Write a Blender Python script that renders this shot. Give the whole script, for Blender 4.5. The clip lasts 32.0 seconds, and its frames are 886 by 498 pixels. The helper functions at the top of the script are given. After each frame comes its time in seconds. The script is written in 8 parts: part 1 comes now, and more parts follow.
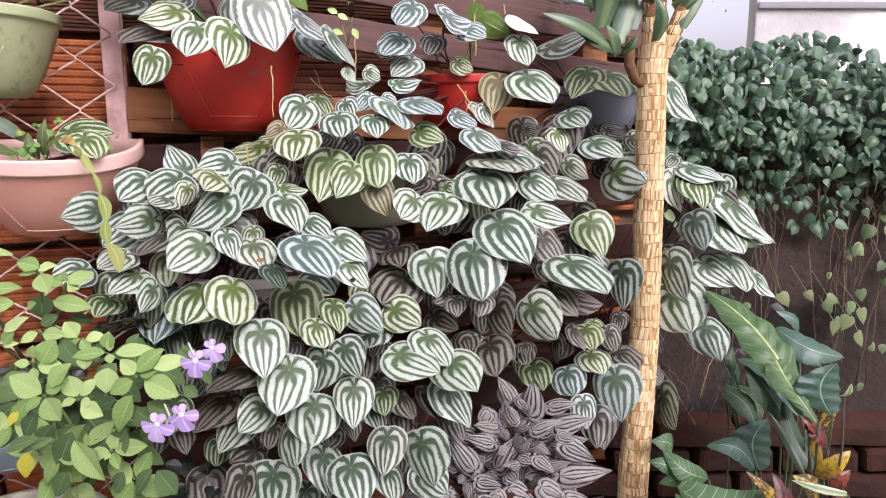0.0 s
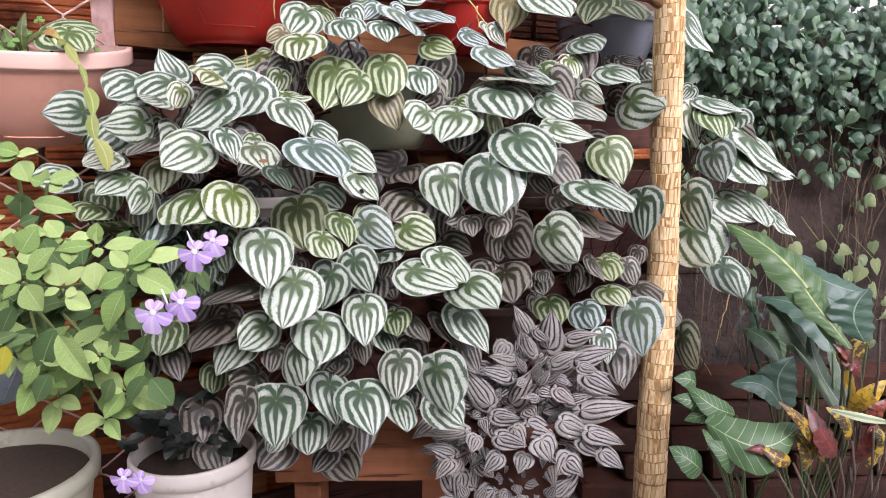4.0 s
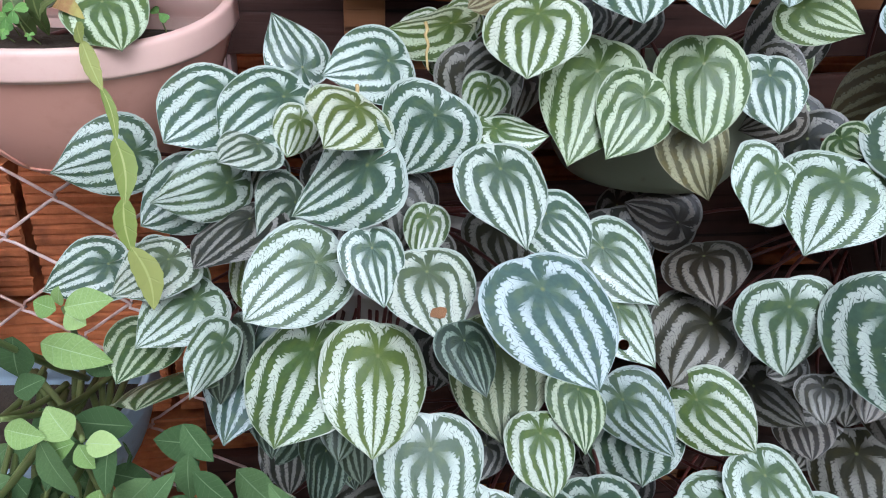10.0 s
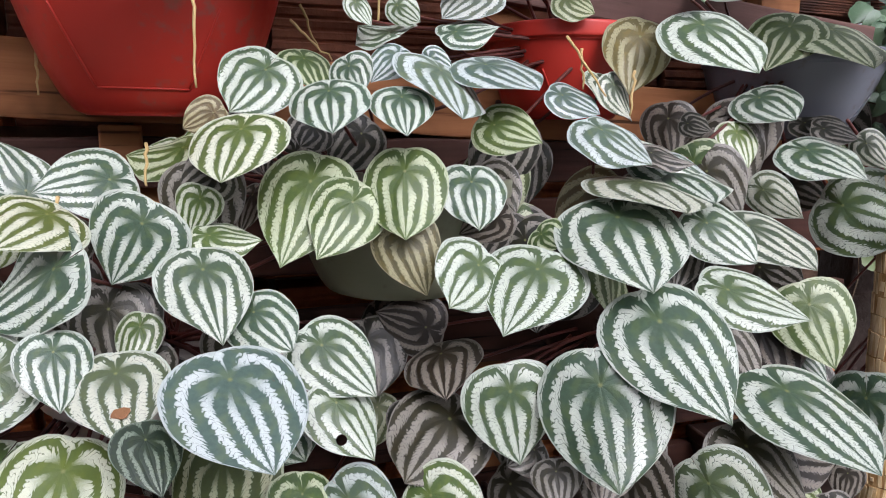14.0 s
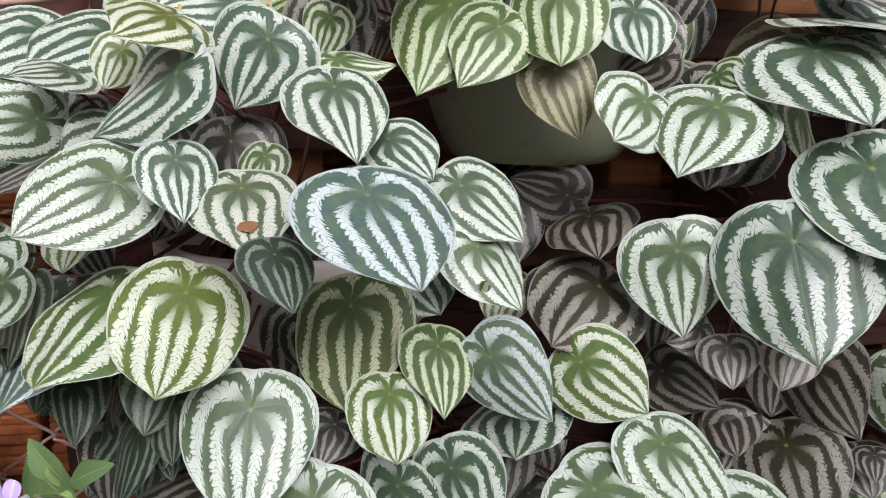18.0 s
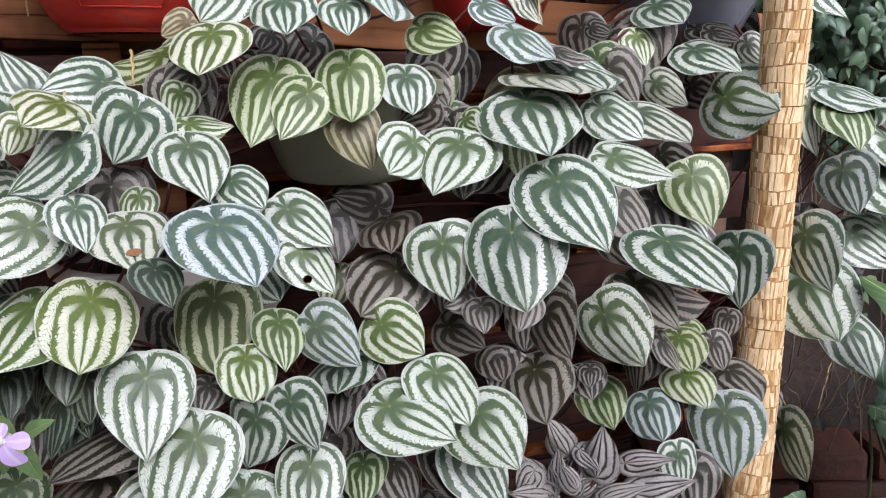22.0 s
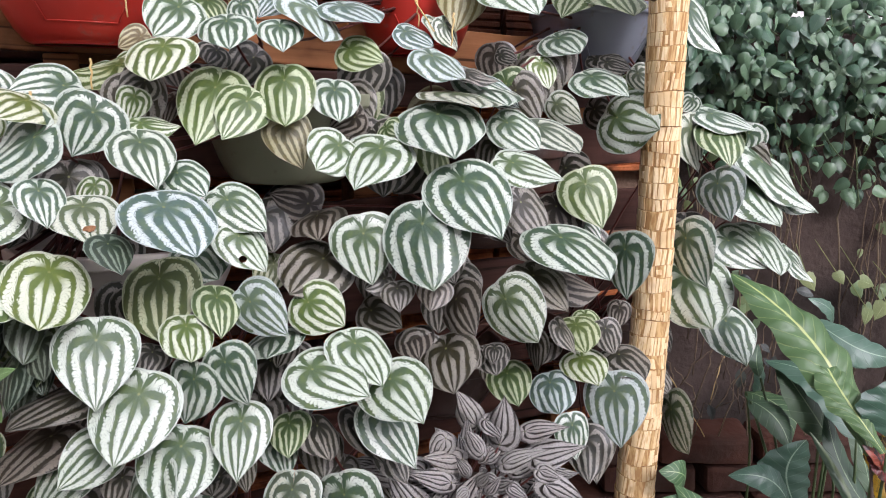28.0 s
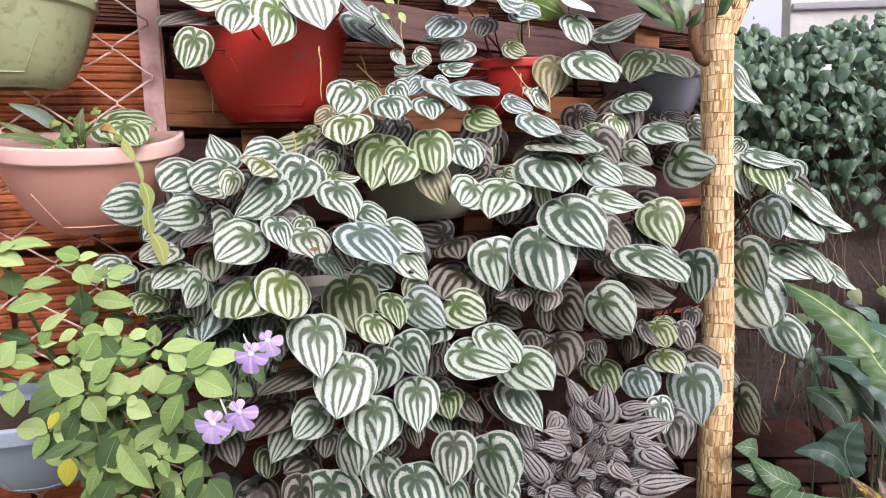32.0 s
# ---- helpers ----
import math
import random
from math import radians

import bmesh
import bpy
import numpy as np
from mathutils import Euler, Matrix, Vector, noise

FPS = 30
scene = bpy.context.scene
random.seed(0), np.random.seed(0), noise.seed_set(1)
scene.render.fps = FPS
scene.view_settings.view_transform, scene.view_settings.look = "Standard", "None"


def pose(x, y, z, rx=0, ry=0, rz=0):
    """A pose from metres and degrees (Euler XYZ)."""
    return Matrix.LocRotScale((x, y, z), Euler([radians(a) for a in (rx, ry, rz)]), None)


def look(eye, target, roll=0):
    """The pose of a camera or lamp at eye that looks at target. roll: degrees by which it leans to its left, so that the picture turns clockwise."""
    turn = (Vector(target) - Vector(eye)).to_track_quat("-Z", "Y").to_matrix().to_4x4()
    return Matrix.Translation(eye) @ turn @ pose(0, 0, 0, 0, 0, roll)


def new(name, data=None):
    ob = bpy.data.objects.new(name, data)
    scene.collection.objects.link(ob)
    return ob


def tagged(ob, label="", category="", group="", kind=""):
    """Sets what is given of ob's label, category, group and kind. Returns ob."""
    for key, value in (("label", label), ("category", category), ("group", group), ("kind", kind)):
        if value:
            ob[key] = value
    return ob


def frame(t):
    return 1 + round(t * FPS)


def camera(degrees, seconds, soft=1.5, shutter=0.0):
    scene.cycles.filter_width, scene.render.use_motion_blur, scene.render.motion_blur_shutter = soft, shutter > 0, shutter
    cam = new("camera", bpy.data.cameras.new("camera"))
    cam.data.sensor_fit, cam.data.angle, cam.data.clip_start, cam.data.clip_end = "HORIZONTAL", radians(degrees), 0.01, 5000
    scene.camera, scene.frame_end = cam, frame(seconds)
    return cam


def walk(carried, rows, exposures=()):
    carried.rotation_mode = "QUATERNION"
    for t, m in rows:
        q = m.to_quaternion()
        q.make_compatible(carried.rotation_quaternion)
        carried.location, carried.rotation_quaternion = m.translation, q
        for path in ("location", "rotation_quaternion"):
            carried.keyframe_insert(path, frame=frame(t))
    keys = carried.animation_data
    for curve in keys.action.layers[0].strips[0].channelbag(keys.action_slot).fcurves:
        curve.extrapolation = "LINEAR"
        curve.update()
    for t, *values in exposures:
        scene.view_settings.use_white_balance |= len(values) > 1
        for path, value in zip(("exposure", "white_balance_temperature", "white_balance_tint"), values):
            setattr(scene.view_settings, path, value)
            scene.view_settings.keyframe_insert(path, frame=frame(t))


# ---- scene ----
cam = camera(65.8, 32.0, soft=1.0)
METRES, EYE, TILT, LEAN, TURN = 2.3, 1.05, -10.0, 0.0, 0.0
ROWS = [
    (0.0, 0.0, 0.0, 0.0, -0.0, 0.0, 0.0),
    (0.5, -0.0069, 0.0045, -0.0142, 0.46, 2.08, -0.29),
    (1.0, -0.0111, 0.0056, -0.0244, -0.02, 4.7, -0.19),
    (1.5, -0.0181, 0.008, -0.0385, -2.02, 5.24, -0.92),
    (2.0, -0.0253, 0.0128, -0.0497, -1.75, 4.07, -0.91),
    (2.5, -0.0305, 0.0213, -0.0608, -2.11, 3.21, -1.46),
    (4.5, -0.0214, 0.0439, -0.0665, -0.72, 0.53, 1.18),
    (5.0, -0.0206, 0.0497, -0.0476, 0.98, 1.52, 1.56),
    (5.5, -0.0274, 0.0531, -0.0317, 3.48, -0.76, 1.06),
    (6.0, -0.0445, 0.085, -0.0023, 7.35, -4.13, -0.03),
    (6.5, -0.0517, 0.1399, 0.0212, 7.61, -6.95, -0.59),
    (7.0, -0.0668, 0.1901, 0.0488, 9.49, -9.07, -2.83),
    (7.5, -0.0751, 0.2194, 0.0648, 12.3, -9.74, -4.3),
    (8.0, -0.0748, 0.2351, 0.0776, 13.48, -12.18, -4.92),
    (8.5, -0.0721, 0.2404, 0.0826, 12.21, -12.93, -5.02),
    (9.0, -0.0718, 0.2456, 0.084, 12.53, -13.53, -4.71),
    (9.5, -0.0754, 0.2601, 0.0759, 13.36, -14.71, -4.39),
    (10.0, -0.0797, 0.2684, 0.0643, 13.85, -15.03, -4.32),
    (10.5, -0.0739, 0.267, 0.0617, 12.05, -13.0, -4.55),
    (11.0, -0.0652, 0.2659, 0.0619, 10.44, -10.61, -4.05),
    (11.5, -0.0513, 0.2659, 0.0631, 7.92, -10.01, -3.87),
    (12.0, -0.0398, 0.2653, 0.0628, 6.64, -9.65, -3.37),
    (12.5, -0.0305, 0.2682, 0.0629, 5.04, -9.05, -2.76),
    (13.0, -0.0244, 0.2695, 0.063, 4.26, -6.59, -2.41),
    (13.5, -0.0182, 0.2664, 0.054, 4.18, -3.16, -2.05),
    (15.5, -0.0126, 0.2829, 0.0298, 6.76, 1.99, -1.59),
    (16.0, -0.0144, 0.2998, 0.0257, 7.37, 1.07, -1.38),
    (16.5, -0.0212, 0.3075, 0.022, 7.93, 0.24, -1.44),
    (17.0, -0.0376, 0.3095, 0.0141, 9.61, -1.89, -3.0),
    (17.5, -0.0382, 0.309, 0.0062, 10.45, -3.42, -2.88),
    (18.0, -0.036, 0.2963, 0.0022, 12.3, -4.1, -3.22),
    (18.5, -0.0329, 0.2793, 0.0019, 11.79, -4.69, -3.32),
    (19.0, -0.0284, 0.2568, 0.0029, 11.81, -4.57, -2.99),
    (19.5, -0.0225, 0.238, 0.0038, 10.81, -5.59, -3.04),
    (20.0, -0.018, 0.2232, 0.0019, 8.4, -7.63, -2.57),
    (20.5, -0.0135, 0.2099, -0.0008, 7.73, -9.01, -1.97),
    (21.0, -0.0113, 0.2039, -0.006, 5.27, -9.78, -2.0),
    (21.5, -0.0055, 0.2029, 0.0041, 3.79, -8.05, 0.49),
    (22.0, 0.0026, 0.2061, 0.0157, 1.95, -5.02, 0.31),
    (22.5, -0.006, 0.2043, 0.0306, 3.87, -0.85, -0.02),
    (23.0, -0.0209, 0.1907, 0.036, 3.36, 1.8, -2.31),
    (23.5, -0.0315, 0.1674, 0.042, 2.24, 5.73, -2.43),
    (24.0, -0.0296, 0.1524, 0.0451, -0.16, 8.16, -1.74),
    (24.5, -0.0205, 0.1473, 0.0405, -2.75, 7.11, -1.11),
    (25.0, -0.009, 0.1469, 0.0375, -4.72, 4.86, -0.76),
    (25.5, 0.0026, 0.1542, 0.0302, -5.94, 0.88, -0.69),
    (26.0, 0.0128, 0.1578, 0.0252, -3.31, -0.71, -0.72),
    (26.5, 0.0258, 0.1634, 0.0248, -2.16, -1.95, 0.37),
    (28.5, 0.0149, 0.1372, -0.0119, -1.9, -2.53, -0.82),
    (29.0, 0.004, 0.107, -0.0208, -0.95, -1.33, -0.09),
    (29.5, -0.0048, 0.0886, -0.0273, -2.71, -0.76, 0.06),
    (30.0, -0.0125, 0.0663, -0.028, -2.09, -1.15, 0.65),
    (30.5, -0.0181, 0.0512, -0.0249, -1.48, 0.81, 1.5),
    (31.0, -0.022, 0.0432, -0.0251, -1.28, 2.84, 2.26),
    (31.5, -0.0261, 0.0408, -0.0232, -0.52, 2.0, 2.16),
    (32.0, -0.032, 0.0391, -0.0269, 1.54, 2.4, 1.43),
]
walk(cam, [(t, pose(0, 0, EYE, TILT, LEAN, TURN) @ pose(METRES * x, METRES * y, METRES * z, 90 + pitch, roll, yaw)) for t, x, y, z, yaw, pitch, roll in ROWS], exposures=((0.0, 0.66, 6200.0, 28.0), (2.0, 0.35, 6250.0, 28.0), (4.5, 0.74, 6150.0, 26.0), (6.5, 0.68, 6200.0, 22.0), (8.0, 0.42, 5800.0, 17.0), (9.0, 0.40, 5450.0, 13.0), (11.0, 0.34, 5350.0, 12.0), (12.0, 0.28, 5600.0, 15.0), (13.0, 0.33, 5900.0, 19.0), (16.0, 0.5, 6150.0, 23.0), (18.0, 0.43, 6200.0, 18.0), (20.0, 0.48, 6250.0, 21.0), (22.5, 0.47, 5950.0, 23.0), (24.0, 0.38, 5850.0, 22.0), (25.0, 0.24, 5800.0, 24.0), (26.0, 0.38, 6250.0, 24.0), (28.5, 0.65, 6050.0, 23.0), (31.0, 0.72, 5950.0, 24.0), (32.0, 0.67, 6200.0, 25.0)))

# ---------------------------------------------------------------- world and light
world = bpy.data.worlds.new("sky")
scene.world = world
world.use_nodes = True
wn = world.node_tree
sky = wn.nodes.new("ShaderNodeTexSky")
sky.sky_type = 'NISHITA'
sky.sun_disc = False
sky.sun_elevation = radians(38)
sky.sun_rotation = radians(152)
sky.air_density, sky.dust_density = 1.0, 5.0
haze = wn.nodes.new("ShaderNodeHueSaturation")
haze.inputs["Saturation"].default_value, haze.inputs["Value"].default_value = 0.18, 1.27
wn.links.new(sky.outputs[0], haze.inputs["Color"])
wn.links.new(haze.outputs[0], wn.nodes["Background"].inputs[0])
wn.nodes["Background"].inputs[1].default_value = 0.137

sun = new("sun", bpy.data.lights.new("sun", 'SUN'))
sun.data.energy, sun.data.angle, sun.data.color = 0.92, radians(40), (1.0, 0.99, 0.98)
sun.matrix_world = look((2.4, -3.4, 4.2), (0.0, 1.2, 0.7))

# ---------------------------------------------------------------- helpers of this scene
RND = random.Random(7)


class Graph:
    """A small builder of node materials."""

    def __init__(self, name):
        self.m = bpy.data.materials.new(name)
        self.m.use_nodes = True
        self.t = self.m.node_tree
        self.b = self.t.nodes["Principled BSDF"]

    def put(self, socket, v):
        if isinstance(v, bpy.types.NodeSocket):
            self.t.links.new(v, socket)
        elif isinstance(v, tuple) and len(v) == 3 and socket.type == 'RGBA':
            socket.default_value = (*v, 1.0)
        else:
            socket.default_value = v

    def math(self, op, a, b=0.0, c=None, clamp=False):
        n = self.t.nodes.new("ShaderNodeMath")
        n.operation, n.use_clamp = op, clamp
        self.put(n.inputs[0], a)
        self.put(n.inputs[1], b)
        if c is not None:
            self.put(n.inputs[2], c)
        return n.outputs[0]

    def ramp(self, x, lo, hi):
        n = self.t.nodes.new("ShaderNodeMapRange")
        n.interpolation_type = 'SMOOTHSTEP'
        self.put(n.inputs[0], x)
        n.inputs[1].default_value, n.inputs[2].default_value = lo, hi
        return n.outputs[0]

    def mix(self, f, a, b):
        n = self.t.nodes.new("ShaderNodeMix")
        n.data_type = 'RGBA'
        self.put(n.inputs[0], f)
        self.put(n.inputs[6], a)
        self.put(n.inputs[7], b)
        return n.outputs[2]

    def noise(self, scale, detail=3.0, vec=None, rough=0.55):
        n = self.t.nodes.new("ShaderNodeTexNoise")
        n.inputs["Scale"].default_value, n.inputs["Detail"].default_value = scale, detail
        n.inputs["Roughness"].default_value = rough
        self.put(n.inputs["Vector"], vec if vec is not None else self.coord())
        return n.outputs[0]

    def coord(self, which="Object"):
        return self.t.nodes.new("ShaderNodeTexCoord").outputs[which]

    def scaled(self, v, s):
        n = self.t.nodes.new("ShaderNodeMapping")
        n.inputs["Scale"].default_value = s
        self.put(n.inputs["Vector"], v)
        return n.outputs[0]

    def split(self, v):
        n = self.t.nodes.new("ShaderNodeSeparateXYZ")
        self.put(n.inputs[0], v)
        return n.outputs

    def random(self):
        return self.t.nodes.new("ShaderNodeObjectInfo").outputs["Random"]

    def island(self):
        return self.t.nodes.new("ShaderNodeNewGeometry").outputs["Random Per Island"]

    def bump(self, h, strength=0.3, dist=0.002):
        n = self.t.nodes.new("ShaderNodeBump")
        n.inputs["Strength"].default_value, n.inputs["Distance"].default_value = strength, dist
        self.put(n.inputs["Height"], h)
        self.t.links.new(n.outputs[0], self.b.inputs["Normal"])

    def done(self, color, rough=0.5, spec=0.5, metal=0.0):
        self.put(self.b.inputs["Base Color"], color)
        self.put(self.b.inputs["Roughness"], rough)
        self.b.inputs["Specular IOR Level"].default_value = spec
        self.b.inputs["Metallic"].default_value = metal
        return self.m


def striped_leaf(name, vein, silver, cover=0.5, blotch=(0.12, 0.09, 0.04), gloss=0.42, bands=3.5, puffy=0.20, eye=1.0):
    """Peperomia blade: dark ribs that leave the stalk and run to the tip, silver cells between them."""
    g = Graph(name)
    u, v, _ = g.split(g.coord("UV"))
    r = g.random()
    a = g.math('ABSOLUTE', g.math('MULTIPLY_ADD', u, 2.0, -1.0))
    px, py, _ = g.split(g.coord("Object"))
    reach = g.math('SQRT', g.math('ADD', g.math('MULTIPLY', px, px), g.math('MULTIPLY', py, py)))
    n1 = g.t.nodes.new("ShaderNodeTexNoise")
    n1.noise_dimensions = '4D'
    n1.inputs["Scale"].default_value, n1.inputs["Detail"].default_value = 1.0, 2.0
    g.put(n1.inputs["Vector"], g.scaled(g.coord("UV"), (13.0, 24.0, 1.0)))
    g.put(n1.inputs["W"], g.math('MULTIPLY', r, 40.0))
    rag = g.math('SUBTRACT', n1.outputs[0], 0.5)
    n2 = g.t.nodes.new("ShaderNodeTexNoise")
    n2.noise_dimensions = '4D'
    n2.inputs["Scale"].default_value, n2.inputs["Detail"].default_value = 1.0, 1.0
    g.put(n2.inputs["Vector"], g.scaled(g.coord("UV"), (4.5, 3.0, 1.0)))
    g.put(n2.inputs["W"], g.math('MULTIPLY_ADD', r, 70.0, 5.0))
    sway = g.math('MULTIPLY', g.math('SUBTRACT', n2.outputs[0], 0.5), g.math('MULTIPLY', g.ramp(a, 1.0, 0.8), 0.42))
    wedge = g.math('MULTIPLY_ADD', g.ramp(v, 0.42, 1.0), -0.52, 1.0)
    saw = g.math('FRACT', g.math('MULTIPLY_ADD', g.math('MULTIPLY', a, wedge), bands, g.math('MULTIPLY_ADD', rag, 0.12, sway)))
    rib = g.math('MULTIPLY', g.math('ABSOLUTE', g.math('SUBTRACT', saw, 0.5)), 2.0)
    cell = g.math('FRACT', g.math('ADD', g.math('MULTIPLY_ADD', v, 22.0, g.math('MULTIPLY', rib, -1.7)), g.math('MULTIPLY', rag, 3.2)))
    cell = g.math('MULTIPLY', g.math('ABSOLUTE', g.math('SUBTRACT', cell, 0.5)), 2.0)
    scallop = g.math('MULTIPLY', cell, cell)
    back = g.math('MULTIPLY', g.math('MAXIMUM', g.math('MULTIPLY', py, -1.0), 0.0), 0.75)
    near = g.ramp(g.math('ADD', reach, back), 0.07, 0.34)
    jag = g.math('MULTIPLY', g.math('MULTIPLY_ADD', scallop, 0.36, g.math('MULTIPLY', rag, 0.62)), g.math('MULTIPLY_ADD', near, 0.75, 0.25))
    cov = g.math('MULTIPLY', g.math('MULTIPLY_ADD', r, 0.16, cover), g.math('MULTIPLY_ADD', near, 0.5 * eye, 1.0 - 0.5 * eye))
    m = g.math('SUBTRACT', cov, g.math('ADD', rib, jag))
    core = g.ramp(m, 0.0, 0.26)
    m = g.ramp(m, -0.05, 0.07)
    m = g.math('MULTIPLY', m, g.ramp(g.math('ADD', reach, g.math('MULTIPLY', g.math('ADD', jag, g.math('MULTIPLY', py, -1.4)), 0.16)), 0.055 * eye, 0.235 * eye + 0.01))
    m = g.math('MULTIPLY', m, g.math('SUBTRACT', 1.0, g.math('MULTIPLY', g.ramp(v, 0.86, 0.99), 0.65)))
    line = g.math('MULTIPLY', g.ramp(cell, 0.84, 0.95), g.math('MULTIPLY', near, 0.75))
    edge = g.math('MULTIPLY', g.ramp(a, 0.958, 0.976), g.ramp(v, 0.05, 0.08))
    fine = g.noise(210.0, 3.0, None, 0.7)
    soft = g.noise(30.0, 2.0)
    wide = g.noise(9.0, 1.0)
    dark = g.mix(soft, tuple(c * 0.72 for c in vein), tuple(c * 1.3 for c in vein))
    lime = g.math('MULTIPLY', g.math('ADD', g.math('MULTIPLY', g.ramp(r, 0.35, 1.0), 0.45), g.math('MULTIPLY', g.ramp(wide, 0.42, 0.68), 0.4)), 1.0)
    dark = g.mix(lime, dark, (vein[0] * 1.9, vein[1] * 1.5, vein[2] * 0.75))
    light = g.mix(g.ramp(fine, 0.3, 0.7), tuple(c * 0.80 for c in silver), tuple(min(c * 1.1, 0.8) for c in silver))
    light = g.mix(g.math('MULTIPLY', lime, 0.5), light, (silver[0] * 0.95, silver[1] * 0.97, silver[2] * 0.82))
    tan = g.math('MULTIPLY', g.ramp(g.math('FRACT', g.math('MULTIPLY', r, 7.3)), 0.68, 1.0), 0.45)
    light = g.mix(tan, light, (silver[0] * 0.92, silver[1] * 0.78, silver[2] * 0.68))
    dark = g.mix(tan, dark, (vein[0] * 1.7, vein[1] * 0.95, vein[2] * 1.0))
    dim = tuple(0.62 * a + 0.38 * b for a, b in zip(silver, vein))
    light = g.mix(core, g.mix(fine, dim, tuple(0.8 * a + 0.2 * b for a, b in zip(silver, vein))), light)
    light = g.mix(line, light, vein)
    col = g.mix(m, dark, light)
    col = g.mix(g.ramp(reach, 0.026, 0.0), col, (0.20, 0.22, 0.08))
    col = g.mix(g.math('MULTIPLY', edge, 0.85), col, tuple(0.72 * a + 0.2 * b for a, b in zip(silver, vein)))
    inner = g.math('MULTIPLY', g.math('MULTIPLY', g.ramp(a, 0.93, 0.945), g.ramp(a, 0.966, 0.956)), g.math('MULTIPLY', g.ramp(v, 0.10, 0.2), 0.35))
    col = g.mix(inner, col, vein)
    spot = g.ramp(g.noise(19.0, 3.0), 0.73, 0.79)
    col = g.mix(g.math('MULTIPLY', spot, 0.45), col, blotch)
    puff = g.math('MULTIPLY', g.math('SUBTRACT', 1.0, g.math('MULTIPLY', rib, rib)), g.math('SUBTRACT', 1.0, g.math('MULTIPLY', scallop, 0.2)))
    g.bump(g.math('ADD', puff, g.math('MULTIPLY', fine, 0.2)), puffy, 0.0014)
    rough = g.math('MULTIPLY_ADD', soft, 0.2, gloss - 0.06)
    return g.done(col, rough, 0.45)


def plain_leaf(name, c1, c2, rough=0.5, rib=(0.3, 0.42, 0.2), ribs=7.0, ribw=0.10, spec=0.4, isl=False, side=0.18, shift=0.0, fleck=None):
    """A leaf of one colour with a pale midrib and faint side ribs."""
    g = Graph(name)
    u, v, _ = g.split(g.coord("UV"))
    r = g.island() if isl else g.random()
    a = g.math('ABSOLUTE', g.math('MULTIPLY_ADD', u, 2.0, -1.0))
    mid = g.ramp(a, ribw, ribw * 0.4)
    if shift:
        b = g.math('ADD', g.math('MULTIPLY_ADD', u, 2.0, -1.0), g.math('MULTIPLY', g.math('SUBTRACT', r, 0.5), shift))
        mid = g.ramp(g.math('ABSOLUTE', b), ribw, ribw * 0.2)
        streak = g.noise(1.0, 3.0, g.scaled(g.coord("UV"), (46.0, 2.5, 1.0)))
        mid = g.math('MULTIPLY', mid, g.math('MULTIPLY_ADD', streak, 1.3, 0.25), None, True)
    s = g.math('FRACT', g.math('MULTIPLY', g.math('SUBTRACT', v, g.math('MULTIPLY', a, 0.16)), ribs))
    sides = g.ramp(g.math('ABSOLUTE', g.math('SUBTRACT', s, 0.5)), 0.07, 0.0)
    soft = g.noise(28.0, 3.0)
    fine = g.noise(380.0, 2.0)
    col = g.mix(g.math('MULTIPLY_ADD', soft, 0.6, g.math('MULTIPLY', g.math('SUBTRACT', r, 0.5), 0.9)), c1, c2)
    col = g.mix(g.math('MULTIPLY', g.math('MAXIMUM', mid, g.math('MULTIPLY', sides, side)), 0.75), col, rib)
    if fleck:
        col = g.mix(g.ramp(g.noise(95.0, 2.0), 0.52, 0.60), col, fleck)
    g.bump(g.math('ADD', g.math('MULTIPLY', sides, -0.7), g.math('MULTIPLY', fine, 0.3)), 0.35, 0.0012)
    return g.done(col, g.math('MULTIPLY_ADD', soft, 0.15, rough - 0.08), spec)


def plastic(name, c, dirt=(0.16, 0.12, 0.09), amount=0.5, rough=0.38):
    """Sun-bleached moulded plastic with scuffs and dried splashes of soil."""
    g = Graph(name)
    big = g.noise(9.0, 4.0)
    small = g.noise(70.0, 4.0)
    col = g.mix(big, tuple(x * 0.82 for x in c), tuple(min(x * 1.14, 0.9) for x in c))
    d = g.math('MULTIPLY', g.ramp(g.math('MULTIPLY_ADD', small, 0.5, g.math('MULTIPLY', big, 0.5)), 0.55, 0.68), amount)
    col = g.mix(d, col, dirt)
    g.bump(small, 0.15, 0.001)
    return g.done(col, g.math('MULTIPLY_ADD', small, 0.3, rough - 0.1), 0.45)


def timber(name, c1, c2, axis=0):
    """Weathered wood, grain along x."""
    g = Graph(name)
    r = g.random()
    n = g.t.nodes.new("ShaderNodeTexNoise")
    n.noise_dimensions = '4D'
    n.inputs["Scale"].default_value, n.inputs["Detail"].default_value = 1.0, 6.0
    sc = [90.0, 90.0, 90.0]
    sc[axis] = 4.0
    g.put(n.inputs["Vector"], g.scaled(g.coord(), tuple(sc)))
    g.put(n.inputs["W"], g.math('MULTIPLY', r, 30.0))
    blot = g.noise(7.0, 4.0)
    col = g.mix(g.math('MULTIPLY_ADD', n.outputs[0], 0.9, g.math('MULTIPLY_ADD', r, 0.4, -0.2)), c1, c2)
    col = g.mix(g.math('MULTIPLY', g.ramp(blot, 0.5, 0.72), 0.6), col, tuple(x * 0.3 for x in c1))
    col = g.mix(g.math('MULTIPLY', g.ramp(n.outputs[0], 0.40, 0.33), 0.8), col, tuple(x * 0.25 for x in c1))
    g.bump(n.outputs[0], 0.7, 0.003)
    return g.done(col, 0.75, 0.25)


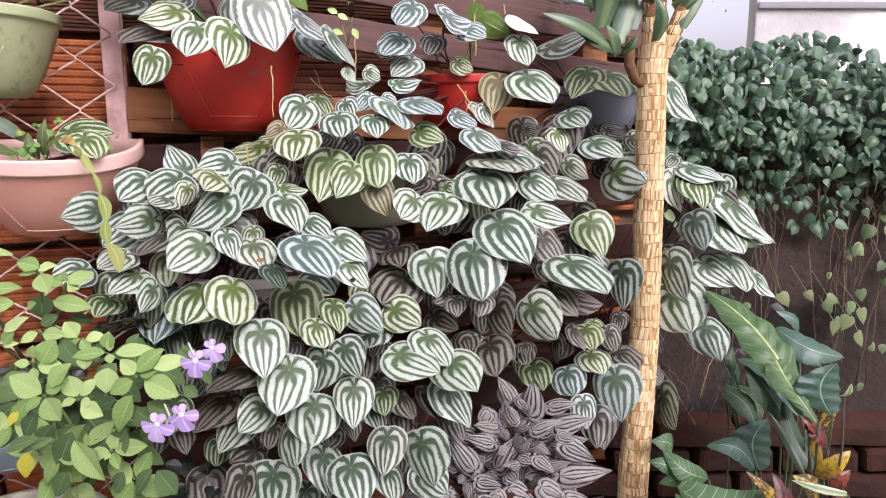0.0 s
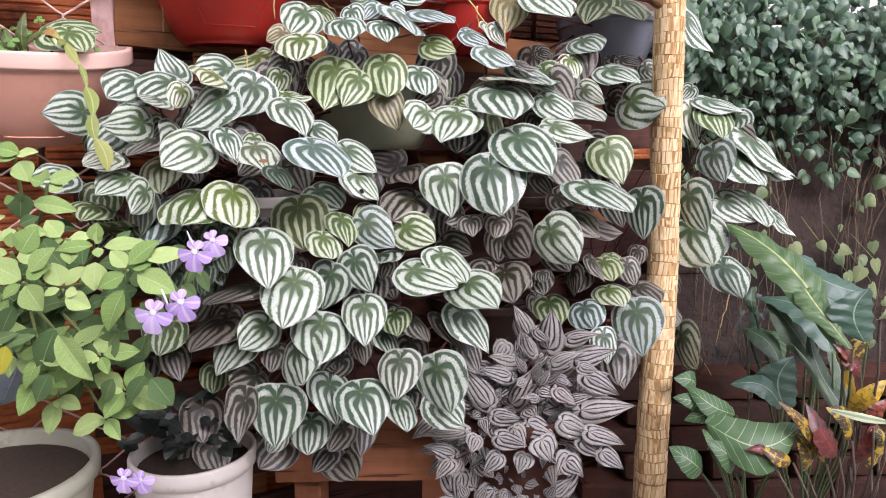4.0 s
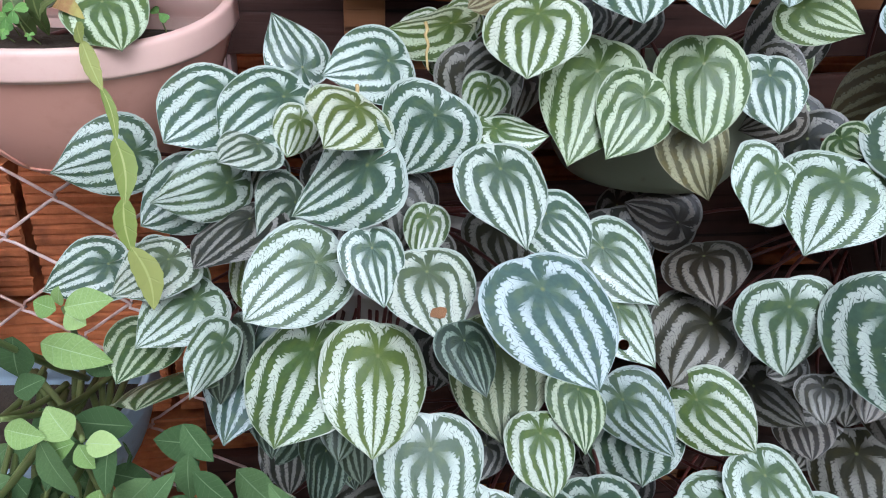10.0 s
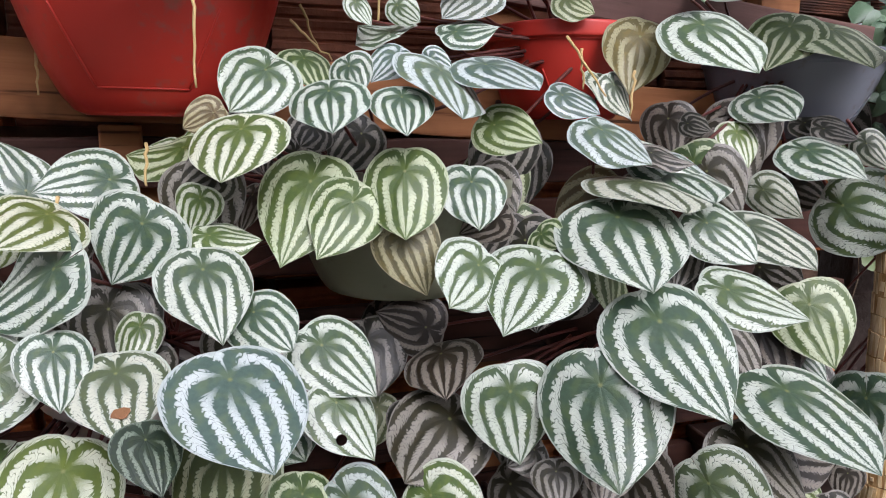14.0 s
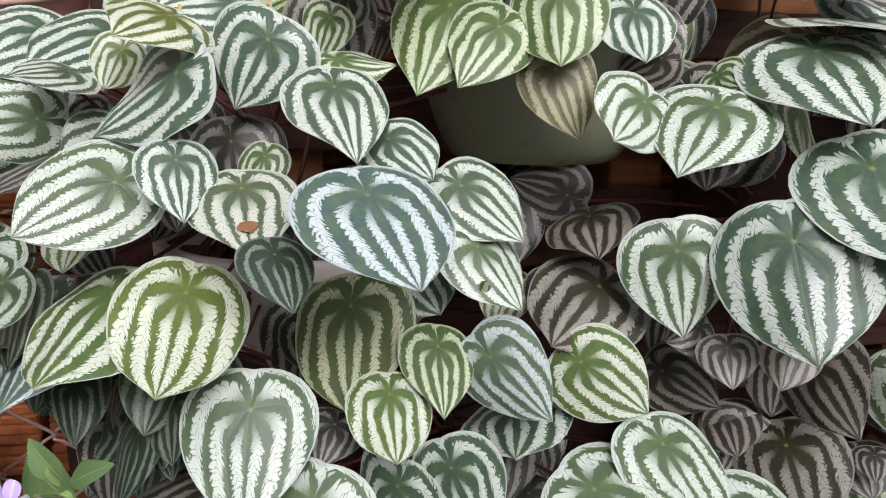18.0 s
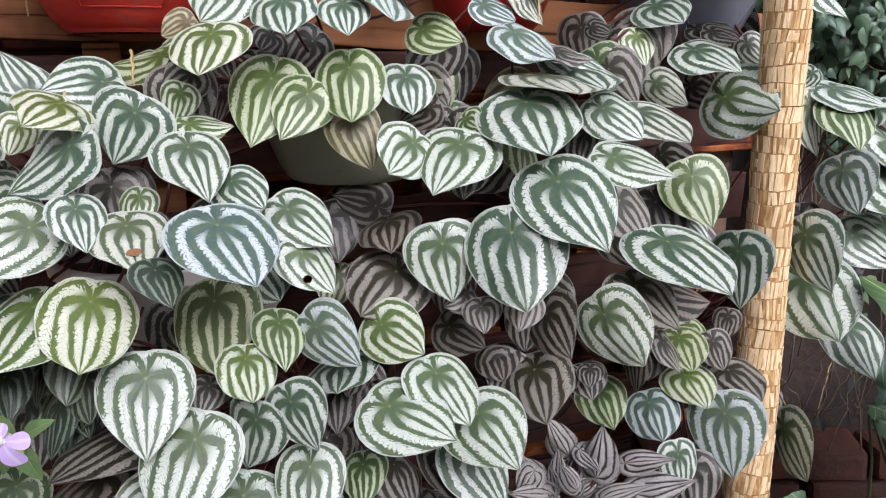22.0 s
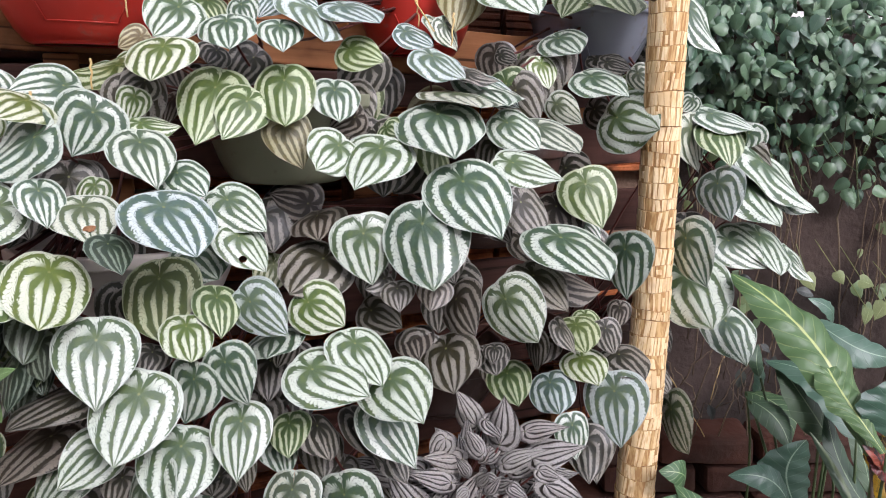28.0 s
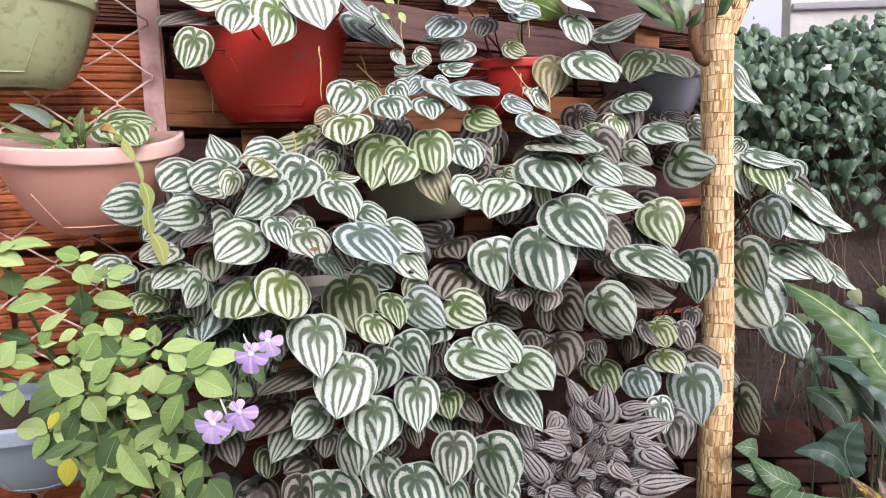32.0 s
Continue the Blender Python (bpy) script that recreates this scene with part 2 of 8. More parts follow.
def rough_mat(name, c1, c2, s1=6.0, s2=60.0, rough=0.85, bump=0.5, c3=None, dist=0.004):
    """Masonry, soil and the like: two colours mottled at two sizes."""
    g = Graph(name)
    a, b = g.noise(s1, 5.0), g.noise(s2, 5.0)
    r = g.random()
    col = g.mix(g.math('MULTIPLY_ADD', b, 0.6, g.math('MULTIPLY_ADD', r, 0.5, -0.05)), c1, c2)
    if c3:
        col = g.mix(g.math('MULTIPLY', g.ramp(a, 0.46, 0.66), 0.85), col, c3)
    g.bump(g.math('ADD', b, g.math('MULTIPLY', a, 0.6)), bump, dist)
    return g.done(col, rough, 0.25)


# ---------------------------------------------------------------- materials
STRIPED = {
    "m": striped_leaf("striped_green", (0.049, 0.090, 0.054), (0.57, 0.63, 0.55), 0.62, gloss=0.38),
    "s": striped_leaf("striped_silvery", (0.066, 0.112, 0.090), (0.55, 0.62, 0.60), 0.56, gloss=0.36),
    "y": striped_leaf("striped_lime", (0.070, 0.118, 0.032), (0.63, 0.68, 0.55), 0.62),
    "g": striped_leaf("striped_mid_green", (0.050, 0.092, 0.028), (0.50, 0.56, 0.38), 0.52),
    # d: dull brownish leaf; as gap filler its dark colour stands for shade
    "d": striped_leaf("striped_dull_shade", (0.024, 0.026, 0.019), (0.30, 0.285, 0.25), 0.54, gloss=0.36),
    "b": striped_leaf("striped_withered", (0.09, 0.085, 0.035), (0.38, 0.36, 0.21), 0.56, (0.20, 0.12, 0.05)),
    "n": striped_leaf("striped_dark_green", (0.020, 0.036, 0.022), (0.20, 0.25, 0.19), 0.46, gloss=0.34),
    "c": striped_leaf("rippled_grey", (0.026, 0.024, 0.022), (0.42, 0.405, 0.385), 0.74, gloss=0.36, bands=3.0, puffy=0.9, eye=0.1),
    "p": plain_leaf("trailing_green", (0.06, 0.12, 0.015), (0.15, 0.24, 0.04), 0.45),
    "l": plain_leaf("lime_heart_leaf", (0.36, 0.46, 0.02), (0.62, 0.64, 0.05), 0.4, (0.6, 0.66, 0.12), 5.0, 0.05),
    "w": plain_leaf("pale_leaf_back", (0.5, 0.55, 0.5), (0.62, 0.66, 0.6), 0.5),
}
STALK = plain_leaf("red_stalk", (0.07, 0.02, 0.016), (0.15, 0.04, 0.03), 0.45, (0.16, 0.05, 0.03))
STALK_G = plain_leaf("green_stalk", (0.16, 0.2, 0.06), (0.26, 0.3, 0.1), 0.5, (0.2, 0.25, 0.1))
STALK_D = plain_leaf("dark_green_stalk", (0.05, 0.085, 0.03), (0.09, 0.13, 0.045), 0.5, (0.09, 0.13, 0.05))
ROOT = rough_mat("aerial_root", (0.42, 0.30, 0.12), (0.6, 0.44, 0.2), 20, 90, 0.6)
VIOLET_LEAF = plain_leaf("downy_green_leaf", (0.20, 0.32, 0.09), (0.50, 0.63, 0.25), 0.8, (0.46, 0.58, 0.33), 8.0, 0.035, 0.15, side=0.4)
VIOLET_YELLOW = plain_leaf("downy_yellow_leaf", (0.42, 0.40, 0.04), (0.62, 0.55, 0.07), 0.7, (0.5, 0.5, 0.14), 8.0, 0.04, 0.15)
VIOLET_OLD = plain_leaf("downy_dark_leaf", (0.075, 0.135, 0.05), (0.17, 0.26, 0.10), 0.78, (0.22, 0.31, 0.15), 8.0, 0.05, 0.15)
PETAL = plain_leaf("lilac_petal", (0.56, 0.39, 0.80), (0.76, 0.61, 0.92), 0.6, (0.80, 0.72, 0.9), 4.0, 0.3, 0.2)
THROAT = rough_mat("white_throat", (0.8, 0.78, 0.82), (0.86, 0.85, 0.86), 30, 200, 0.6, 0.1)
CACTUS_D = plain_leaf("cactus_dark_green", (0.07, 0.10, 0.025), (0.15, 0.18, 0.05), 0.5, (0.2, 0.23, 0.08), 3.0, 0.12)
WITHERED = rough_mat("withered_stem", (0.28, 0.26, 0.06), (0.42, 0.36, 0.10), 60, 200, 0.6, 0.5, (0.30, 0.14, 0.06))
CLOVER_M = plain_leaf("clover_leaf", (0.10, 0.22, 0.045), (0.20, 0.36, 0.08), 0.55, (0.34, 0.5, 0.2), 5.0, 0.05, 0.3)
CACTUS = plain_leaf("cactus_yellow_green", (0.20, 0.25, 0.05), (0.36, 0.36, 0.11), 0.5, (0.42, 0.44, 0.16), 3.0, 0.12)
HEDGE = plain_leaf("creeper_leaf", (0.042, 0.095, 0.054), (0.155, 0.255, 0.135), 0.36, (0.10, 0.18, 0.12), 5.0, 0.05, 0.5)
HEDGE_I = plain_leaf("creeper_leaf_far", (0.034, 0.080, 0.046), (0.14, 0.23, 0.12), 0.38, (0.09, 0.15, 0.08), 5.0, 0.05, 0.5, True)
PALE_LEAF = plain_leaf("pale_creeper_leaf", (0.13, 0.17, 0.065), (0.25, 0.29, 0.13), 0.45, (0.4, 0.45, 0.24), 5.0, 0.05, 0.4)
STRAND_I = plain_leaf("strand_leaf", (0.075, 0.13, 0.06), (0.24, 0.30, 0.13), 0.4, (0.2, 0.26, 0.12), 5.0, 0.05, 0.45, True)
TREE_I = plain_leaf("tree_leaf", (0.20, 0.26, 0.11), (0.48, 0.55, 0.30), 0.5, (0.1, 0.17, 0.06), 5.0, 0.05, 0.4, True)
BIGLEAF = plain_leaf("long_green_leaf", (0.042, 0.100, 0.034), (0.090, 0.168, 0.058), 0.45, (0.52, 0.58, 0.22), 13.0, 0.07, 0.5, side=0.3)
BLUELEAF = plain_leaf("blue_green_leaf", (0.024, 0.068, 0.042), (0.075, 0.15, 0.10), 0.38, (0.3, 0.42, 0.3), 9.0, 0.05, 0.5)
DEEP = plain_leaf("deep_green_leaf", (0.026, 0.060, 0.030), (0.065, 0.115, 0.055), 0.45, (0.26, 0.36, 0.20), 7.0, 0.05, 0.4)
VEINED = plain_leaf("white_veined_leaf", (0.042, 0.105, 0.038), (0.085, 0.17, 0.058), 0.42, (0.44, 0.56, 0.28), 9.0, 0.04, 0.5, side=0.75)
CROTON_Y = plain_leaf("croton_yellow", (0.46, 0.26, 0.015), (0.62, 0.42, 0.03), 0.35, (0.10, 0.13, 0.03), 10.0, 0.05, 0.5, side=0.7, fleck=(0.26, 0.16, 0.02))
CROTON_R = plain_leaf("croton_red", (0.12, 0.02, 0.016), (0.30, 0.07, 0.02), 0.35, (0.42, 0.05, 0.05), 10.0, 0.08, 0.5, side=0.7, fleck=(0.05, 0.022, 0.018))
CROTON_D = plain_leaf("croton_dark", (0.035, 0.04, 0.018), (0.12, 0.05, 0.02), 0.35, (0.5, 0.33, 0.03), 9.0, 0.10, 0.5, side=0.7, fleck=(0.44, 0.30, 0.02))
STRIPE_WG = plain_leaf("cream_edged_leaf", (0.35, 0.42, 0.22), (0.6, 0.64, 0.45), 0.4, (0.08, 0.18, 0.05), 1.0, 0.5, 0.5)
DRAC = plain_leaf("dracaena_blade", (0.040, 0.082, 0.038), (0.090, 0.148, 0.066), 0.36, (0.17, 0.24, 0.09), 1.0, 0.6, 0.45, side=0.0, shift=1.3)
DARKLEAF = plain_leaf("dark_small_leaf", (0.012, 0.018, 0.014), (0.035, 0.045, 0.035), 0.4, (0.05, 0.06, 0.05), 5.0, 0.05)
RED_P = plastic("red_plastic", (0.52, 0.036, 0.022))
PINK_P = plastic("pink_plastic", (0.95, 0.44, 0.325), (0.72, 0.32, 0.22), 0.25, 0.5)
# the pot's pink, with light from above put into the rim colour
PINK_LIT_RIM = plastic("lit_pink_plastic", (0.95, 0.57, 0.47), (0.72, 0.40, 0.31), 0.35, 0.45)
OLIVE_P = plastic("olive_plastic", (0.27, 0.29, 0.19))
SAGE_P = plastic("sage_plastic", (0.40, 0.45, 0.24))
GREY_P = plastic("grey_plastic", (0.22, 0.24, 0.285))
BLUE_P = plastic("pale_blue_plastic", (0.50, 0.62, 0.72), (0.3, 0.3, 0.26), 0.4)
DBLUE_P = plastic("slate_blue_plastic", (0.13, 0.165, 0.20))
WHITE_P = plastic("white_plastic", (0.62, 0.58, 0.52), (0.3, 0.24, 0.18), 0.5)
CREAM_P = plastic("cream_plastic", (0.55, 0.55, 0.42), (0.3, 0.27, 0.17), 0.5)
BROWN_P = plastic("brown_plastic", (0.06, 0.03, 0.022))
SOIL = rough_mat("soil", (0.03, 0.022, 0.016), (0.10, 0.072, 0.05), 12, 120, 0.95, 0.9)
SLAT = timber("pallet_wood", (0.12, 0.046, 0.018), (0.46, 0.20, 0.08))
# same pallet wood, with the deep shade behind the leaves in its colour
SLAT_SHADED = timber("shaded_pallet_wood", (0.028, 0.013, 0.01), (0.12, 0.05, 0.034))
SLAT_RED = timber("painted_pallet_wood", (0.06, 0.034, 0.03), (0.19, 0.105, 0.085))
SHELF_W = timber("reddish_plank", (0.30, 0.11, 0.05), (0.50, 0.22, 0.11))
PINKPAINT = rough_mat("pink_painted_wood", (0.66, 0.42, 0.38), (0.80, 0.56, 0.51), 14, 90, 0.6, 0.4, (0.36, 0.2, 0.16), 0.002)
WIRE = rough_mat("pink_painted_wire", (0.66, 0.46, 0.40), (0.80, 0.60, 0.54), 30, 200, 0.5, 0.3, (0.45, 0.25, 0.18), 0.001)
BRICK = rough_mat("hollow_brick", (0.34, 0.098, 0.034), (0.66, 0.225, 0.08), 9, 90, 0.85, 0.6, (0.11, 0.035, 0.016), 0.003)
# darker copy of the brick: shade high on the wall put into colour
BRICK_SHADED = rough_mat("shaded_brick", (0.085, 0.034, 0.02), (0.22, 0.08, 0.044), 9, 90, 0.88, 0.6, (0.045, 0.024, 0.018), 0.003)
MORTAR = rough_mat("mortar", (0.14, 0.09, 0.06), (0.28, 0.19, 0.13), 12, 80, 0.95, 0.8)
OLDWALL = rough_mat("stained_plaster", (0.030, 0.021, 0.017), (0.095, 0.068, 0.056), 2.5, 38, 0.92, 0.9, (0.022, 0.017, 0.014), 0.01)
FARWALL = rough_mat("pale_plaster", (0.55, 0.53, 0.5), (0.74, 0.72, 0.68), 1.8, 30, 0.9, 0.6, (0.4, 0.39, 0.36), 0.01)
LEDGE = rough_mat("grey_ledge", (0.2, 0.2, 0.21), (0.3, 0.3, 0.31), 4, 40, 0.85, 0.5)
REDBASE = rough_mat("earth_brick", (0.032, 0.014, 0.010), (0.085, 0.032, 0.02), 7, 60, 0.92, 0.9, (0.04, 0.022, 0.016))
# unseen floor, its paleness chosen to throw light up at pots and leaves
GROUND = rough_mat("pale_bounce_concrete", (0.36, 0.33, 0.29), (0.50, 0.47, 0.42), 2.0, 40, 0.9, 0.6, (0.26, 0.235, 0.2))
TRUNK_IN = rough_mat("trunk_core", (0.13, 0.065, 0.03), (0.22, 0.12, 0.055), 30, 120, 0.9, 0.8)
RUNNER = rough_mat("dry_runner", (0.10, 0.07, 0.045), (0.22, 0.17, 0.11), 20, 90, 0.9, 0.8)
WOODY = rough_mat("bark", (0.08, 0.06, 0.045), (0.17, 0.13, 0.1), 20, 90, 0.9, 0.8)
NAIL = rough_mat("rusty_nail", (0.04, 0.025, 0.02), (0.09, 0.05, 0.035), 30, 200, 0.6, 0.3)


def bark_material():
    """Tan stem skin: ochre-brown rings under pale upright slivers (u tells which)."""
    g = Graph("tan_bark_plate")
    r = g.island()
    u, _, _ = g.split(g.coord("UV"))
    n = g.t.nodes.new("ShaderNodeTexNoise")
    n.noise_dimensions = '4D'
    n.inputs["Scale"].default_value, n.inputs["Detail"].default_value = 1.0, 3.0
    g.put(n.inputs["Vector"], g.scaled(g.coord(), (240.0, 240.0, 40.0)))
    g.put(n.inputs["W"], g.math('MULTIPLY', r, 9.0))
    fine = g.noise(500.0, 2.0)
    wide = g.noise(22.0, 2.0)
    ochre = g.mix(g.ramp(n.outputs[0], 0.42, 0.62), (0.40, 0.22, 0.080), (0.64, 0.43, 0.19))
    pale = g.mix(g.ramp(n.outputs[0], 0.36, 0.56), (0.70, 0.48, 0.23), (0.90, 0.73, 0.44))
    pale = g.mix(g.ramp(r, 0.55, 1.0), pale, (0.72, 0.54, 0.29))
    col = g.mix(u, ochre, pale)
    col = g.mix(g.math('MULTIPLY', g.ramp(wide, 0.55, 0.72), 0.35), col, (0.34, 0.21, 0.10))
    col = g.mix(g.math('MULTIPLY', fine, 0.16), col, (0.30, 0.17, 0.07))
    g.bump(g.math('ADD', n.outputs[0], g.math('MULTIPLY', fine, 0.3)), 0.5, 0.0012)
    return g.done(col, 0.7, 0.3)


BARK = bark_material()


def net_material():
    g = Graph("black_shade_net")
    a = g.noise(5.0, 3.0)
    tr = g.t.nodes.new("ShaderNodeBsdfTransparent")
    mx = g.t.nodes.new("ShaderNodeMixShader")
    x, y, _ = g.split(g.coord())
    w = g.math('SINE', g.math('MULTIPLY', x, 900.0))
    f = g.ramp(g.math('MULTIPLY_ADD', w, 0.35, a), 0.12, 0.85)
    g.put(mx.inputs[0], f)
    g.t.links.new(tr.outputs[0], mx.inputs[2])
    g.t.links.new(g.b.outputs[0], mx.inputs[1])
    out = [n for n in g.t.nodes if n.type == 'OUTPUT_MATERIAL'][0]
    g.t.links.new(mx.outputs[0], out.inputs[0])
    return g.done((0.012, 0.014, 0.016), 0.8, 0.2)


NET = net_material()


# ---------------------------------------------------------------- mesh builders
def mesh_of(name, verts, faces, mat, uvs=None, smooth=True):
    me = bpy.data.meshes.new(name)
    me.from_pydata([tuple(v) for v in verts], [], faces)
    me.materials.append(mat)
    if uvs:
        lay = me.uv_layers.new(name="UVMap")
        idx = np.empty(len(me.loops), dtype=np.int32)
        me.loops.foreach_get("vertex_index", idx)
        lay.data.foreach_set("uv", np.asarray(uvs, dtype=np.float32)[idx].ravel())
    if smooth:
        me.polygons.foreach_set("use_smooth", [True] * len(me.polygons))
    me.update()
    return me


def child(name, me, parent, m=None, label="", kind=""):
    ob = new(name, me)
    ob.parent = parent
    if m is not None:
        ob.matrix_basis = m
    return tagged(ob, label=label, kind=kind)


def part(name, bm, material, parent, label="", smooth=False):
    """Links a bmesh as one mesh object under a thing or a part."""
    me = bpy.data.meshes.new(name)
    bm.to_mesh(me)
    bm.free()
    me.materials.append(material)
    if smooth:
        me.polygons.foreach_set("use_smooth", [True] * len(me.polygons))
    return child(name, me, parent, None, label)


def thing(name, label, category, at=(0, 0, 0), rz=0.0, group="", kind=""):
    ob = new(name)
    ob.empty_display_size = 0.02
    ob.matrix_basis = pose(*at, 0, 0, rz)
    return tagged(ob, label, category, group, kind)


def box_bm(x0, x1, y0, y1, z0, z1, bev=0.0, jitter=0.0, cuts=0, rnd=None):
    """A bevelled board or block; cuts and jitter make its long sides uneven."""
    bm = bmesh.new()
    bmesh.ops.create_cube(bm, size=1.0)
    for v in bm.verts:
        v.co = Vector(((x0 + x1) / 2 + v.co.x * (x1 - x0), (y0 + y1) / 2 + v.co.y * (y1 - y0), (z0 + z1) / 2 + v.co.z * (z1 - z0)))
    if cuts:
        es = [e for e in bm.edges if abs(e.verts[0].co.x - e.verts[1].co.x) > 1e-6]
        bmesh.ops.subdivide_edges(bm, edges=es, cuts=cuts)
    if bev:
        bmesh.ops.bevel(bm, geom=[e for e in bm.edges if e.calc_face_angle(0) > 0.5], offset=bev, segments=2, affect='EDGES', profile=0.6)
    if jitter:
        rnd = rnd or RND
        o = rnd.uniform(0, 50)
        for v in bm.verts:
            v.co += noise.noise_vector(v.co * 9.0 + Vector((o, o, o))) * jitter
    return bm


def tube(points, radii, sides=6):
    """Vertices, faces and uvs of a tube along points."""
    pts = [Vector(p) for p in points]
    vs, fs, uv = [], [], []
    ref = Vector((0.3, 0.9, 0.2))
    for i, p in enumerate(pts):
        d = (pts[min(i + 1, len(pts) - 1)] - pts[max(i - 1, 0)]).normalized()
        s = d.cross(ref)
        s = s.normalized() if s.length > 1e-4 else d.orthogonal().normalized()
        t = d.cross(s)
        r = radii[i] if isinstance(radii, (list, tuple)) else radii
        for k in range(sides):
            a = 2 * math.pi * k / sides
            vs.append(p + (s * math.cos(a) + t * math.sin(a)) * r)
            uv.append((k / sides, i / max(1, len(pts) - 1)))
    for i in range(len(pts) - 1):
        for k in range(sides):
            a, b = i * sides + k, i * sides + (k + 1) % sides
            fs.append((a, b, b + sides, a + sides))
    fs.append(tuple(range(sides))[::-1])
    fs.append(tuple(range(len(vs) - sides, len(vs))))
    return vs, fs, uv


def bend(a, b, sag=0.0, n=8, wob=0.0, rnd=None):
    """Points from a to b that bow by sag upwards (down: minus)."""
    a, b = Vector(a), Vector(b)
    out = []
    for i in range(n + 1):
        t = i / n
        p = a.lerp(b, t) + Vector((0, 0, sag * 4 * t * (1 - t)))
        if wob and rnd and 0 < i < n:
            p += Vector((rnd.uniform(-wob, wob), rnd.uniform(-wob, wob), rnd.uniform(-wob, wob)))
        out.append(p)
    return out


def catmull(pts, t):
    n = len(pts) - 1
    f = min(max(t, 0.0), 0.99999) * n
    i = int(f)
    u = f - i
    p = [pts[max(0, min(n, i + k))] for k in (-1, 0, 1, 2)]
    return tuple(0.5 * (2 * p[1][c] + (p[2][c] - p[0][c]) * u + (2 * p[0][c] - 5 * p[1][c] + 4 * p[2][c] - p[3][c]) * u * u
                        + (3 * p[1][c] - p[0][c] - 3 * p[2][c] + p[3][c]) * u ** 3) for c in (0, 1))


def heart_blade(name, mat, cup, droop, ripple, seed, rim, na=9, nt=22, fold=0.0):
    """A peltate blade, 1 long: stalk at the origin, tip towards +y, face towards +z.
    u runs across the ribs, v along them from stalk to tip."""
    rnd = random.Random(seed)
    ph = rnd.uniform(0, 6)
    rows = [0.0, 0.06] + [0.06 + 0.94 * (i / (nt - 2)) ** 1.0 for i in range(1, nt - 1)]
    vs, uv, fs = [], [], []
    cols = [-1 + 2 * j / (2 * na - 2) for j in range(2 * na - 1)]
    top = rim[-1][1]
    for t in rows:
        for a in cols:
            s = abs(a)
            start = 0.50 * (1 - s) ** 1.1
            f = max(0.0, t - 0.06) / 0.94
            mx, my = catmull(rim, start + (1 - start) * f)
            lx, ly = 0.0, top * t
            w = s ** 0.95 * (1.0 if s > 0.999 and t > 0.03 else min(1.0, t / (0.06 + 0.34 * (1 - s))) ** 0.85)
            x, y = (lx * (1 - w) + mx * w), (ly * (1 - w) + my * w)
            x = x if a >= 0 else -x
            rr = math.hypot(x, y)
            z = -cup * (x * x * 1.6 + max(0.0, -y) ** 2 * 1.5) - droop * max(0.0, y) ** 2 + fold * abs(x)
            z += ripple * math.sin(5 * math.atan2(x, y) + ph) * rr * rr + 0.05 * ripple * math.sin(a * 14.0) * min(1.0, rr * 4)
            vs.append((x, y, z))
            uv.append((0.5 + a / 2, t))
    m = len(cols)
    for i in range(len(rows) - 1):
        for j in range(m - 1):
            k = i * m + j
            fs.append((k, k + 1, k + m + 1, k + m))
    return mesh_of(name, vs, fs, mat, uv)


HEART = [(0.0, -0.262), (0.09, -0.274), (0.215, -0.256), (0.335, -0.19), (0.415, -0.075), (0.437, 0.06), (0.415, 0.20), (0.352, 0.345), (0.255, 0.48), (0.14, 0.595), (0.045, 0.685), (0.0, 0.735)]
ROUND = [(0.0, -0.262), (0.10, -0.276), (0.23, -0.255), (0.345, -0.185), (0.425, -0.07), (0.45, 0.07), (0.435, 0.22), (0.38, 0.37), (0.29, 0.50), (0.165, 0.61), (0.055, 0.685), (0.0, 0.722)]
POINTED = [(0.0, -0.12), (0.09, -0.16), (0.23, -0.13), (0.335, 0.0), (0.355, 0.14), (0.32, 0.32), (0.225, 0.51), (0.10, 0.68), (0.03, 0.80), (0.0, 0.86)]
CREEPER = [(0.0, -0.16), (0.10, -0.225), (0.22, -0.215), (0.33, -0.13), (0.385, 0.0), (0.375, 0.15), (0.325, 0.30), (0.24, 0.44), (0.135, 0.565), (0.05, 0.69), (0.015, 0.76), (0.0, 0.80)]
BLADES = {}


def blade_mesh(kind, i):
    key = (kind, i)
    if key not in BLADES:
        rim = POINTED if kind in "cp" else (HEART if i % 3 else ROUND)
        if kind == "c":
            BLADES[key] = heart_blade("blade", STRIPED[kind], 0.5, 0.22 + 0.1 * i, 0.16, 50 + i, rim, fold=-0.12)
        else:
            BLADES[key] = heart_blade("blade", STRIPED[kind], 0.18 + 0.05 * (i % 4), 0.02 + 0.03 * (i % 3), 0.03 + 0.025 * (i % 5), i, rim)
    return BLADES[key]


LEAF_NO = [0]
SCAR = rough_mat("dry_scar", (0.24, 0.11, 0.05), (0.36, 0.19, 0.09), 60, 300, 0.8, 0.5)


def holed_blade():
    me = heart_blade("blade", STRIPED["m"], 0.4, 0.05, 0.06, 3, HEART, 26, 44)
    bm = bmesh.new()
    bm.from_mesh(me)
    gone = [f for f in bm.faces if (f.calc_center_median().xy - Vector((0.17, 0.36))).length < 0.062]
    bmesh.ops.delete(bm, geom=gone, context='FACES')
    for v in bm.verts:
        d = v.co.xy - Vector((0.17, 0.36))
        if v.is_boundary and d.length < 0.1:
            v.co.xy = Vector((0.17, 0.36)) + d.normalized() * 0.058
    bm.to_mesh(me)
    bm.free()
    return me


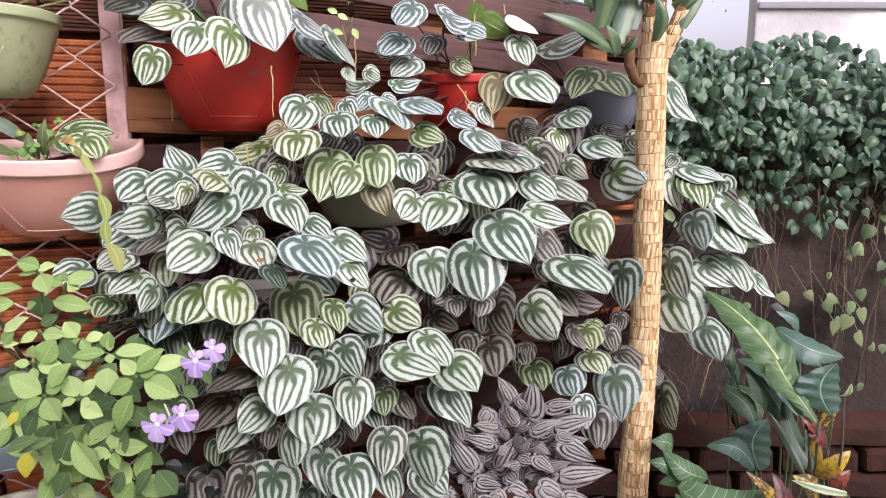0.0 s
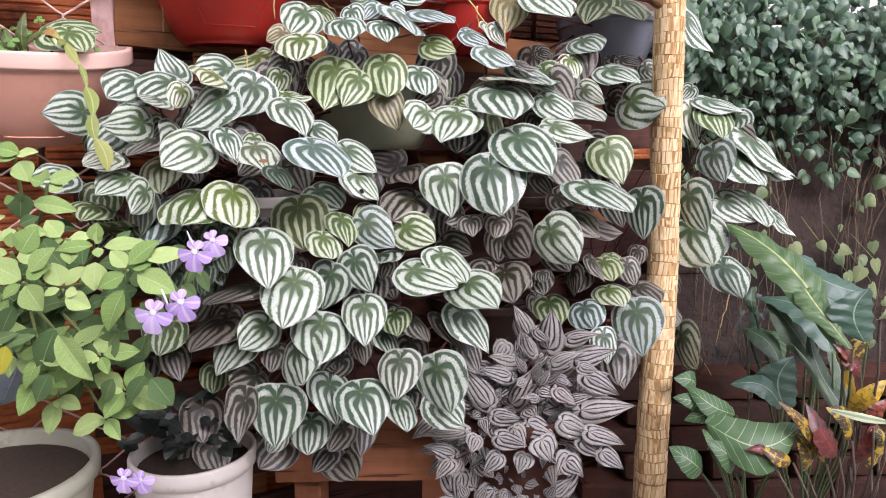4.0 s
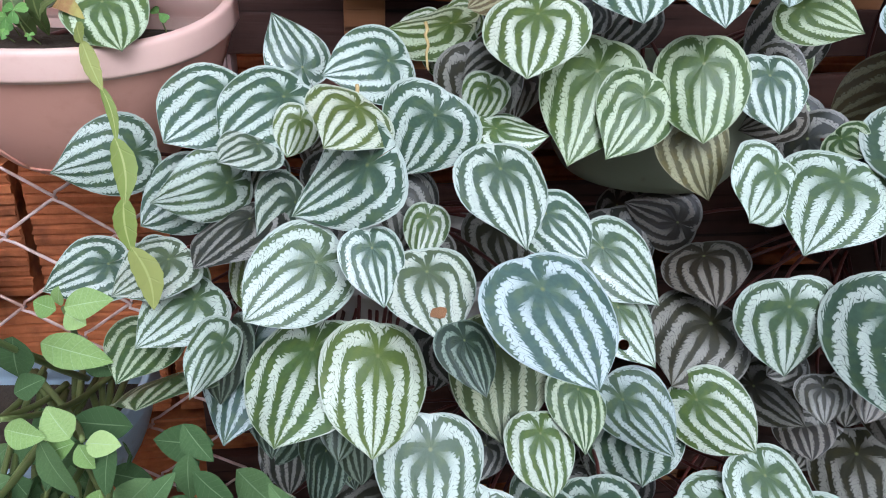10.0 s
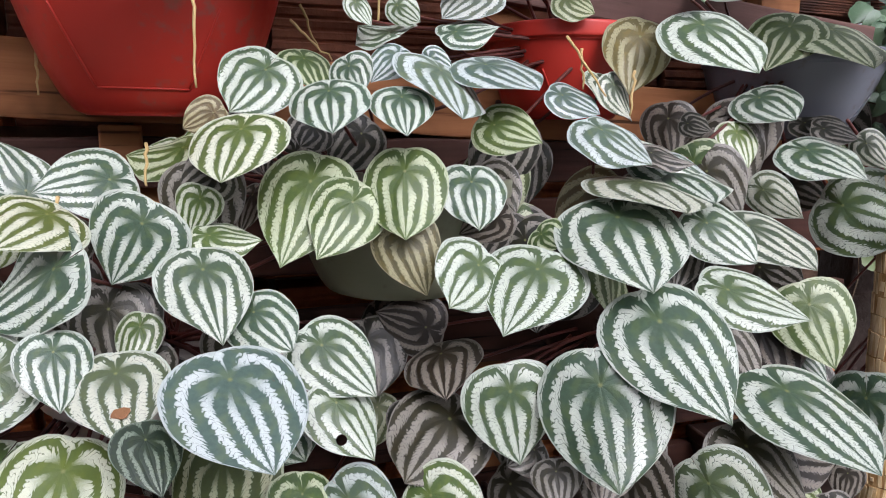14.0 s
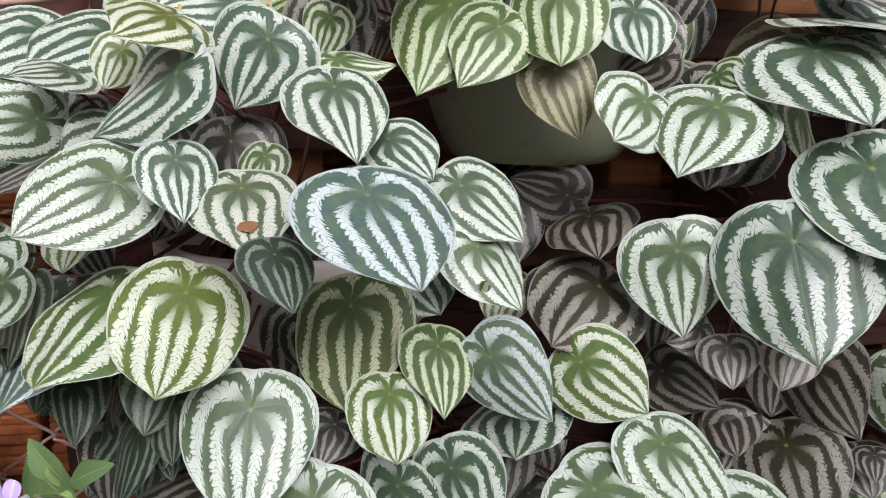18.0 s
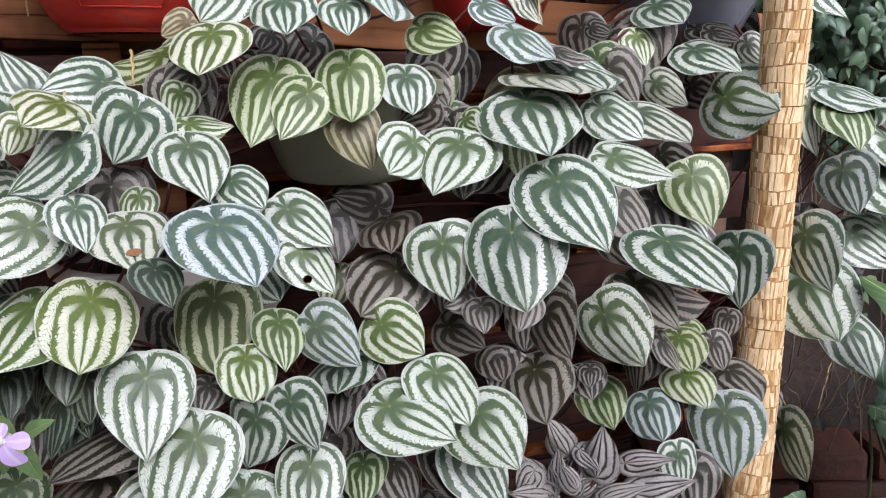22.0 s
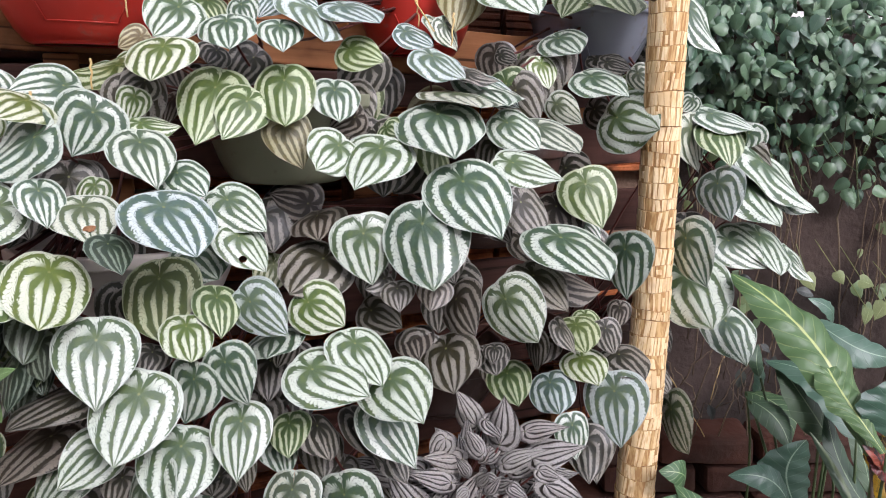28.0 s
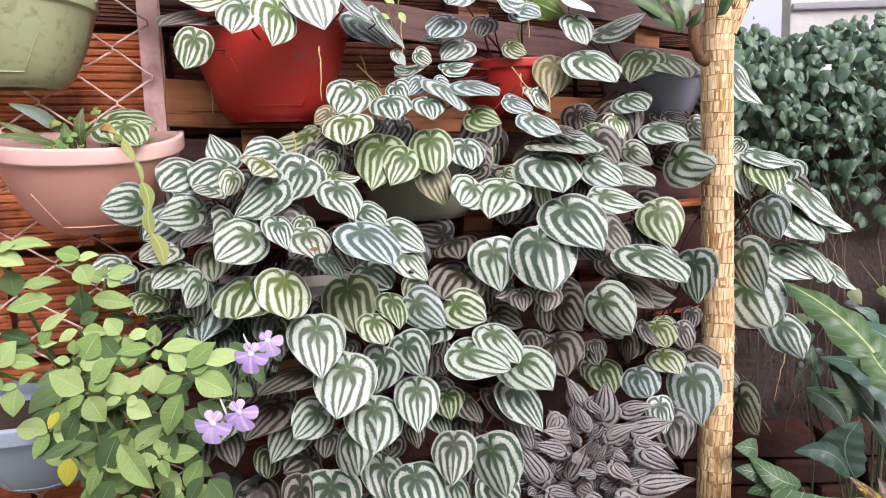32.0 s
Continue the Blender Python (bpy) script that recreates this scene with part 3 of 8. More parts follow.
def leaf(plant, kind, x, y, z, size, rx, ry, rz, wide=1.0):
    """One blade at its place on a plant, with the stalk that carries it."""
    i = LEAF_NO[0]
    LEAF_NO[0] += 1
    rnd = random.Random(i)
    inv = plant.matrix_basis.inverted()
    m = pose(x, y, z, rx, ry, rz) @ Matrix.Diagonal((size * wide, size, size, 1))
    hole, scar = kind == "h", kind == "k"
    kind = "m" if hole or scar else kind
    words = {"y": "lime-green striped leaf", "b": "withered brownish striped leaf", "d": "dull dark striped leaf", "l": "bright lime heart-shaped leaf", "p": "plain green leaf"}
    me = blade_mesh(kind, i % 7)
    if hole:
        me = holed_blade()
    ob = child("leaf", me, plant, inv @ m, words.get(kind, "") or ("striped leaf with a small round hole" if hole else "striped leaf with a brown scar" if scar else ""))
    if scar:
        vs = [(0.0, 0.43, 0.004)] + [(0.075 * math.cos(a * 0.5236) * (1 + 0.15 * math.sin(a * 2.1)), 0.43 + 0.06 * math.sin(a * 0.5236) * (1 + 0.12 * math.cos(a * 1.7)), 0.001) for a in range(12)]
        child("scar", mesh_of("scar", vs, [(0, k + 1, (k + 1) % 12 + 1) for k in range(12)], SCAR), ob, None, "dry brown scar")
    back = (m.to_3x3() @ Vector((0, 0, -1))).normalized()
    a = Vector((x, y, z)) + back * 0.0022
    crown = plant.matrix_basis.translation + Vector((rnd.uniform(-0.035, 0.035), rnd.uniform(-0.03, 0.02), -0.01))
    q = a + back * 0.035 + Vector((0, 0.03, -0.01))
    pts = []
    for k in range(9):
        t = k / 8
        c = crown.lerp(q, 0.6) + Vector((0, 0.03, 0.02))
        p = crown * (1 - t) ** 3 + c * (3 * t * (1 - t) ** 2) + q * (3 * t * t * (1 - t)) + a * t ** 3
        pts.append(inv @ p)
    vs, fs, uv = tube(pts, [0.0024 - 0.0010 * k / 8 for k in range(9)], 6)
    child("stalk", mesh_of("stalk", vs, fs, STALK if kind not in "lp" else STALK_G, uv), plant)


# the back wall stands at a slant: u runs along it to the right, v into it
WALL_ANGLE = 22.8
WALL_AT = Vector((-0.5, 1.34, 0.0))


def on_wall(u, v, z):
    a = radians(WALL_ANGLE)
    return WALL_AT + Vector((u * math.cos(a) - v * math.sin(a), u * math.sin(a) + v * math.cos(a), z))


# ---------------------------------------------------------------- ground and walls
def ground_sheet():
    bm = bmesh.new()
    bmesh.ops.create_grid(bm, x_segments=40, y_segments=40, size=60.0)
    for v in bm.verts:
        v.co.z = noise.noise(v.co * 0.7) * 0.004
    ob = part("ground", bm, GROUND, None)
    tagged(ob, "unseen concrete yard floor under the pots, made pale to bounce light", "ground", kind="structure")


ground_sheet()


def plain_wall(name, label, x0, x1, y0, y1, z0, z1, mat, at=(0, 0, 0), rz=0):
    bm = box_bm(x0, x1, y0, y1, z0, z1, 0.01)
    ob = part(name, bm, mat, None)
    ob.matrix_basis = pose(*at, 0, 0, rz)
    return tagged(ob, label, "wall", kind="structure")


plain_wall("wall_north", "orange hollow-brick wall behind the wooden pallet and wire fence", -2.6, 1.25, 0.168, 0.31, -0.05, 1.29, MORTAR, WALL_AT, WALL_ANGLE)
plain_wall("wall_north_upper", "upper courses of the orange hollow-brick wall behind the fence", -2.6, 0.02, 0.168, 0.31, 1.291, 1.62, MORTAR, WALL_AT, WALL_ANGLE)
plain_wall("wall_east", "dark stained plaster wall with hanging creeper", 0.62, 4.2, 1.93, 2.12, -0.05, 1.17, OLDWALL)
plain_wall("wall_far", "pale plastered house wall in daylight", 1.62, 7.5, 3.7, 3.80, -0.05, 3.2, FARWALL)
# unseen wall, added to block low sky so light falls from above
plain_wall("wall_south", "unseen plain pale wall added behind the yard to cut low sky light", -6.0, 6.0, -2.4, -2.2, -0.05, 2.8, FARWALL)
led = plain_wall("trim", "grey ledge along the pale house wall", 1.62, 7.4, 3.672, 3.697, 1.655, 1.69, LEDGE)


def retaining_wall():
    """Low row of earth-red bricks along the bed."""
    t = thing("retaining_wall", "low earth-red brick edging beside the bed", "wall", (0.42, 1.62, 0), kind="structure")
    me = bpy.data.meshes.new("brick")
    bm = box_bm(-0.098, 0.098, -0.045, 0.045, -0.03, 0.03, 0.012, 0.010, 3)
    bm.to_mesh(me)
    bm.free()
    me.materials.append(REDBASE)
    rnd = random.Random(4)
    for r in range(5):
        for c in range(6):
            child("brick", me, t, pose(0.1 * (r % 2) + c * 0.208, rnd.uniform(-0.006, 0.006), 0.034 + r * 0.067, 0, 0, rnd.uniform(-2, 2)))


retaining_wall()


# ---------------------------------------------------------------- wire fence, post and pallet
def pallet():
    t = thing("pallet", "weathered brown wooden pallet fixed upright to the wall", "pallet", WALL_AT, WALL_ANGLE)
    rnd = random.Random(11)
    rows = ((0.06, 0.15), (0.20, 0.29), (0.33, 0.42), (0.46, 0.55), (0.59, 0.68), (0.72, 0.81), (0.855, 0.945), (0.965, 1.02), (1.040, 1.122), (1.242, 1.305), (1.340, 1.417))
    for i, (a, b) in enumerate(rows):
        # lower slats lengthened to the left, added to darken the gap there
        x0 = (-0.085 if i >= 6 else -0.17) + rnd.uniform(-0.012, 0.004)
        mid = (a + b) / 2
        bm = box_bm(x0, 1.12, 0.0, 0.02, a - mid, b - mid, 0.003, 0.005, 24, rnd)
        ob = part("slat", bm, SLAT_RED if i >= 9 else SLAT if i == 8 else SLAT_SHADED, t)
        ob.matrix_basis = pose(0, 0, mid, 0, (5.2 if i >= 9 else 2.0 if i == 8 else 0.0) + rnd.uniform(-0.3, 0.3), 0)
    for x in (0.06, 0.48, 0.92):
        part("stringer", box_bm(x, x + 0.07, 0.021, 0.10, 0.0, 1.33, 0.004, 0.002, 0, rnd), SLAT, t)
    for i in range(7):
        bm = bmesh.new()
        bmesh.ops.create_cone(bm, cap_ends=True, segments=10, radius1=0.0045, radius2=0.0035, depth=0.004)
        r = rows[rnd.choice((8, 10))]
        u = rnd.choice((0.08, 0.11, 0.33, 0.50, 0.53)) + rnd.uniform(-0.01, 0.01)
        ob = part("nail", bm, NAIL, t)
        ob.matrix_basis = pose(u, -0.001, rnd.uniform(r[0] + 0.025, r[1] - 0.025) - (0.091 if r[0] > 1.3 else 0.035) * u, 90)
    part("block", box_bm(0.028, 0.072, -0.012, 0.0, 0.985, 1.035, 0.003, 0.002, 0, rnd), SLAT, t)


pallet()


def post():
    t = thing("fence_batten", "pink-painted timber batten nailed beside the pallet, paint worn", "batten", on_wall(-0.115, 0.012, 0), WALL_ANGLE)
    part("post_face", box_bm(-0.017, 0.017, -0.012, 0.012, 0.79, 1.9, 0.002, 0.003, 0), PINKPAINT, t)
    part("post_edge", box_bm(0.0175, 0.0215, -0.004, 0.045, 0.79, 1.9, 0.001), PINKPAINT, t)


post()


def fence():
    """Chain-link mesh of pink-painted wire: bent strands hooked into one another."""
    t = thing("wire_fence", "pink-painted chain-link wire fence", "fence", on_wall(-0.115, -0.016, 0), WALL_ANGLE)
    p, h, r = 0.0586, 0.0450, 0.0019
    rnd = random.Random(5)
    for i in range(34):
        pts = []
        x = -i * p
        for k in range(-1, 42):
            s = 1 if (k + i) % 2 else -1
            z = 0.003 + k * h + rnd.uniform(-0.002, 0.002)
            xx = x - p / 2 + s * p / 2 * 1.06
            d = 0.003 * s
            pts += [(xx - s * 0.010, d, z - 0.0075), (xx - s * 0.002, d * 1.6, z - 0.003), (xx - s * 0.002, -d * 1.6, z + 0.003), (xx - s * 0.010, -d, z + 0.0075)]
        vs, fs, uv = tube(pts, r, 6)
        child("wire", mesh_of("wire", vs, fs, WIRE, uv), t)


fence()


# ---------------------------------------------------------------- pots
def half_ring(w, d, n=22):
    """Plan of a wall pot: rounded front towards -y, flat back on y = 0."""
    out = []
    for i in range(n + 1):
        a = math.pi * i / n
        c, s = math.cos(a), math.sin(a)
        out.append((-w / 2 * math.copysign(abs(c) ** 0.85, c), -d * abs(s) ** 0.8))
    return out


def loft(rings):
    """Joins closed rings of equal length; both ends stay open."""
    vs, fs = [], []
    n = len(rings[0])
    for r in rings:
        vs += r
    for i in range(len(rings) - 1):
        for k in range(n):
            a, b = i * n + k, i * n + (k + 1) % n
            fs.append((a, b, b + n, a + n))
    return vs, fs


def wall_pot(name, label, at, rz, w, d, h, mat, base=0.5, rim=0.018, panel=True, edge=None, tilt=0.0):
    """Half-round hanging pot with a flared rim; its origin is the middle of the back of the base."""
    t = thing(name, label, "flower pot", at, rz, "hanging wall pots")
    t.matrix_basis = pose(*at, tilt, 0, rz)
    rings = []
    for f in (0.0, 0.03, 0.12, 0.3, 0.5, 0.7, 0.88, 1.0):
        s = base + (1 - base) * (f ** 0.6)
        if f == 0:
            s *= 0.97
        rings.append([(x * s, y * s, f * (h - rim)) for x, y in half_ring(w * 0.965, d * 0.965)])
    vs, fs = loft(rings)
    n = len(rings[0])
    fs.append(tuple(range(n)))
    child("body", mesh_of("body", vs, fs, mat), t)
    top = h - rim
    prof = ((0.965, top - 0.003), (0.975, top - 0.0005), (0.992, top), (0.999, top + 0.0008), (1.0, top + 0.003), (1.0, h - 0.004), (0.998, h - 0.0015), (0.99, h - 0.0002), (0.95, h), (0.94, h - 0.0006), (0.935, h - 0.003), (0.92, top + rim * 0.3), (0.9, top - 0.02))
    vs, fs = loft([[(x * s, y * s - 0.001, z) for x, y in half_ring(w, d)] for s, z in prof])
    # edge: a paler rim colour that paints in the top light
    child("rim", mesh_of("rim", vs, fs, edge or mat), t, None, "plastic rim coloured pale as if lit from above" if edge else "")
    ring = [(x * 0.9, y * 0.9, top - 0.012) for x, y in half_ring(w, d)]
    vs = ring + [(0, -d * 0.45, top - 0.004)]
    fs = [(i, (i + 1) % n, n) for i in range(n)]
    child("soil", mesh_of("soil", vs, fs, SOIL), t)
    if panel:
        # moulded lines of the front panel
        for a0, a1 in (((-0.30, 0.62), (-0.22, 0.16)), ((-0.22, 0.16), (0.22, 0.16)), ((0.30, 0.62), (0.22, 0.16))):
            pts = []
            for k in range(9):
                u = a0[0] + (a1[0] - a0[0]) * k / 8
                f = a0[1] + (a1[1] - a0[1]) * k / 8
                s = base + (1 - base) * f ** 0.6
                c = u * 2
                a = math.acos(max(-1, min(1, -math.copysign(abs(c) ** (1 / 0.85), c))))
                pts.append((u * w * 0.965 * s, -d * 0.965 * s * abs(math.sin(a)) ** 0.8 - 0.0003, f * (h - rim)))
            vs, fs, uv = tube(pts, 0.0012, 5)
            child("moulded_line", mesh_of("moulded_line", vs, fs, mat), t)
    return t


def round_pot(name, label, at, r, h, mat, base=0.72, rim=0.025):
    t = thing(name, label, "flower pot", at, 0.0, "pots on the ground")
    n = 36

    def ring(rad, z):
        return [(rad * math.cos(2 * math.pi * k / n), rad * math.sin(2 * math.pi * k / n), z) for k in range(n)]
    prof = ((base * 0.97, 0.0), (base, 0.004), (base + (0.94 - base) * 0.5, h * 0.5), (0.94, h - rim))
    vs, fs = loft([ring(r * s, z) for s, z in prof])
    fs.append(tuple(range(n))[::-1])
    child("body", mesh_of("body", vs, fs, mat), t)
    prof = ((0.94, h - rim - 0.002), (0.99, h - rim), (1.0, h - rim * 0.6), (1.0, h - 0.003), (0.985, h), (0.93, h), (0.915, h - 0.004), (0.9, h - rim - 0.02))
    vs, fs = loft([ring(r * s, z) for s, z in prof])
    child("rim", mesh_of("rim", vs, fs, mat), t)
    vs = ring(r * 0.9, h - rim) + [(0, 0, h - rim + 0.008)]
    fs = [(i, (i + 1) % n, n) for i in range(n)]
    child("soil", mesh_of("soil", vs, fs, SOIL), t)
    return t


def hang(u, z, gap=0.0):
    return on_wall(u, -0.002 - gap, z)


wall_pot("wall_pot", "large red plastic half-round pot hung on the pallet", hang(0.090, 1.045, 0.002), 20, 0.295, 0.16, 0.178, RED_P, 0.50, 0.014)
wall_pot("wall_pot", "small red plastic half-round pot with a pinkish rim", hang(0.580, 1.050), 14, 0.205, 0.14, 0.110, RED_P, 0.62)
wall_pot("wall_pot", "slate-grey plastic pot hung at the end of the pallet", hang(0.93, 1.03), 10, 0.22, 0.18, 0.115, GREY_P, 0.6)
wall_pot("wall_pot", "dull olive plastic half-round pot", hang(0.345, 0.862, 0.075), 14, 0.25, 0.16, 0.125, OLIVE_P, 0.66, 0.018, False)
wall_pot("wall_pot", "pink plastic half-round pot hung on the wire fence", on_wall(-0.214, -0.036, 0.883), 21, 0.288, 0.160, 0.152, PINK_P, 0.50, 0.024, True, PINK_LIT_RIM, tilt=11.5)
wall_pot("wall_pot", "sage-green plastic pot hung high on the fence", on_wall(-0.315, -0.022, 1.10), 16, 0.26, 0.15, 0.14, SAGE_P, 0.5)
# pale blue rim stands for light falling on a slate-blue one
wall_pot("wall_pot", "slate-blue plastic pot on the fence, rim coloured pale as if lit", on_wall(-0.530, -0.022, 0.648), 18, 0.30, 0.16, 0.15, DBLUE_P, 0.5, 0.028, False, BLUE_P)
wall_pot("wall_pot", "pale blue plastic half-round pot on the fence", on_wall(-0.325, -0.022, 0.468), 18, 0.265, 0.15, 0.17, BLUE_P, 0.5, 0.028, tilt=14.0)
wall_pot("wall_pot", "pale blue plastic pot hung low on the fence", on_wall(-0.595, -0.022, 0.365), 16, 0.27, 0.15, 0.14, BLUE_P, 0.5, 0.022)
wall_pot("wall_pot", "off-white plastic trough hung on the pallet", hang(0.12, 0.675, 0.01), 20, 0.32, 0.20, 0.11, WHITE_P, 0.7)
wall_pot("wall_pot", "dark brown plastic pot on the pallet", hang(0.68, 0.74, 0.02), 18, 0.30, 0.20, 0.17, BROWN_P, 0.7)
wall_pot("wall_pot", "dark brown plastic pot under the trough", hang(0.28, 0.45), 18, 0.26, 0.17, 0.12, BROWN_P, 0.6)
wall_pot("wall_pot", "dark brown plastic pot low on the pallet", hang(0.62, 0.42), 18, 0.26, 0.17, 0.12, BROWN_P, 0.6)
wall_pot("wall_pot", "dark brown plastic pot at the end of the pallet", hang(0.96, 0.46), 18, 0.24, 0.17, 0.12, BROWN_P, 0.6)
round_pot("flower_pot", "off-white plastic pot standing on the ground", (-0.415, 1.07, 0.0), 0.095, 0.405, WHITE_P, 0.66)
round_pot("planter_bowl", "cream plastic bowl full of dry litter", (-0.70, 1.02, 0.0), 0.15, 0.40, CREAM_P, 0.6)
round_pot("flower_pot", "terracotta-coloured pot under the grey rippled plant", (0.11, 1.27, 0.0), 0.13, 0.40, REDBASE, 0.75)


def shelf():
    t = thing("plank_shelf", "rough reddish plank bench in front of the pallet", "bench", (-0.16, 1.28, 0))
    rnd = random.Random(3)
    for i, (y0, y1) in enumerate(((-0.04, 0.04), (0.05, 0.12))):
        part("plank", box_bm(-0.17, 0.15, y0, y1, 0.255, 0.32 - 0.004 * i, 0.004, 0.004, 8, rnd), SHELF_W, t)
    for x in (-0.14, 0.10):
        part("leg", box_bm(x, x + 0.05, -0.02, 0.08, 0.0, 0.254, 0.004), SHELF_W, t)


shelf()


# ---------------------------------------------------------------- peperomia plants, leaf by leaf
def plant(name, label, at):
    return thing(name, label, "plant", at, 0.0, "striped peperomias" if name == "peperomia" else "")


p_red = plant("peperomia", "striped watermelon peperomia spilling from the large red pot", (-0.370, 1.300, 1.165))
leaf(p_red, "s", -0.301, 1.175, 1.255, 0.1203, -74, 14, -158, 0.90)
leaf(p_red, "m", -0.388, 1.123, 1.203, 0.0892, -45, -8, -176, 0.96)
leaf(p_red, "y", -0.341, 1.145, 1.202, 0.0935, -63, -22, -141, 0.99)
leaf(p_red, "y", -0.472, 1.148, 1.164, 0.0676, -82, -17, -175, 0.99)
leaf(p_red, "y", -0.448, 1.199, 1.242, 0.0901, -25, -40, 148, 0.95)
leaf(p_red, "d", -0.495, 1.234, 1.221, 0.1284, -19, -13, 165, 1.00)
leaf(p_red, "s", -0.444, 1.246, 1.275, 0.0554, -69, -68, -155, 0.89)
leaf(p_red, "s", -0.537, 1.250, 1.270, 0.0850, -25, -29, 159, 1.00)
leaf(p_red, "s", -0.313, 1.241, 1.304, 0.1045, 30, 11, -23, 1.01)
leaf(p_red, "s", -0.372, 1.252, 1.269, 0.0961, -64, 32, 160, 1.00)
leaf(p_red, "s", -0.421, 1.251, 1.338, 0.0792, -30, 33, -90, 1.00)
leaf(p_red, "s", -0.406, 1.178, 1.321, 0.0649, 5, -43, 106, 1.01)
leaf(p_red, "s", -0.244, 1.226, 1.236, 0.0899, -31, 41, -69, 1.02)
leaf(p_red, "s", -0.240, 1.309, 1.215, 0.1024, -42, 21, -114, 0.99)
leaf(p_red, "m", -0.198, 1.280, 1.213, 0.0938, -55, 18, -96, 0.91)
leaf(p_red, "m", -0.299, 1.342, 1.240, 0.0496, -26, 37, -90, 0.91)
leaf(p_red, "p", -0.294, 1.330, 1.316, 0.0789, -95, 44, -160, 1.00)
leaf(p_red, "p", -0.492, 1.330, 1.302, 0.1034, -78, 42, -126, 1.00)
leaf(p_red, "p", -0.381, 1.330, 1.297, 0.0639, -102, -7, -161, 1.00)
p_small = plant("peperomia", "silvery striped peperomia in the small red pot", (0.040, 1.490, 1.145))
leaf(p_small, "m", -0.121, 1.220, 1.065, 0.0646, -39, 2, -166, 1.01)
leaf(p_small, "s", -0.092, 1.268, 1.091, 0.1041, -34, -16, -145, 1.02)
leaf(p_small, "s", -0.052, 1.297, 1.099, 0.0965, -20, 14, -136, 1.01)
leaf(p_small, "g", -0.042, 1.283, 1.043, 0.0701, -29, 51, -137, 0.95)
leaf(p_small, "b", 0.112, 1.417, 1.140, 0.0961, -61, -11, 178, 0.93)
leaf(p_small, "s", -0.059, 1.344, 1.273, 0.0722, -51, -23, 159, 1.07)
leaf(p_small, "s", 0.011, 1.358, 1.258, 0.0919, -6, 52, -47, 0.99)
leaf(p_small, "s", 0.048, 1.390, 1.240, 0.0674, -27, 40, -150, 1.00)
leaf(p_small, "s", -0.085, 1.373, 1.220, 0.0739, -40, -24, 151, 1.18)
leaf(p_small, "d", -0.017, 1.402, 1.223, 0.0633, -47, -15, 171, 0.97)
leaf(p_small, "s", -0.065, 1.376, 1.178, 0.0718, -39, -25, 146, 1.14)
leaf(p_small, "m", -0.084, 1.340, 1.134, 0.0681, 16, 35, -58, 0.94)
leaf(p_small, "g", 0.030, 1.412, 1.178, 0.0486, -49, 49, -141, 1.00)
leaf(p_small, "m", -0.148, 1.314, 1.130, 0.0729, 9, -27, 41, 1.01)
leaf(p_small, "s", -0.137, 1.285, 1.105, 0.0499, -49, -28, 161, 0.99)
leaf(p_small, "m", -0.107, 1.392, 1.195, 0.0389, 13, -44, 83, 0.91)
leaf(p_small, "m", -0.137, 1.298, 1.152, 0.0360, -97, 56, 179, 0.97)
leaf(p_small, "s", -0.105, 1.293, 1.103, 0.0352, -92, 65, -179, 0.92)
leaf(p_small, "m", -0.174, 1.283, 1.152, 0.0345, -69, 33, -134, 0.91)
leaf(p_small, "m", 0.084, 1.396, 1.087, 0.0553, -70, 17, -138, 0.91)
leaf(p_small, "p", 0.084, 1.438, 1.261, 0.0756, -109, 61, 155, 1.00)
leaf(p_small, "p", 0.069, 1.433, 1.290, 0.0452, -101, -21, 177, 1.00)
p_grey = plant("peperomia", "striped peperomia hanging over the grey pot", (0.330, 1.600, 1.125))
leaf(p_grey, "m", 0.142, 1.360, 0.997, 0.1160, -13, 4, -163, 1.04)
leaf(p_grey, "m", 0.101, 1.307, 0.990, 0.1313, -9, -3, -165, 1.02)
leaf(p_grey, "y", 0.242, 1.473, 1.038, 0.0642, -57, 3, -164, 0.98)
leaf(p_grey, "m", 0.324, 1.472, 1.020, 0.1049, -22, 24, -148, 0.98)
leaf(p_grey, "m", 0.366, 1.461, 0.957, 0.1195, -29, 65, -170, 1.03)
leaf(p_grey, "m", 0.153, 1.404, 1.216, 0.0787, -59, 3, -162, 1.00)
leaf(p_grey, "m", 0.246, 1.586, 1.230, 0.1346, 28, 20, -71, 1.00)
leaf(p_grey, "m", 0.168, 1.381, 1.148, 0.1192, -36, 16, -155, 0.99)
leaf(p_grey, "m", 0.272, 1.497, 1.080, 0.0864, -26, 26, -167, 1.05)
leaf(p_grey, "s", 0.542, 1.463, 0.852, 0.0923, -82, 29, 132, 1.11)
leaf(p_grey, "g", 0.554, 1.502, 0.936, 0.1043, -42, -1, -178, 0.95)
leaf(p_grey, "m", 0.611, 1.502, 0.848, 0.1395, -41, 1, -162, 1.00)
leaf(p_grey, "m", 0.652, 1.541, 0.882, 0.1732, -43, 7, -135, 1.00)
leaf(p_grey, "g", 0.311, 1.530, 1.167, 0.1059, -44, -12, 149, 1.00)
leaf(p_grey, "g", 0.362, 1.533, 1.164, 0.1273, -31, 2, -167, 1.02)
leaf(p_grey, "d", 0.360, 1.518, 1.045, 0.0560, -21, 43, -119, 0.91)
leaf(p_grey, "m", 0.414, 1.522, 1.028, 0.0564, -81, 44, -179, 0.91)
leaf(p_grey, "m", 0.550, 1.531, 0.964, 0.1173, -17, 22, -118, 0.91)
leaf(p_grey, "m", 0.511, 1.524, 0.986, 0.0347, -90, -38, 162, 1.23)
leaf(p_grey, "m", 0.505, 1.562, 1.139, 0.1356, -61, 23, -133, 0.91)
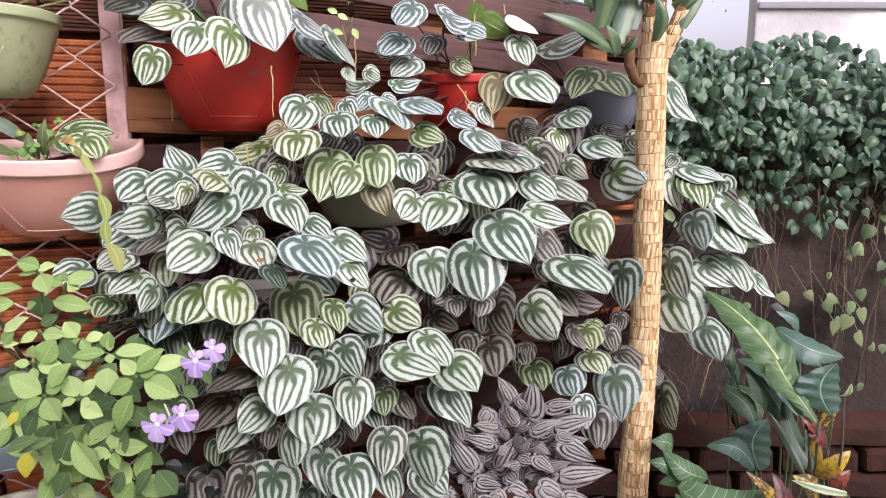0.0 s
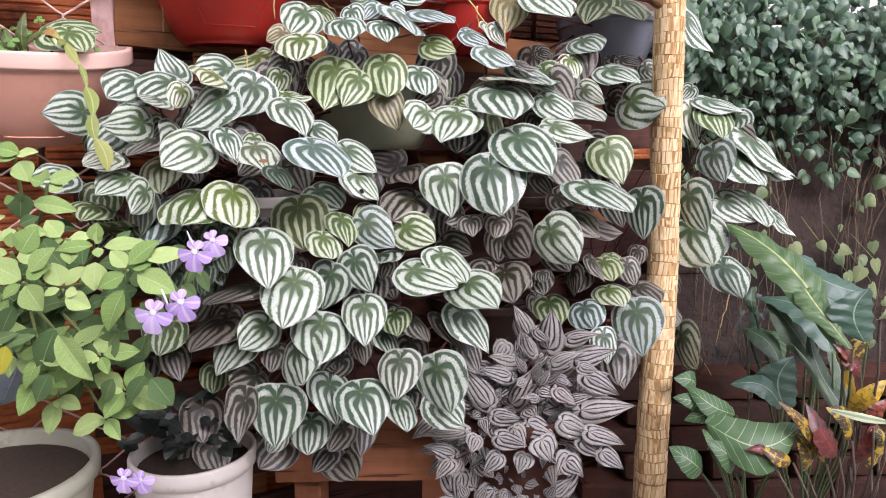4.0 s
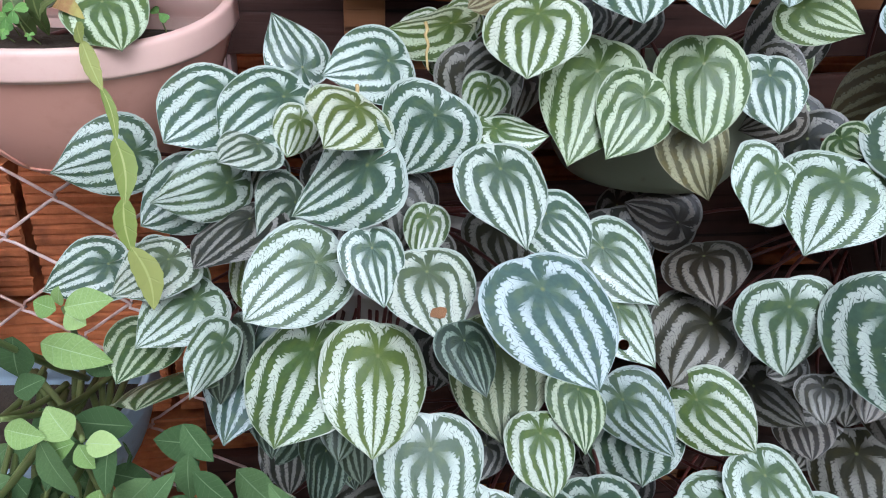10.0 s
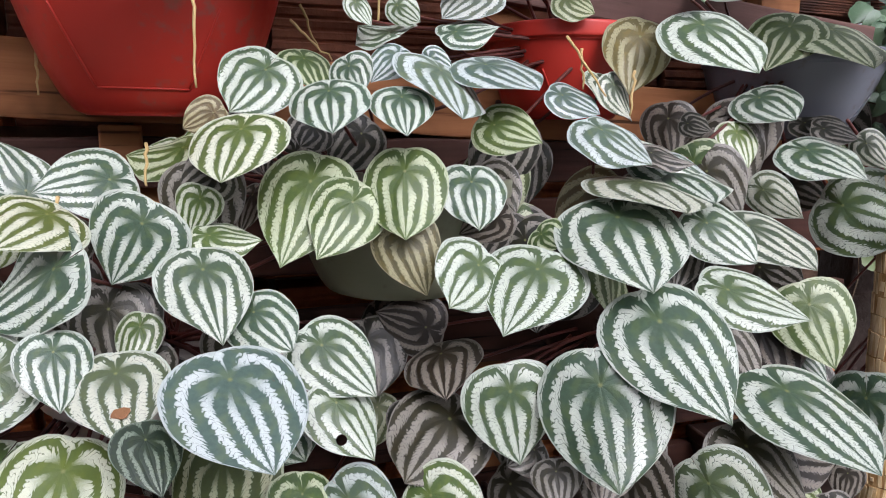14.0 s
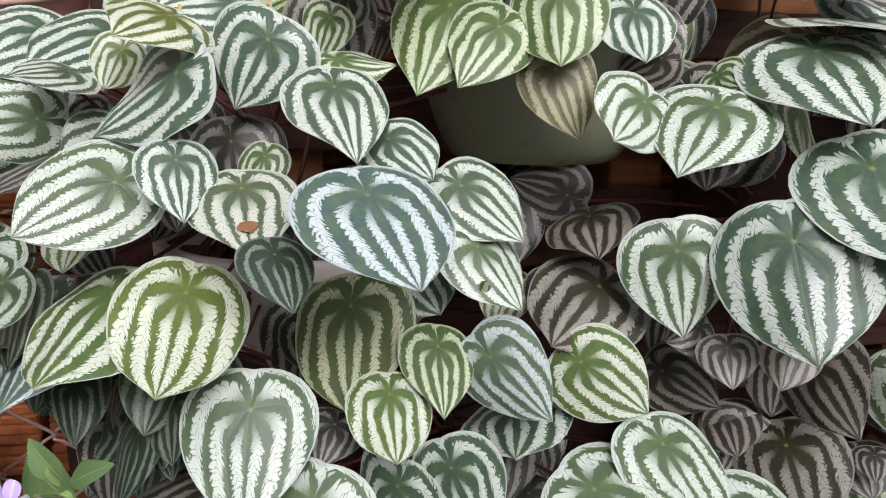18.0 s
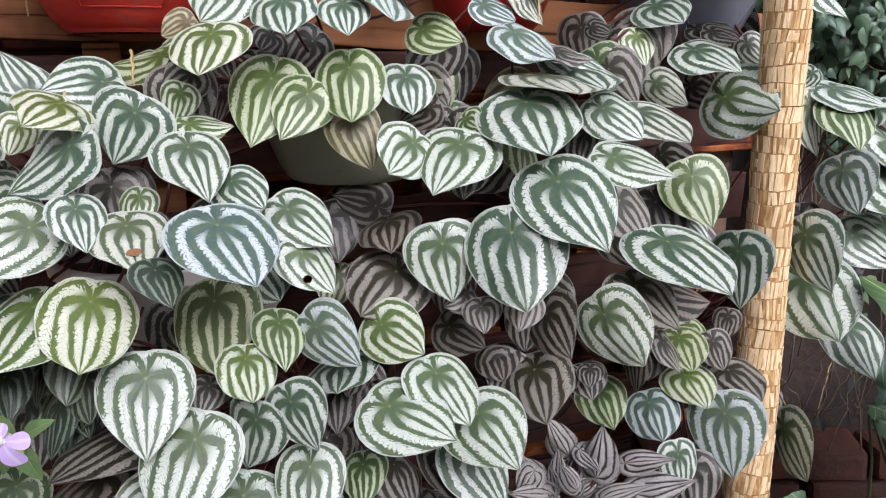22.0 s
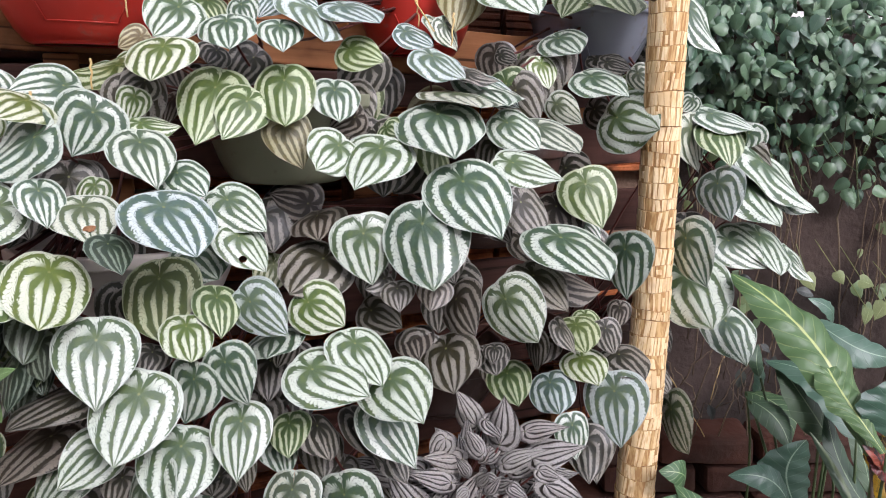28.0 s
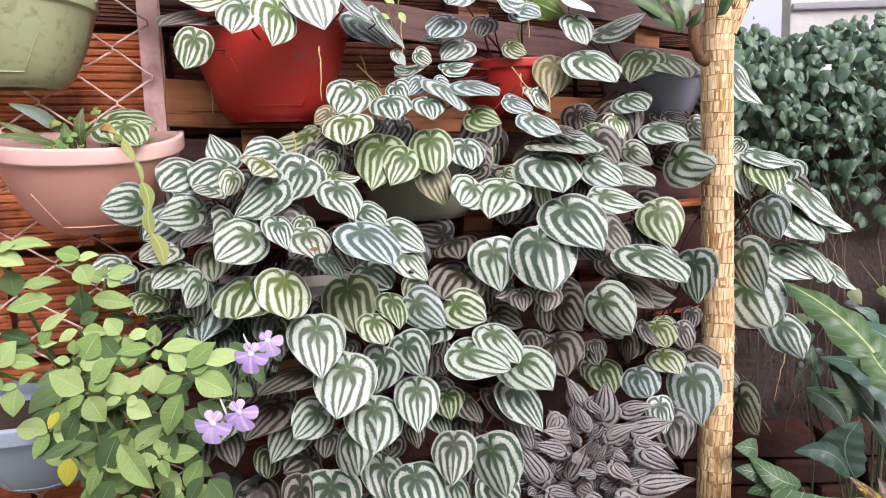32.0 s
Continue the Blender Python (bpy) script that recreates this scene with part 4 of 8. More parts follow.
leaf(p_grey, "w", 0.143, 1.405, 1.260, 0.0735, -31, 24, -111, 1.00)
leaf(p_grey, "d", 0.171, 1.420, 1.048, 0.0347, -83, 72, 174, 0.91)
leaf(p_grey, "d", 0.351, 1.552, 1.052, 0.0699, -6, 37, -118, 0.91)
leaf(p_grey, "d", 0.368, 1.616, 0.967, 0.0769, -67, 68, 157, 1.06)
leaf(p_grey, "g", 0.213, 1.531, 1.041, 0.0748, -62, 19, 168, 1.08)
leaf(p_grey, "d", 0.238, 1.495, 1.031, 0.0999, -88, 16, 167, 0.94)
leaf(p_grey, "d", 0.173, 1.523, 1.054, 0.0782, -86, 10, 170, 1.04)
leaf(p_grey, "d", 0.258, 1.507, 1.055, 0.1002, -82, 5, 167, 1.09)
leaf(p_grey, "d", 0.374, 1.616, 1.081, 0.1100, -67, 23, 162, 1.01)
leaf(p_grey, "d", 0.417, 1.677, 1.064, 0.1171, -78, 57, 154, 1.09)
leaf(p_grey, "g", 0.438, 1.604, 1.010, 0.0802, -83, -2, 163, 1.09)
p_olive = plant("peperomia", "green striped peperomia in the olive pot", (-0.150, 1.370, 0.950))
leaf(p_olive, "m", -0.258, 1.118, 0.931, 0.0904, -40, 4, -146, 0.93)
leaf(p_olive, "g", -0.331, 1.248, 1.017, 0.0865, -14, -33, 87, 1.01)
leaf(p_olive, "m", -0.253, 1.258, 1.089, 0.0873, -47, -27, -176, 1.01)
leaf(p_olive, "g", -0.233, 1.315, 1.104, 0.0647, -42, 3, -141, 1.00)
leaf(p_olive, "m", -0.183, 1.214, 1.069, 0.0793, -35, 8, -169, 0.99)
leaf(p_olive, "y", -0.247, 1.177, 1.036, 0.0891, -36, 2, -179, 1.03)
leaf(p_olive, "g", -0.199, 1.209, 0.992, 0.1144, -54, -10, 179, 0.88)
leaf(p_olive, "g", -0.160, 1.201, 0.976, 0.0816, -52, -27, 179, 0.95)
leaf(p_olive, "g", -0.118, 1.220, 1.002, 0.0911, -60, 4, -176, 0.93)
leaf(p_olive, "m", -0.061, 1.256, 0.991, 0.0742, -50, -1, -164, 1.05)
leaf(p_olive, "b", -0.117, 1.214, 0.946, 0.0775, -73, 19, -159, 0.93)
leaf(p_olive, "y", -0.361, 1.283, 1.009, 0.0527, -36, -54, 132, 0.91)
leaf(p_olive, "y", -0.323, 1.282, 1.020, 0.0417, -100, -50, -160, 1.05)
leaf(p_olive, "d", -0.274, 1.187, 0.998, 0.0486, -102, -61, -158, 1.17)
leaf(p_olive, "y", -0.280, 1.167, 0.979, 0.0427, -95, -19, -166, 1.06)
leaf(p_olive, "y", -0.270, 1.160, 0.950, 0.0586, -10, 31, -83, 0.91)
leaf(p_olive, "m", -0.175, 1.257, 1.093, 0.0404, -81, 28, -179, 1.23)
leaf(p_olive, "d", -0.037, 1.270, 0.957, 0.0558, -90, -63, 174, 0.99)
leaf(p_olive, "s", 0.028, 1.377, 1.075, 0.0623, -31, 39, -118, 0.91)
leaf(p_olive, "b", -0.282, 1.205, 1.049, 0.0399, -83, -61, -165, 0.94)
leaf(p_olive, "g", -0.283, 1.166, 0.949, 0.0620, -18, 13, -75, 0.91)
leaf(p_olive, "d", -0.260, 1.233, 0.976, 0.0541, -50, 6, 162, 0.91)
leaf(p_olive, "d", -0.210, 1.261, 1.038, 0.0421, -45, -30, -169, 1.23)
leaf(p_olive, "g", 0.005, 1.257, 0.944, 0.0380, -33, 52, -169, 1.23)
leaf(p_olive, "d", -0.020, 1.368, 0.927, 0.0905, -75, 31, 177, 1.06)
leaf(p_olive, "g", -0.023, 1.365, 0.938, 0.0918, -68, 1, 179, 1.04)
leaf(p_olive, "d", -0.297, 1.204, 0.989, 0.0775, -81, 14, -169, 1.10)
leaf(p_olive, "d", -0.256, 1.351, 1.008, 0.0620, -93, -5, -170, 1.07)
leaf(p_olive, "d", -0.008, 1.305, 0.930, 0.0828, -62, 40, 176, 0.98)
leaf(p_olive, "d", -0.049, 1.348, 0.984, 0.0662, -77, 47, 175, 1.04)
leaf(p_olive, "d", -0.010, 1.436, 1.007, 0.0809, -86, 6, 178, 1.00)
leaf(p_olive, "d", -0.073, 1.389, 0.945, 0.0750, -63, 21, -180, 1.04)
leaf(p_olive, "d", -0.172, 1.297, 1.032, 0.0620, -85, -39, -169, 1.08)
leaf(p_olive, "d", -0.015, 1.315, 0.932, 0.0721, -85, -34, 180, 0.94)
leaf(p_olive, "g", -0.041, 1.366, 0.993, 0.0884, -88, 8, 179, 0.99)
leaf(p_olive, "d", -0.299, 1.320, 1.036, 0.0750, -80, 23, -172, 1.04)
leaf(p_olive, "d", -0.025, 1.361, 1.029, 0.0915, -90, -31, -177, 0.92)
p_trough = plant("peperomia", "dense striped peperomia in the off-white trough", (-0.400, 1.290, 0.825))
leaf(p_trough, "m", -0.449, 1.192, 0.979, 0.0689, 67, -23, 46, 0.98)
leaf(p_trough, "m", -0.369, 1.188, 0.991, 0.0815, -10, -54, 146, 1.03)
leaf(p_trough, "m", -0.486, 1.125, 0.965, 0.0913, -27, -36, 178, 1.01)
leaf(p_trough, "m", -0.441, 1.138, 0.965, 0.0911, -25, -31, 168, 1.01)
leaf(p_trough, "m", -0.442, 1.092, 0.938, 0.0576, -5, -27, 169, 1.00)
leaf(p_trough, "y", -0.360, 1.090, 0.974, 0.0760, -14, -29, -174, 1.04)
leaf(p_trough, "y", -0.417, 1.116, 0.953, 0.0427, -80, -25, -148, 0.99)
leaf(p_trough, "m", -0.346, 1.072, 0.938, 0.0939, -50, -35, 136, 1.04)
leaf(p_trough, "m", -0.314, 1.136, 0.962, 0.0750, -81, -27, -174, 1.25)
leaf(p_trough, "m", -0.423, 1.111, 0.886, 0.0681, -30, -62, -163, 1.05)
leaf(p_trough, "m", -0.375, 1.042, 0.871, 0.0909, -33, -44, 173, 0.91)
leaf(p_trough, "m", -0.334, 1.047, 0.886, 0.0596, -52, -2, -140, 0.96)
leaf(p_trough, "k", -0.296, 1.056, 0.869, 0.0769, -34, 4, -149, 1.07)
leaf(p_trough, "y", -0.326, 1.035, 0.805, 0.1049, -38, -14, -155, 0.88)
leaf(p_trough, "m", -0.440, 1.013, 0.808, 0.0628, -76, -54, -121, 0.92)
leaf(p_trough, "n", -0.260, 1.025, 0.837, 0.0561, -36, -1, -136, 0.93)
leaf(p_trough, "m", -0.222, 1.125, 0.897, 0.0647, -34, 29, -136, 0.98)
leaf(p_trough, "s", -0.213, 1.053, 0.870, 0.1074, -31, 5, -139, 1.00)
leaf(p_trough, "m", -0.176, 1.153, 0.863, 0.0864, -38, 27, -131, 0.95)
leaf(p_trough, "h", -0.158, 1.127, 0.825, 0.0744, -47, 13, -131, 0.97)
leaf(p_trough, "m", -0.223, 1.160, 0.798, 0.0792, -33, 26, -144, 1.01)
leaf(p_trough, "m", -0.496, 1.040, 0.856, 0.0683, -17, -20, 165, 1.01)
leaf(p_trough, "m", -0.476, 1.037, 0.826, 0.0752, -20, -26, 166, 1.00)
leaf(p_trough, "d", -0.448, 1.081, 0.880, 0.0832, -19, -2, 161, 0.98)
leaf(p_trough, "y", -0.447, 1.099, 0.843, 0.0813, -44, 14, -179, 1.01)
leaf(p_trough, "m", -0.553, 1.089, 0.920, 0.0846, -19, -78, 168, 0.91)
leaf(p_trough, "m", -0.469, 1.088, 0.905, 0.0806, -32, -81, 176, 0.89)
leaf(p_trough, "m", -0.507, 1.103, 0.893, 0.0759, -52, -46, 172, 1.01)
leaf(p_trough, "m", -0.575, 1.066, 0.828, 0.0726, -12, -40, 159, 1.00)
leaf(p_trough, "g", -0.523, 1.037, 0.786, 0.0685, -15, -17, -170, 1.02)
leaf(p_trough, "g", -0.501, 1.028, 0.754, 0.0906, 18, 12, -163, 1.05)
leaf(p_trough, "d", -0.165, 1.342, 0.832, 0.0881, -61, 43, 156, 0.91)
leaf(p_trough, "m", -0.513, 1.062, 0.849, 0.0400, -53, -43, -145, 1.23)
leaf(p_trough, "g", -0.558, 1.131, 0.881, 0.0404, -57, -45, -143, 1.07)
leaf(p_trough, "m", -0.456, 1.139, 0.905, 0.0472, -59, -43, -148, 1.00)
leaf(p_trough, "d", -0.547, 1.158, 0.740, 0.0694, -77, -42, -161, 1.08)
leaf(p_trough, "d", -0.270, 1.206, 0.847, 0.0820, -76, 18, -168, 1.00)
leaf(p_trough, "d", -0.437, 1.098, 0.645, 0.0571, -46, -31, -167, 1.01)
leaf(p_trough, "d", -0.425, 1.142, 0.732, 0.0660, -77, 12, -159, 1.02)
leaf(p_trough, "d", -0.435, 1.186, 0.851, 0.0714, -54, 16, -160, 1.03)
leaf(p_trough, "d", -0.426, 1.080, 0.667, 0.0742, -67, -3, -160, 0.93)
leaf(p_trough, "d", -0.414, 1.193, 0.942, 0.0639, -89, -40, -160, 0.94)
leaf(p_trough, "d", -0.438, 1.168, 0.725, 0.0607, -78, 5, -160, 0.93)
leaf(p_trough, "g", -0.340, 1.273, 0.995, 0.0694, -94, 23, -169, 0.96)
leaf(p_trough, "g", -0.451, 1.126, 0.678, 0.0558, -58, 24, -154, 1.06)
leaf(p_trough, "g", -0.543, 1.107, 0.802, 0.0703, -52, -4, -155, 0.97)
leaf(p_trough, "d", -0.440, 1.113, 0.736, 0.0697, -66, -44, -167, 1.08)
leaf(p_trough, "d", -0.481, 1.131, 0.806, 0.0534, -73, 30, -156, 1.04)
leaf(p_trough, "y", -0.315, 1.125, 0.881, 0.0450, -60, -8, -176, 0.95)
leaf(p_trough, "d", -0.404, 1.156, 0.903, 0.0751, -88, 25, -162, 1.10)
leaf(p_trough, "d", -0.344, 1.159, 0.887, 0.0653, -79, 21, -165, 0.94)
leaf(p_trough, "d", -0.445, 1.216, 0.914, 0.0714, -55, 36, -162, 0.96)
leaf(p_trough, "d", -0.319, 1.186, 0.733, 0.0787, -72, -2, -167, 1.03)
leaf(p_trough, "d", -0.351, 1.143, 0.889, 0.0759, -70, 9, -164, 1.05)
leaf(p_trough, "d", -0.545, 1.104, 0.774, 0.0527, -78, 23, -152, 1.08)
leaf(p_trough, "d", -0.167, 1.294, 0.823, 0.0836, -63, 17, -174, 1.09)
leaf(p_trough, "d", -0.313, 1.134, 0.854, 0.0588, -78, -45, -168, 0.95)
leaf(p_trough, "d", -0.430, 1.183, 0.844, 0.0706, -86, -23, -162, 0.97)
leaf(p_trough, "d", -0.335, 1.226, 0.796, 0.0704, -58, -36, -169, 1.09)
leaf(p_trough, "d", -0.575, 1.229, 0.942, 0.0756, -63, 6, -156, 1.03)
p_mid = plant("peperomia", "large-leaved striped peperomia in a brown pot", (0.110, 1.500, 0.800))
leaf(p_mid, "d", -0.106, 1.299, 0.837, 0.0751, 33, -65, 54, 1.00)
leaf(p_mid, "d", -0.085, 1.240, 0.830, 0.0846, -17, 19, -178, 1.06)
leaf(p_mid, "d", -0.073, 1.205, 0.781, 0.1082, -28, -25, 165, 0.99)
leaf(p_mid, "m", -0.051, 1.204, 0.924, 0.0824, -36, -38, 179, 1.01)
leaf(p_mid, "m", -0.000, 1.210, 0.921, 0.1013, -35, -12, 161, 1.09)
leaf(p_mid, "m", 0.072, 1.251, 0.963, 0.1305, -30, 8, -171, 1.01)
leaf(p_mid, "b", 0.079, 1.377, 0.966, 0.0873, -76, -56, 157, 1.06)
leaf(p_mid, "m", 0.103, 1.195, 0.883, 0.1378, -38, 18, -162, 0.92)
leaf(p_mid, "m", -0.020, 1.185, 0.818, 0.0923, -82, 9, -167, 1.08)
leaf(p_mid, "m", 0.053, 1.169, 0.834, 0.1191, -66, 16, 170, 1.06)
leaf(p_mid, "g", 0.071, 1.270, 0.918, 0.1059, -55, -41, -143, 1.01)
leaf(p_mid, "m", 0.260, 1.422, 0.976, 0.0706, -78, 57, 158, 0.79)
leaf(p_mid, "m", 0.171, 1.319, 0.951, 0.0849, -40, 32, -145, 0.93)
leaf(p_mid, "m", 0.222, 1.351, 0.945, 0.1154, -22, 9, -146, 1.00)
leaf(p_mid, "m", 0.170, 1.236, 0.903, 0.0972, -18, 28, -117, 0.93)
leaf(p_mid, "g", 0.297, 1.361, 0.861, 0.0980, -68, 21, -180, 1.06)
leaf(p_mid, "m", 0.124, 1.370, 1.015, 0.1089, -29, 26, -108, 0.91)
leaf(p_mid, "d", 0.116, 1.337, 1.018, 0.0618, -19, 27, -104, 0.91)
leaf(p_mid, "m", 0.299, 1.376, 0.799, 0.0569, -56, 39, -152, 0.91)
leaf(p_mid, "d", 0.192, 1.300, 0.842, 0.0857, -64, 27, -147, 0.91)
leaf(p_mid, "d", 0.078, 1.255, 0.709, 0.0620, -82, -0, 174, 0.95)
leaf(p_mid, "d", 0.071, 1.204, 0.744, 0.0467, -55, -10, 173, 1.23)
leaf(p_mid, "d", 0.022, 1.182, 0.748, 0.0424, -53, 10, 178, 1.23)
leaf(p_mid, "s", 0.065, 1.335, 1.040, 0.0938, -33, 15, -142, 0.91)
leaf(p_mid, "m", 0.075, 1.406, 1.088, 0.0759, -48, -3, -134, 0.91)
leaf(p_mid, "s", 0.146, 1.371, 1.001, 0.0793, -34, 31, -129, 0.91)
leaf(p_mid, "d", 0.004, 1.208, 0.754, 0.0410, -35, -52, 149, 1.23)
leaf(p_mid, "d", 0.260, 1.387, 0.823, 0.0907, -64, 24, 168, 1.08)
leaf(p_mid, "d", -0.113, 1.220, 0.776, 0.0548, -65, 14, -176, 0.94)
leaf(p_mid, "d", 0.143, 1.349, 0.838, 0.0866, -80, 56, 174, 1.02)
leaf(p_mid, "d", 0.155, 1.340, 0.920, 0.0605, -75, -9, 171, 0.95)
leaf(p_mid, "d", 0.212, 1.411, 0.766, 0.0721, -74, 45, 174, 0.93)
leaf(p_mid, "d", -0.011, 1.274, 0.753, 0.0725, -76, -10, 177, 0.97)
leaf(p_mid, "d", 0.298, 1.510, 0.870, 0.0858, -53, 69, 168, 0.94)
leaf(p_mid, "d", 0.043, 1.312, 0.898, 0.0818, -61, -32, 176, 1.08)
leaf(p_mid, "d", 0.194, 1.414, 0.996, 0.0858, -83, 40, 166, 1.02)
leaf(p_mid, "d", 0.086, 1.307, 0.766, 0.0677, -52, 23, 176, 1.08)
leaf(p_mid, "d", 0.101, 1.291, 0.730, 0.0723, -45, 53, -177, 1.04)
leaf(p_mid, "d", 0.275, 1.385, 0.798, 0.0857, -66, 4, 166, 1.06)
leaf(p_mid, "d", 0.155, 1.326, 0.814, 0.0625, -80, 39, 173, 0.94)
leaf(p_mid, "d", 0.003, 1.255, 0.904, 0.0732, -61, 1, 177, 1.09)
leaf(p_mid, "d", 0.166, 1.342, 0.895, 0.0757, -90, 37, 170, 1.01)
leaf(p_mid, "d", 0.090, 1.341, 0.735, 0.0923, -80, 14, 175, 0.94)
leaf(p_mid, "g", 0.180, 1.419, 1.006, 0.0788, -93, 27, 168, 1.04)
p_low_l = plant("peperomia", "striped peperomia hanging low from a brown pot", (-0.240, 1.360, 0.560))
leaf(p_low_l, "y", -0.379, 1.036, 0.800, 0.1141, -26, 4, -178, 1.00)
leaf(p_low_l, "s", -0.444, 1.059, 0.777, 0.1117, -40, 11, 179, 1.01)
leaf(p_low_l, "m", -0.282, 1.027, 0.735, 0.0997, -52, -3, -159, 0.98)
leaf(p_low_l, "g", -0.250, 1.122, 0.775, 0.1110, -45, 11, -174, 0.93)
leaf(p_low_l, "y", -0.083, 1.141, 0.742, 0.0814, -29, 49, -147, 0.95)
leaf(p_low_l, "s", -0.144, 1.109, 0.752, 0.0812, -74, 52, -179, 0.95)
leaf(p_low_l, "g", -0.180, 1.104, 0.758, 0.0701, -42, -8, -151, 0.91)
leaf(p_low_l, "y", -0.204, 1.068, 0.736, 0.0691, -35, -3, -155, 0.93)
leaf(p_low_l, "m", -0.128, 1.146, 0.696, 0.0945, -4, 17, -174, 1.07)
leaf(p_low_l, "m", -0.156, 1.040, 0.706, 0.0723, -81, 30, 171, 1.03)
leaf(p_low_l, "m", -0.069, 1.072, 0.685, 0.1017, -16, 24, -119, 0.96)
leaf(p_low_l, "m", -0.025, 1.112, 0.701, 0.0890, -33, 2, -141, 1.01)
leaf(p_low_l, "m", 0.016, 1.106, 0.659, 0.1030, -24, 21, -154, 1.03)
leaf(p_low_l, "m", 0.009, 1.125, 0.604, 0.1037, -49, 9, -133, 0.95)
leaf(p_low_l, "m", -0.036, 1.071, 0.529, 0.0977, -81, 25, 159, 1.04)
leaf(p_low_l, "m", -0.092, 1.050, 0.549, 0.0826, -52, 7, 168, 0.97)
leaf(p_low_l, "m", -0.143, 1.042, 0.637, 0.0875, -47, 1, -176, 0.89)
leaf(p_low_l, "m", -0.204, 1.028, 0.615, 0.0957, -39, -9, -170, 1.02)
leaf(p_low_l, "m", -0.240, 1.019, 0.679, 0.1046, -46, -11, -178, 0.97)
leaf(p_low_l, "m", -0.271, 1.012, 0.504, 0.0942, -77, -0, 177, 1.10)
leaf(p_low_l, "m", -0.149, 1.033, 0.507, 0.0994, -35, 7, -163, 0.99)
leaf(p_low_l, "m", -0.237, 1.006, 0.583, 0.0892, -47, 40, 167, 1.03)
leaf(p_low_l, "m", -0.287, 1.026, 0.613, 0.0785, -31, -42, 172, 0.91)
leaf(p_low_l, "m", -0.326, 1.038, 0.590, 0.0855, -44, -11, 151, 1.03)
leaf(p_low_l, "d", -0.360, 1.064, 0.608, 0.0986, -20, -1, 154, 0.99)
leaf(p_low_l, "d", -0.317, 1.049, 0.666, 0.1074, -7, 2, 146, 1.01)
leaf(p_low_l, "g", -0.350, 1.055, 0.732, 0.0774, -70, 13, 146, 0.99)
leaf(p_low_l, "m", -0.192, 1.046, 0.684, 0.0755, -82, -14, 157, 1.07)
leaf(p_low_l, "m", -0.234, 1.080, 0.440, 0.0741, -44, 1, -179, 0.97)
leaf(p_low_l, "d", -0.307, 0.981, 0.517, 0.0820, -81, -30, -122, 1.00)
leaf(p_low_l, "m", -0.200, 1.067, 0.508, 0.0929, -44, -9, -150, 0.91)
leaf(p_low_l, "m", -0.093, 1.087, 0.470, 0.0740, -36, -17, -151, 0.99)
leaf(p_low_l, "m", -0.032, 1.086, 0.472, 0.0809, -64, 36, -143, 1.01)
leaf(p_low_l, "g", -0.100, 1.086, 0.612, 0.0613, -33, 16, 178, 0.98)
leaf(p_low_l, "m", -0.119, 1.106, 0.577, 0.0629, -40, -9, -143, 0.98)
leaf(p_low_l, "d", -0.071, 1.108, 0.598, 0.0703, -33, -18, -144, 0.99)
leaf(p_low_l, "d", -0.311, 1.051, 0.529, 0.0884, 9, -50, 151, 1.00)
leaf(p_low_l, "d", -0.116, 1.153, 0.683, 0.0417, -79, -18, 180, 1.13)
leaf(p_low_l, "d", -0.274, 1.038, 0.572, 0.0457, -72, -16, -172, 1.07)
leaf(p_low_l, "m", -0.274, 1.032, 0.440, 0.0385, -62, -31, 177, 1.03)
leaf(p_low_l, "d", -0.153, 1.066, 0.573, 0.0477, -78, 17, 169, 0.91)
leaf(p_low_l, "d", -0.249, 1.084, 0.700, 0.0427, -38, -18, -169, 1.21)
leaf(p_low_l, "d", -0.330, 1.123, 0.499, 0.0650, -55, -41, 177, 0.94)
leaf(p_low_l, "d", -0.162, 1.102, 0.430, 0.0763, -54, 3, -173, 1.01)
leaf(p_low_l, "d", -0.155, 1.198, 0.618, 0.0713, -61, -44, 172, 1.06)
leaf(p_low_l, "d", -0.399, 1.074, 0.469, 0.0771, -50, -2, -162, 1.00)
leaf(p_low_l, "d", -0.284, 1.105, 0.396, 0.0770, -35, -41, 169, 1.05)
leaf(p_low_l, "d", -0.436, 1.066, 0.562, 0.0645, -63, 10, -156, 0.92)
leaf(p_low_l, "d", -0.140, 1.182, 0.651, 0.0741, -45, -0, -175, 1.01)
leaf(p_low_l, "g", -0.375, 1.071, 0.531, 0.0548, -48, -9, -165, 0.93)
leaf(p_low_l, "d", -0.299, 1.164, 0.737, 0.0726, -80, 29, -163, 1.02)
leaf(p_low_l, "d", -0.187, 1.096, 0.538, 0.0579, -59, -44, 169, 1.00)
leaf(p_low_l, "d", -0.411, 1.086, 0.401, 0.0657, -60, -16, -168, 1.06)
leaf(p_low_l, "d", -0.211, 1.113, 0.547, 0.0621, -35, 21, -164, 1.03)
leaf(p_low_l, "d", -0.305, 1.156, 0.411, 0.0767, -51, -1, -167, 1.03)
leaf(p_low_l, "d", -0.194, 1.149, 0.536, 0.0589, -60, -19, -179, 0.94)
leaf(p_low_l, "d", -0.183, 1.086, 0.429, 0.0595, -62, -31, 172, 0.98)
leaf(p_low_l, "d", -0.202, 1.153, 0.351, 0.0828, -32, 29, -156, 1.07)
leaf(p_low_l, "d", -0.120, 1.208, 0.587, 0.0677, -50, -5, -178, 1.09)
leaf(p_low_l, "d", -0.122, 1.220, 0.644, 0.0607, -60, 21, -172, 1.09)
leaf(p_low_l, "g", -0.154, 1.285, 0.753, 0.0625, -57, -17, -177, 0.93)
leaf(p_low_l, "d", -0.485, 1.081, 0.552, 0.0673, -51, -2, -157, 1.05)
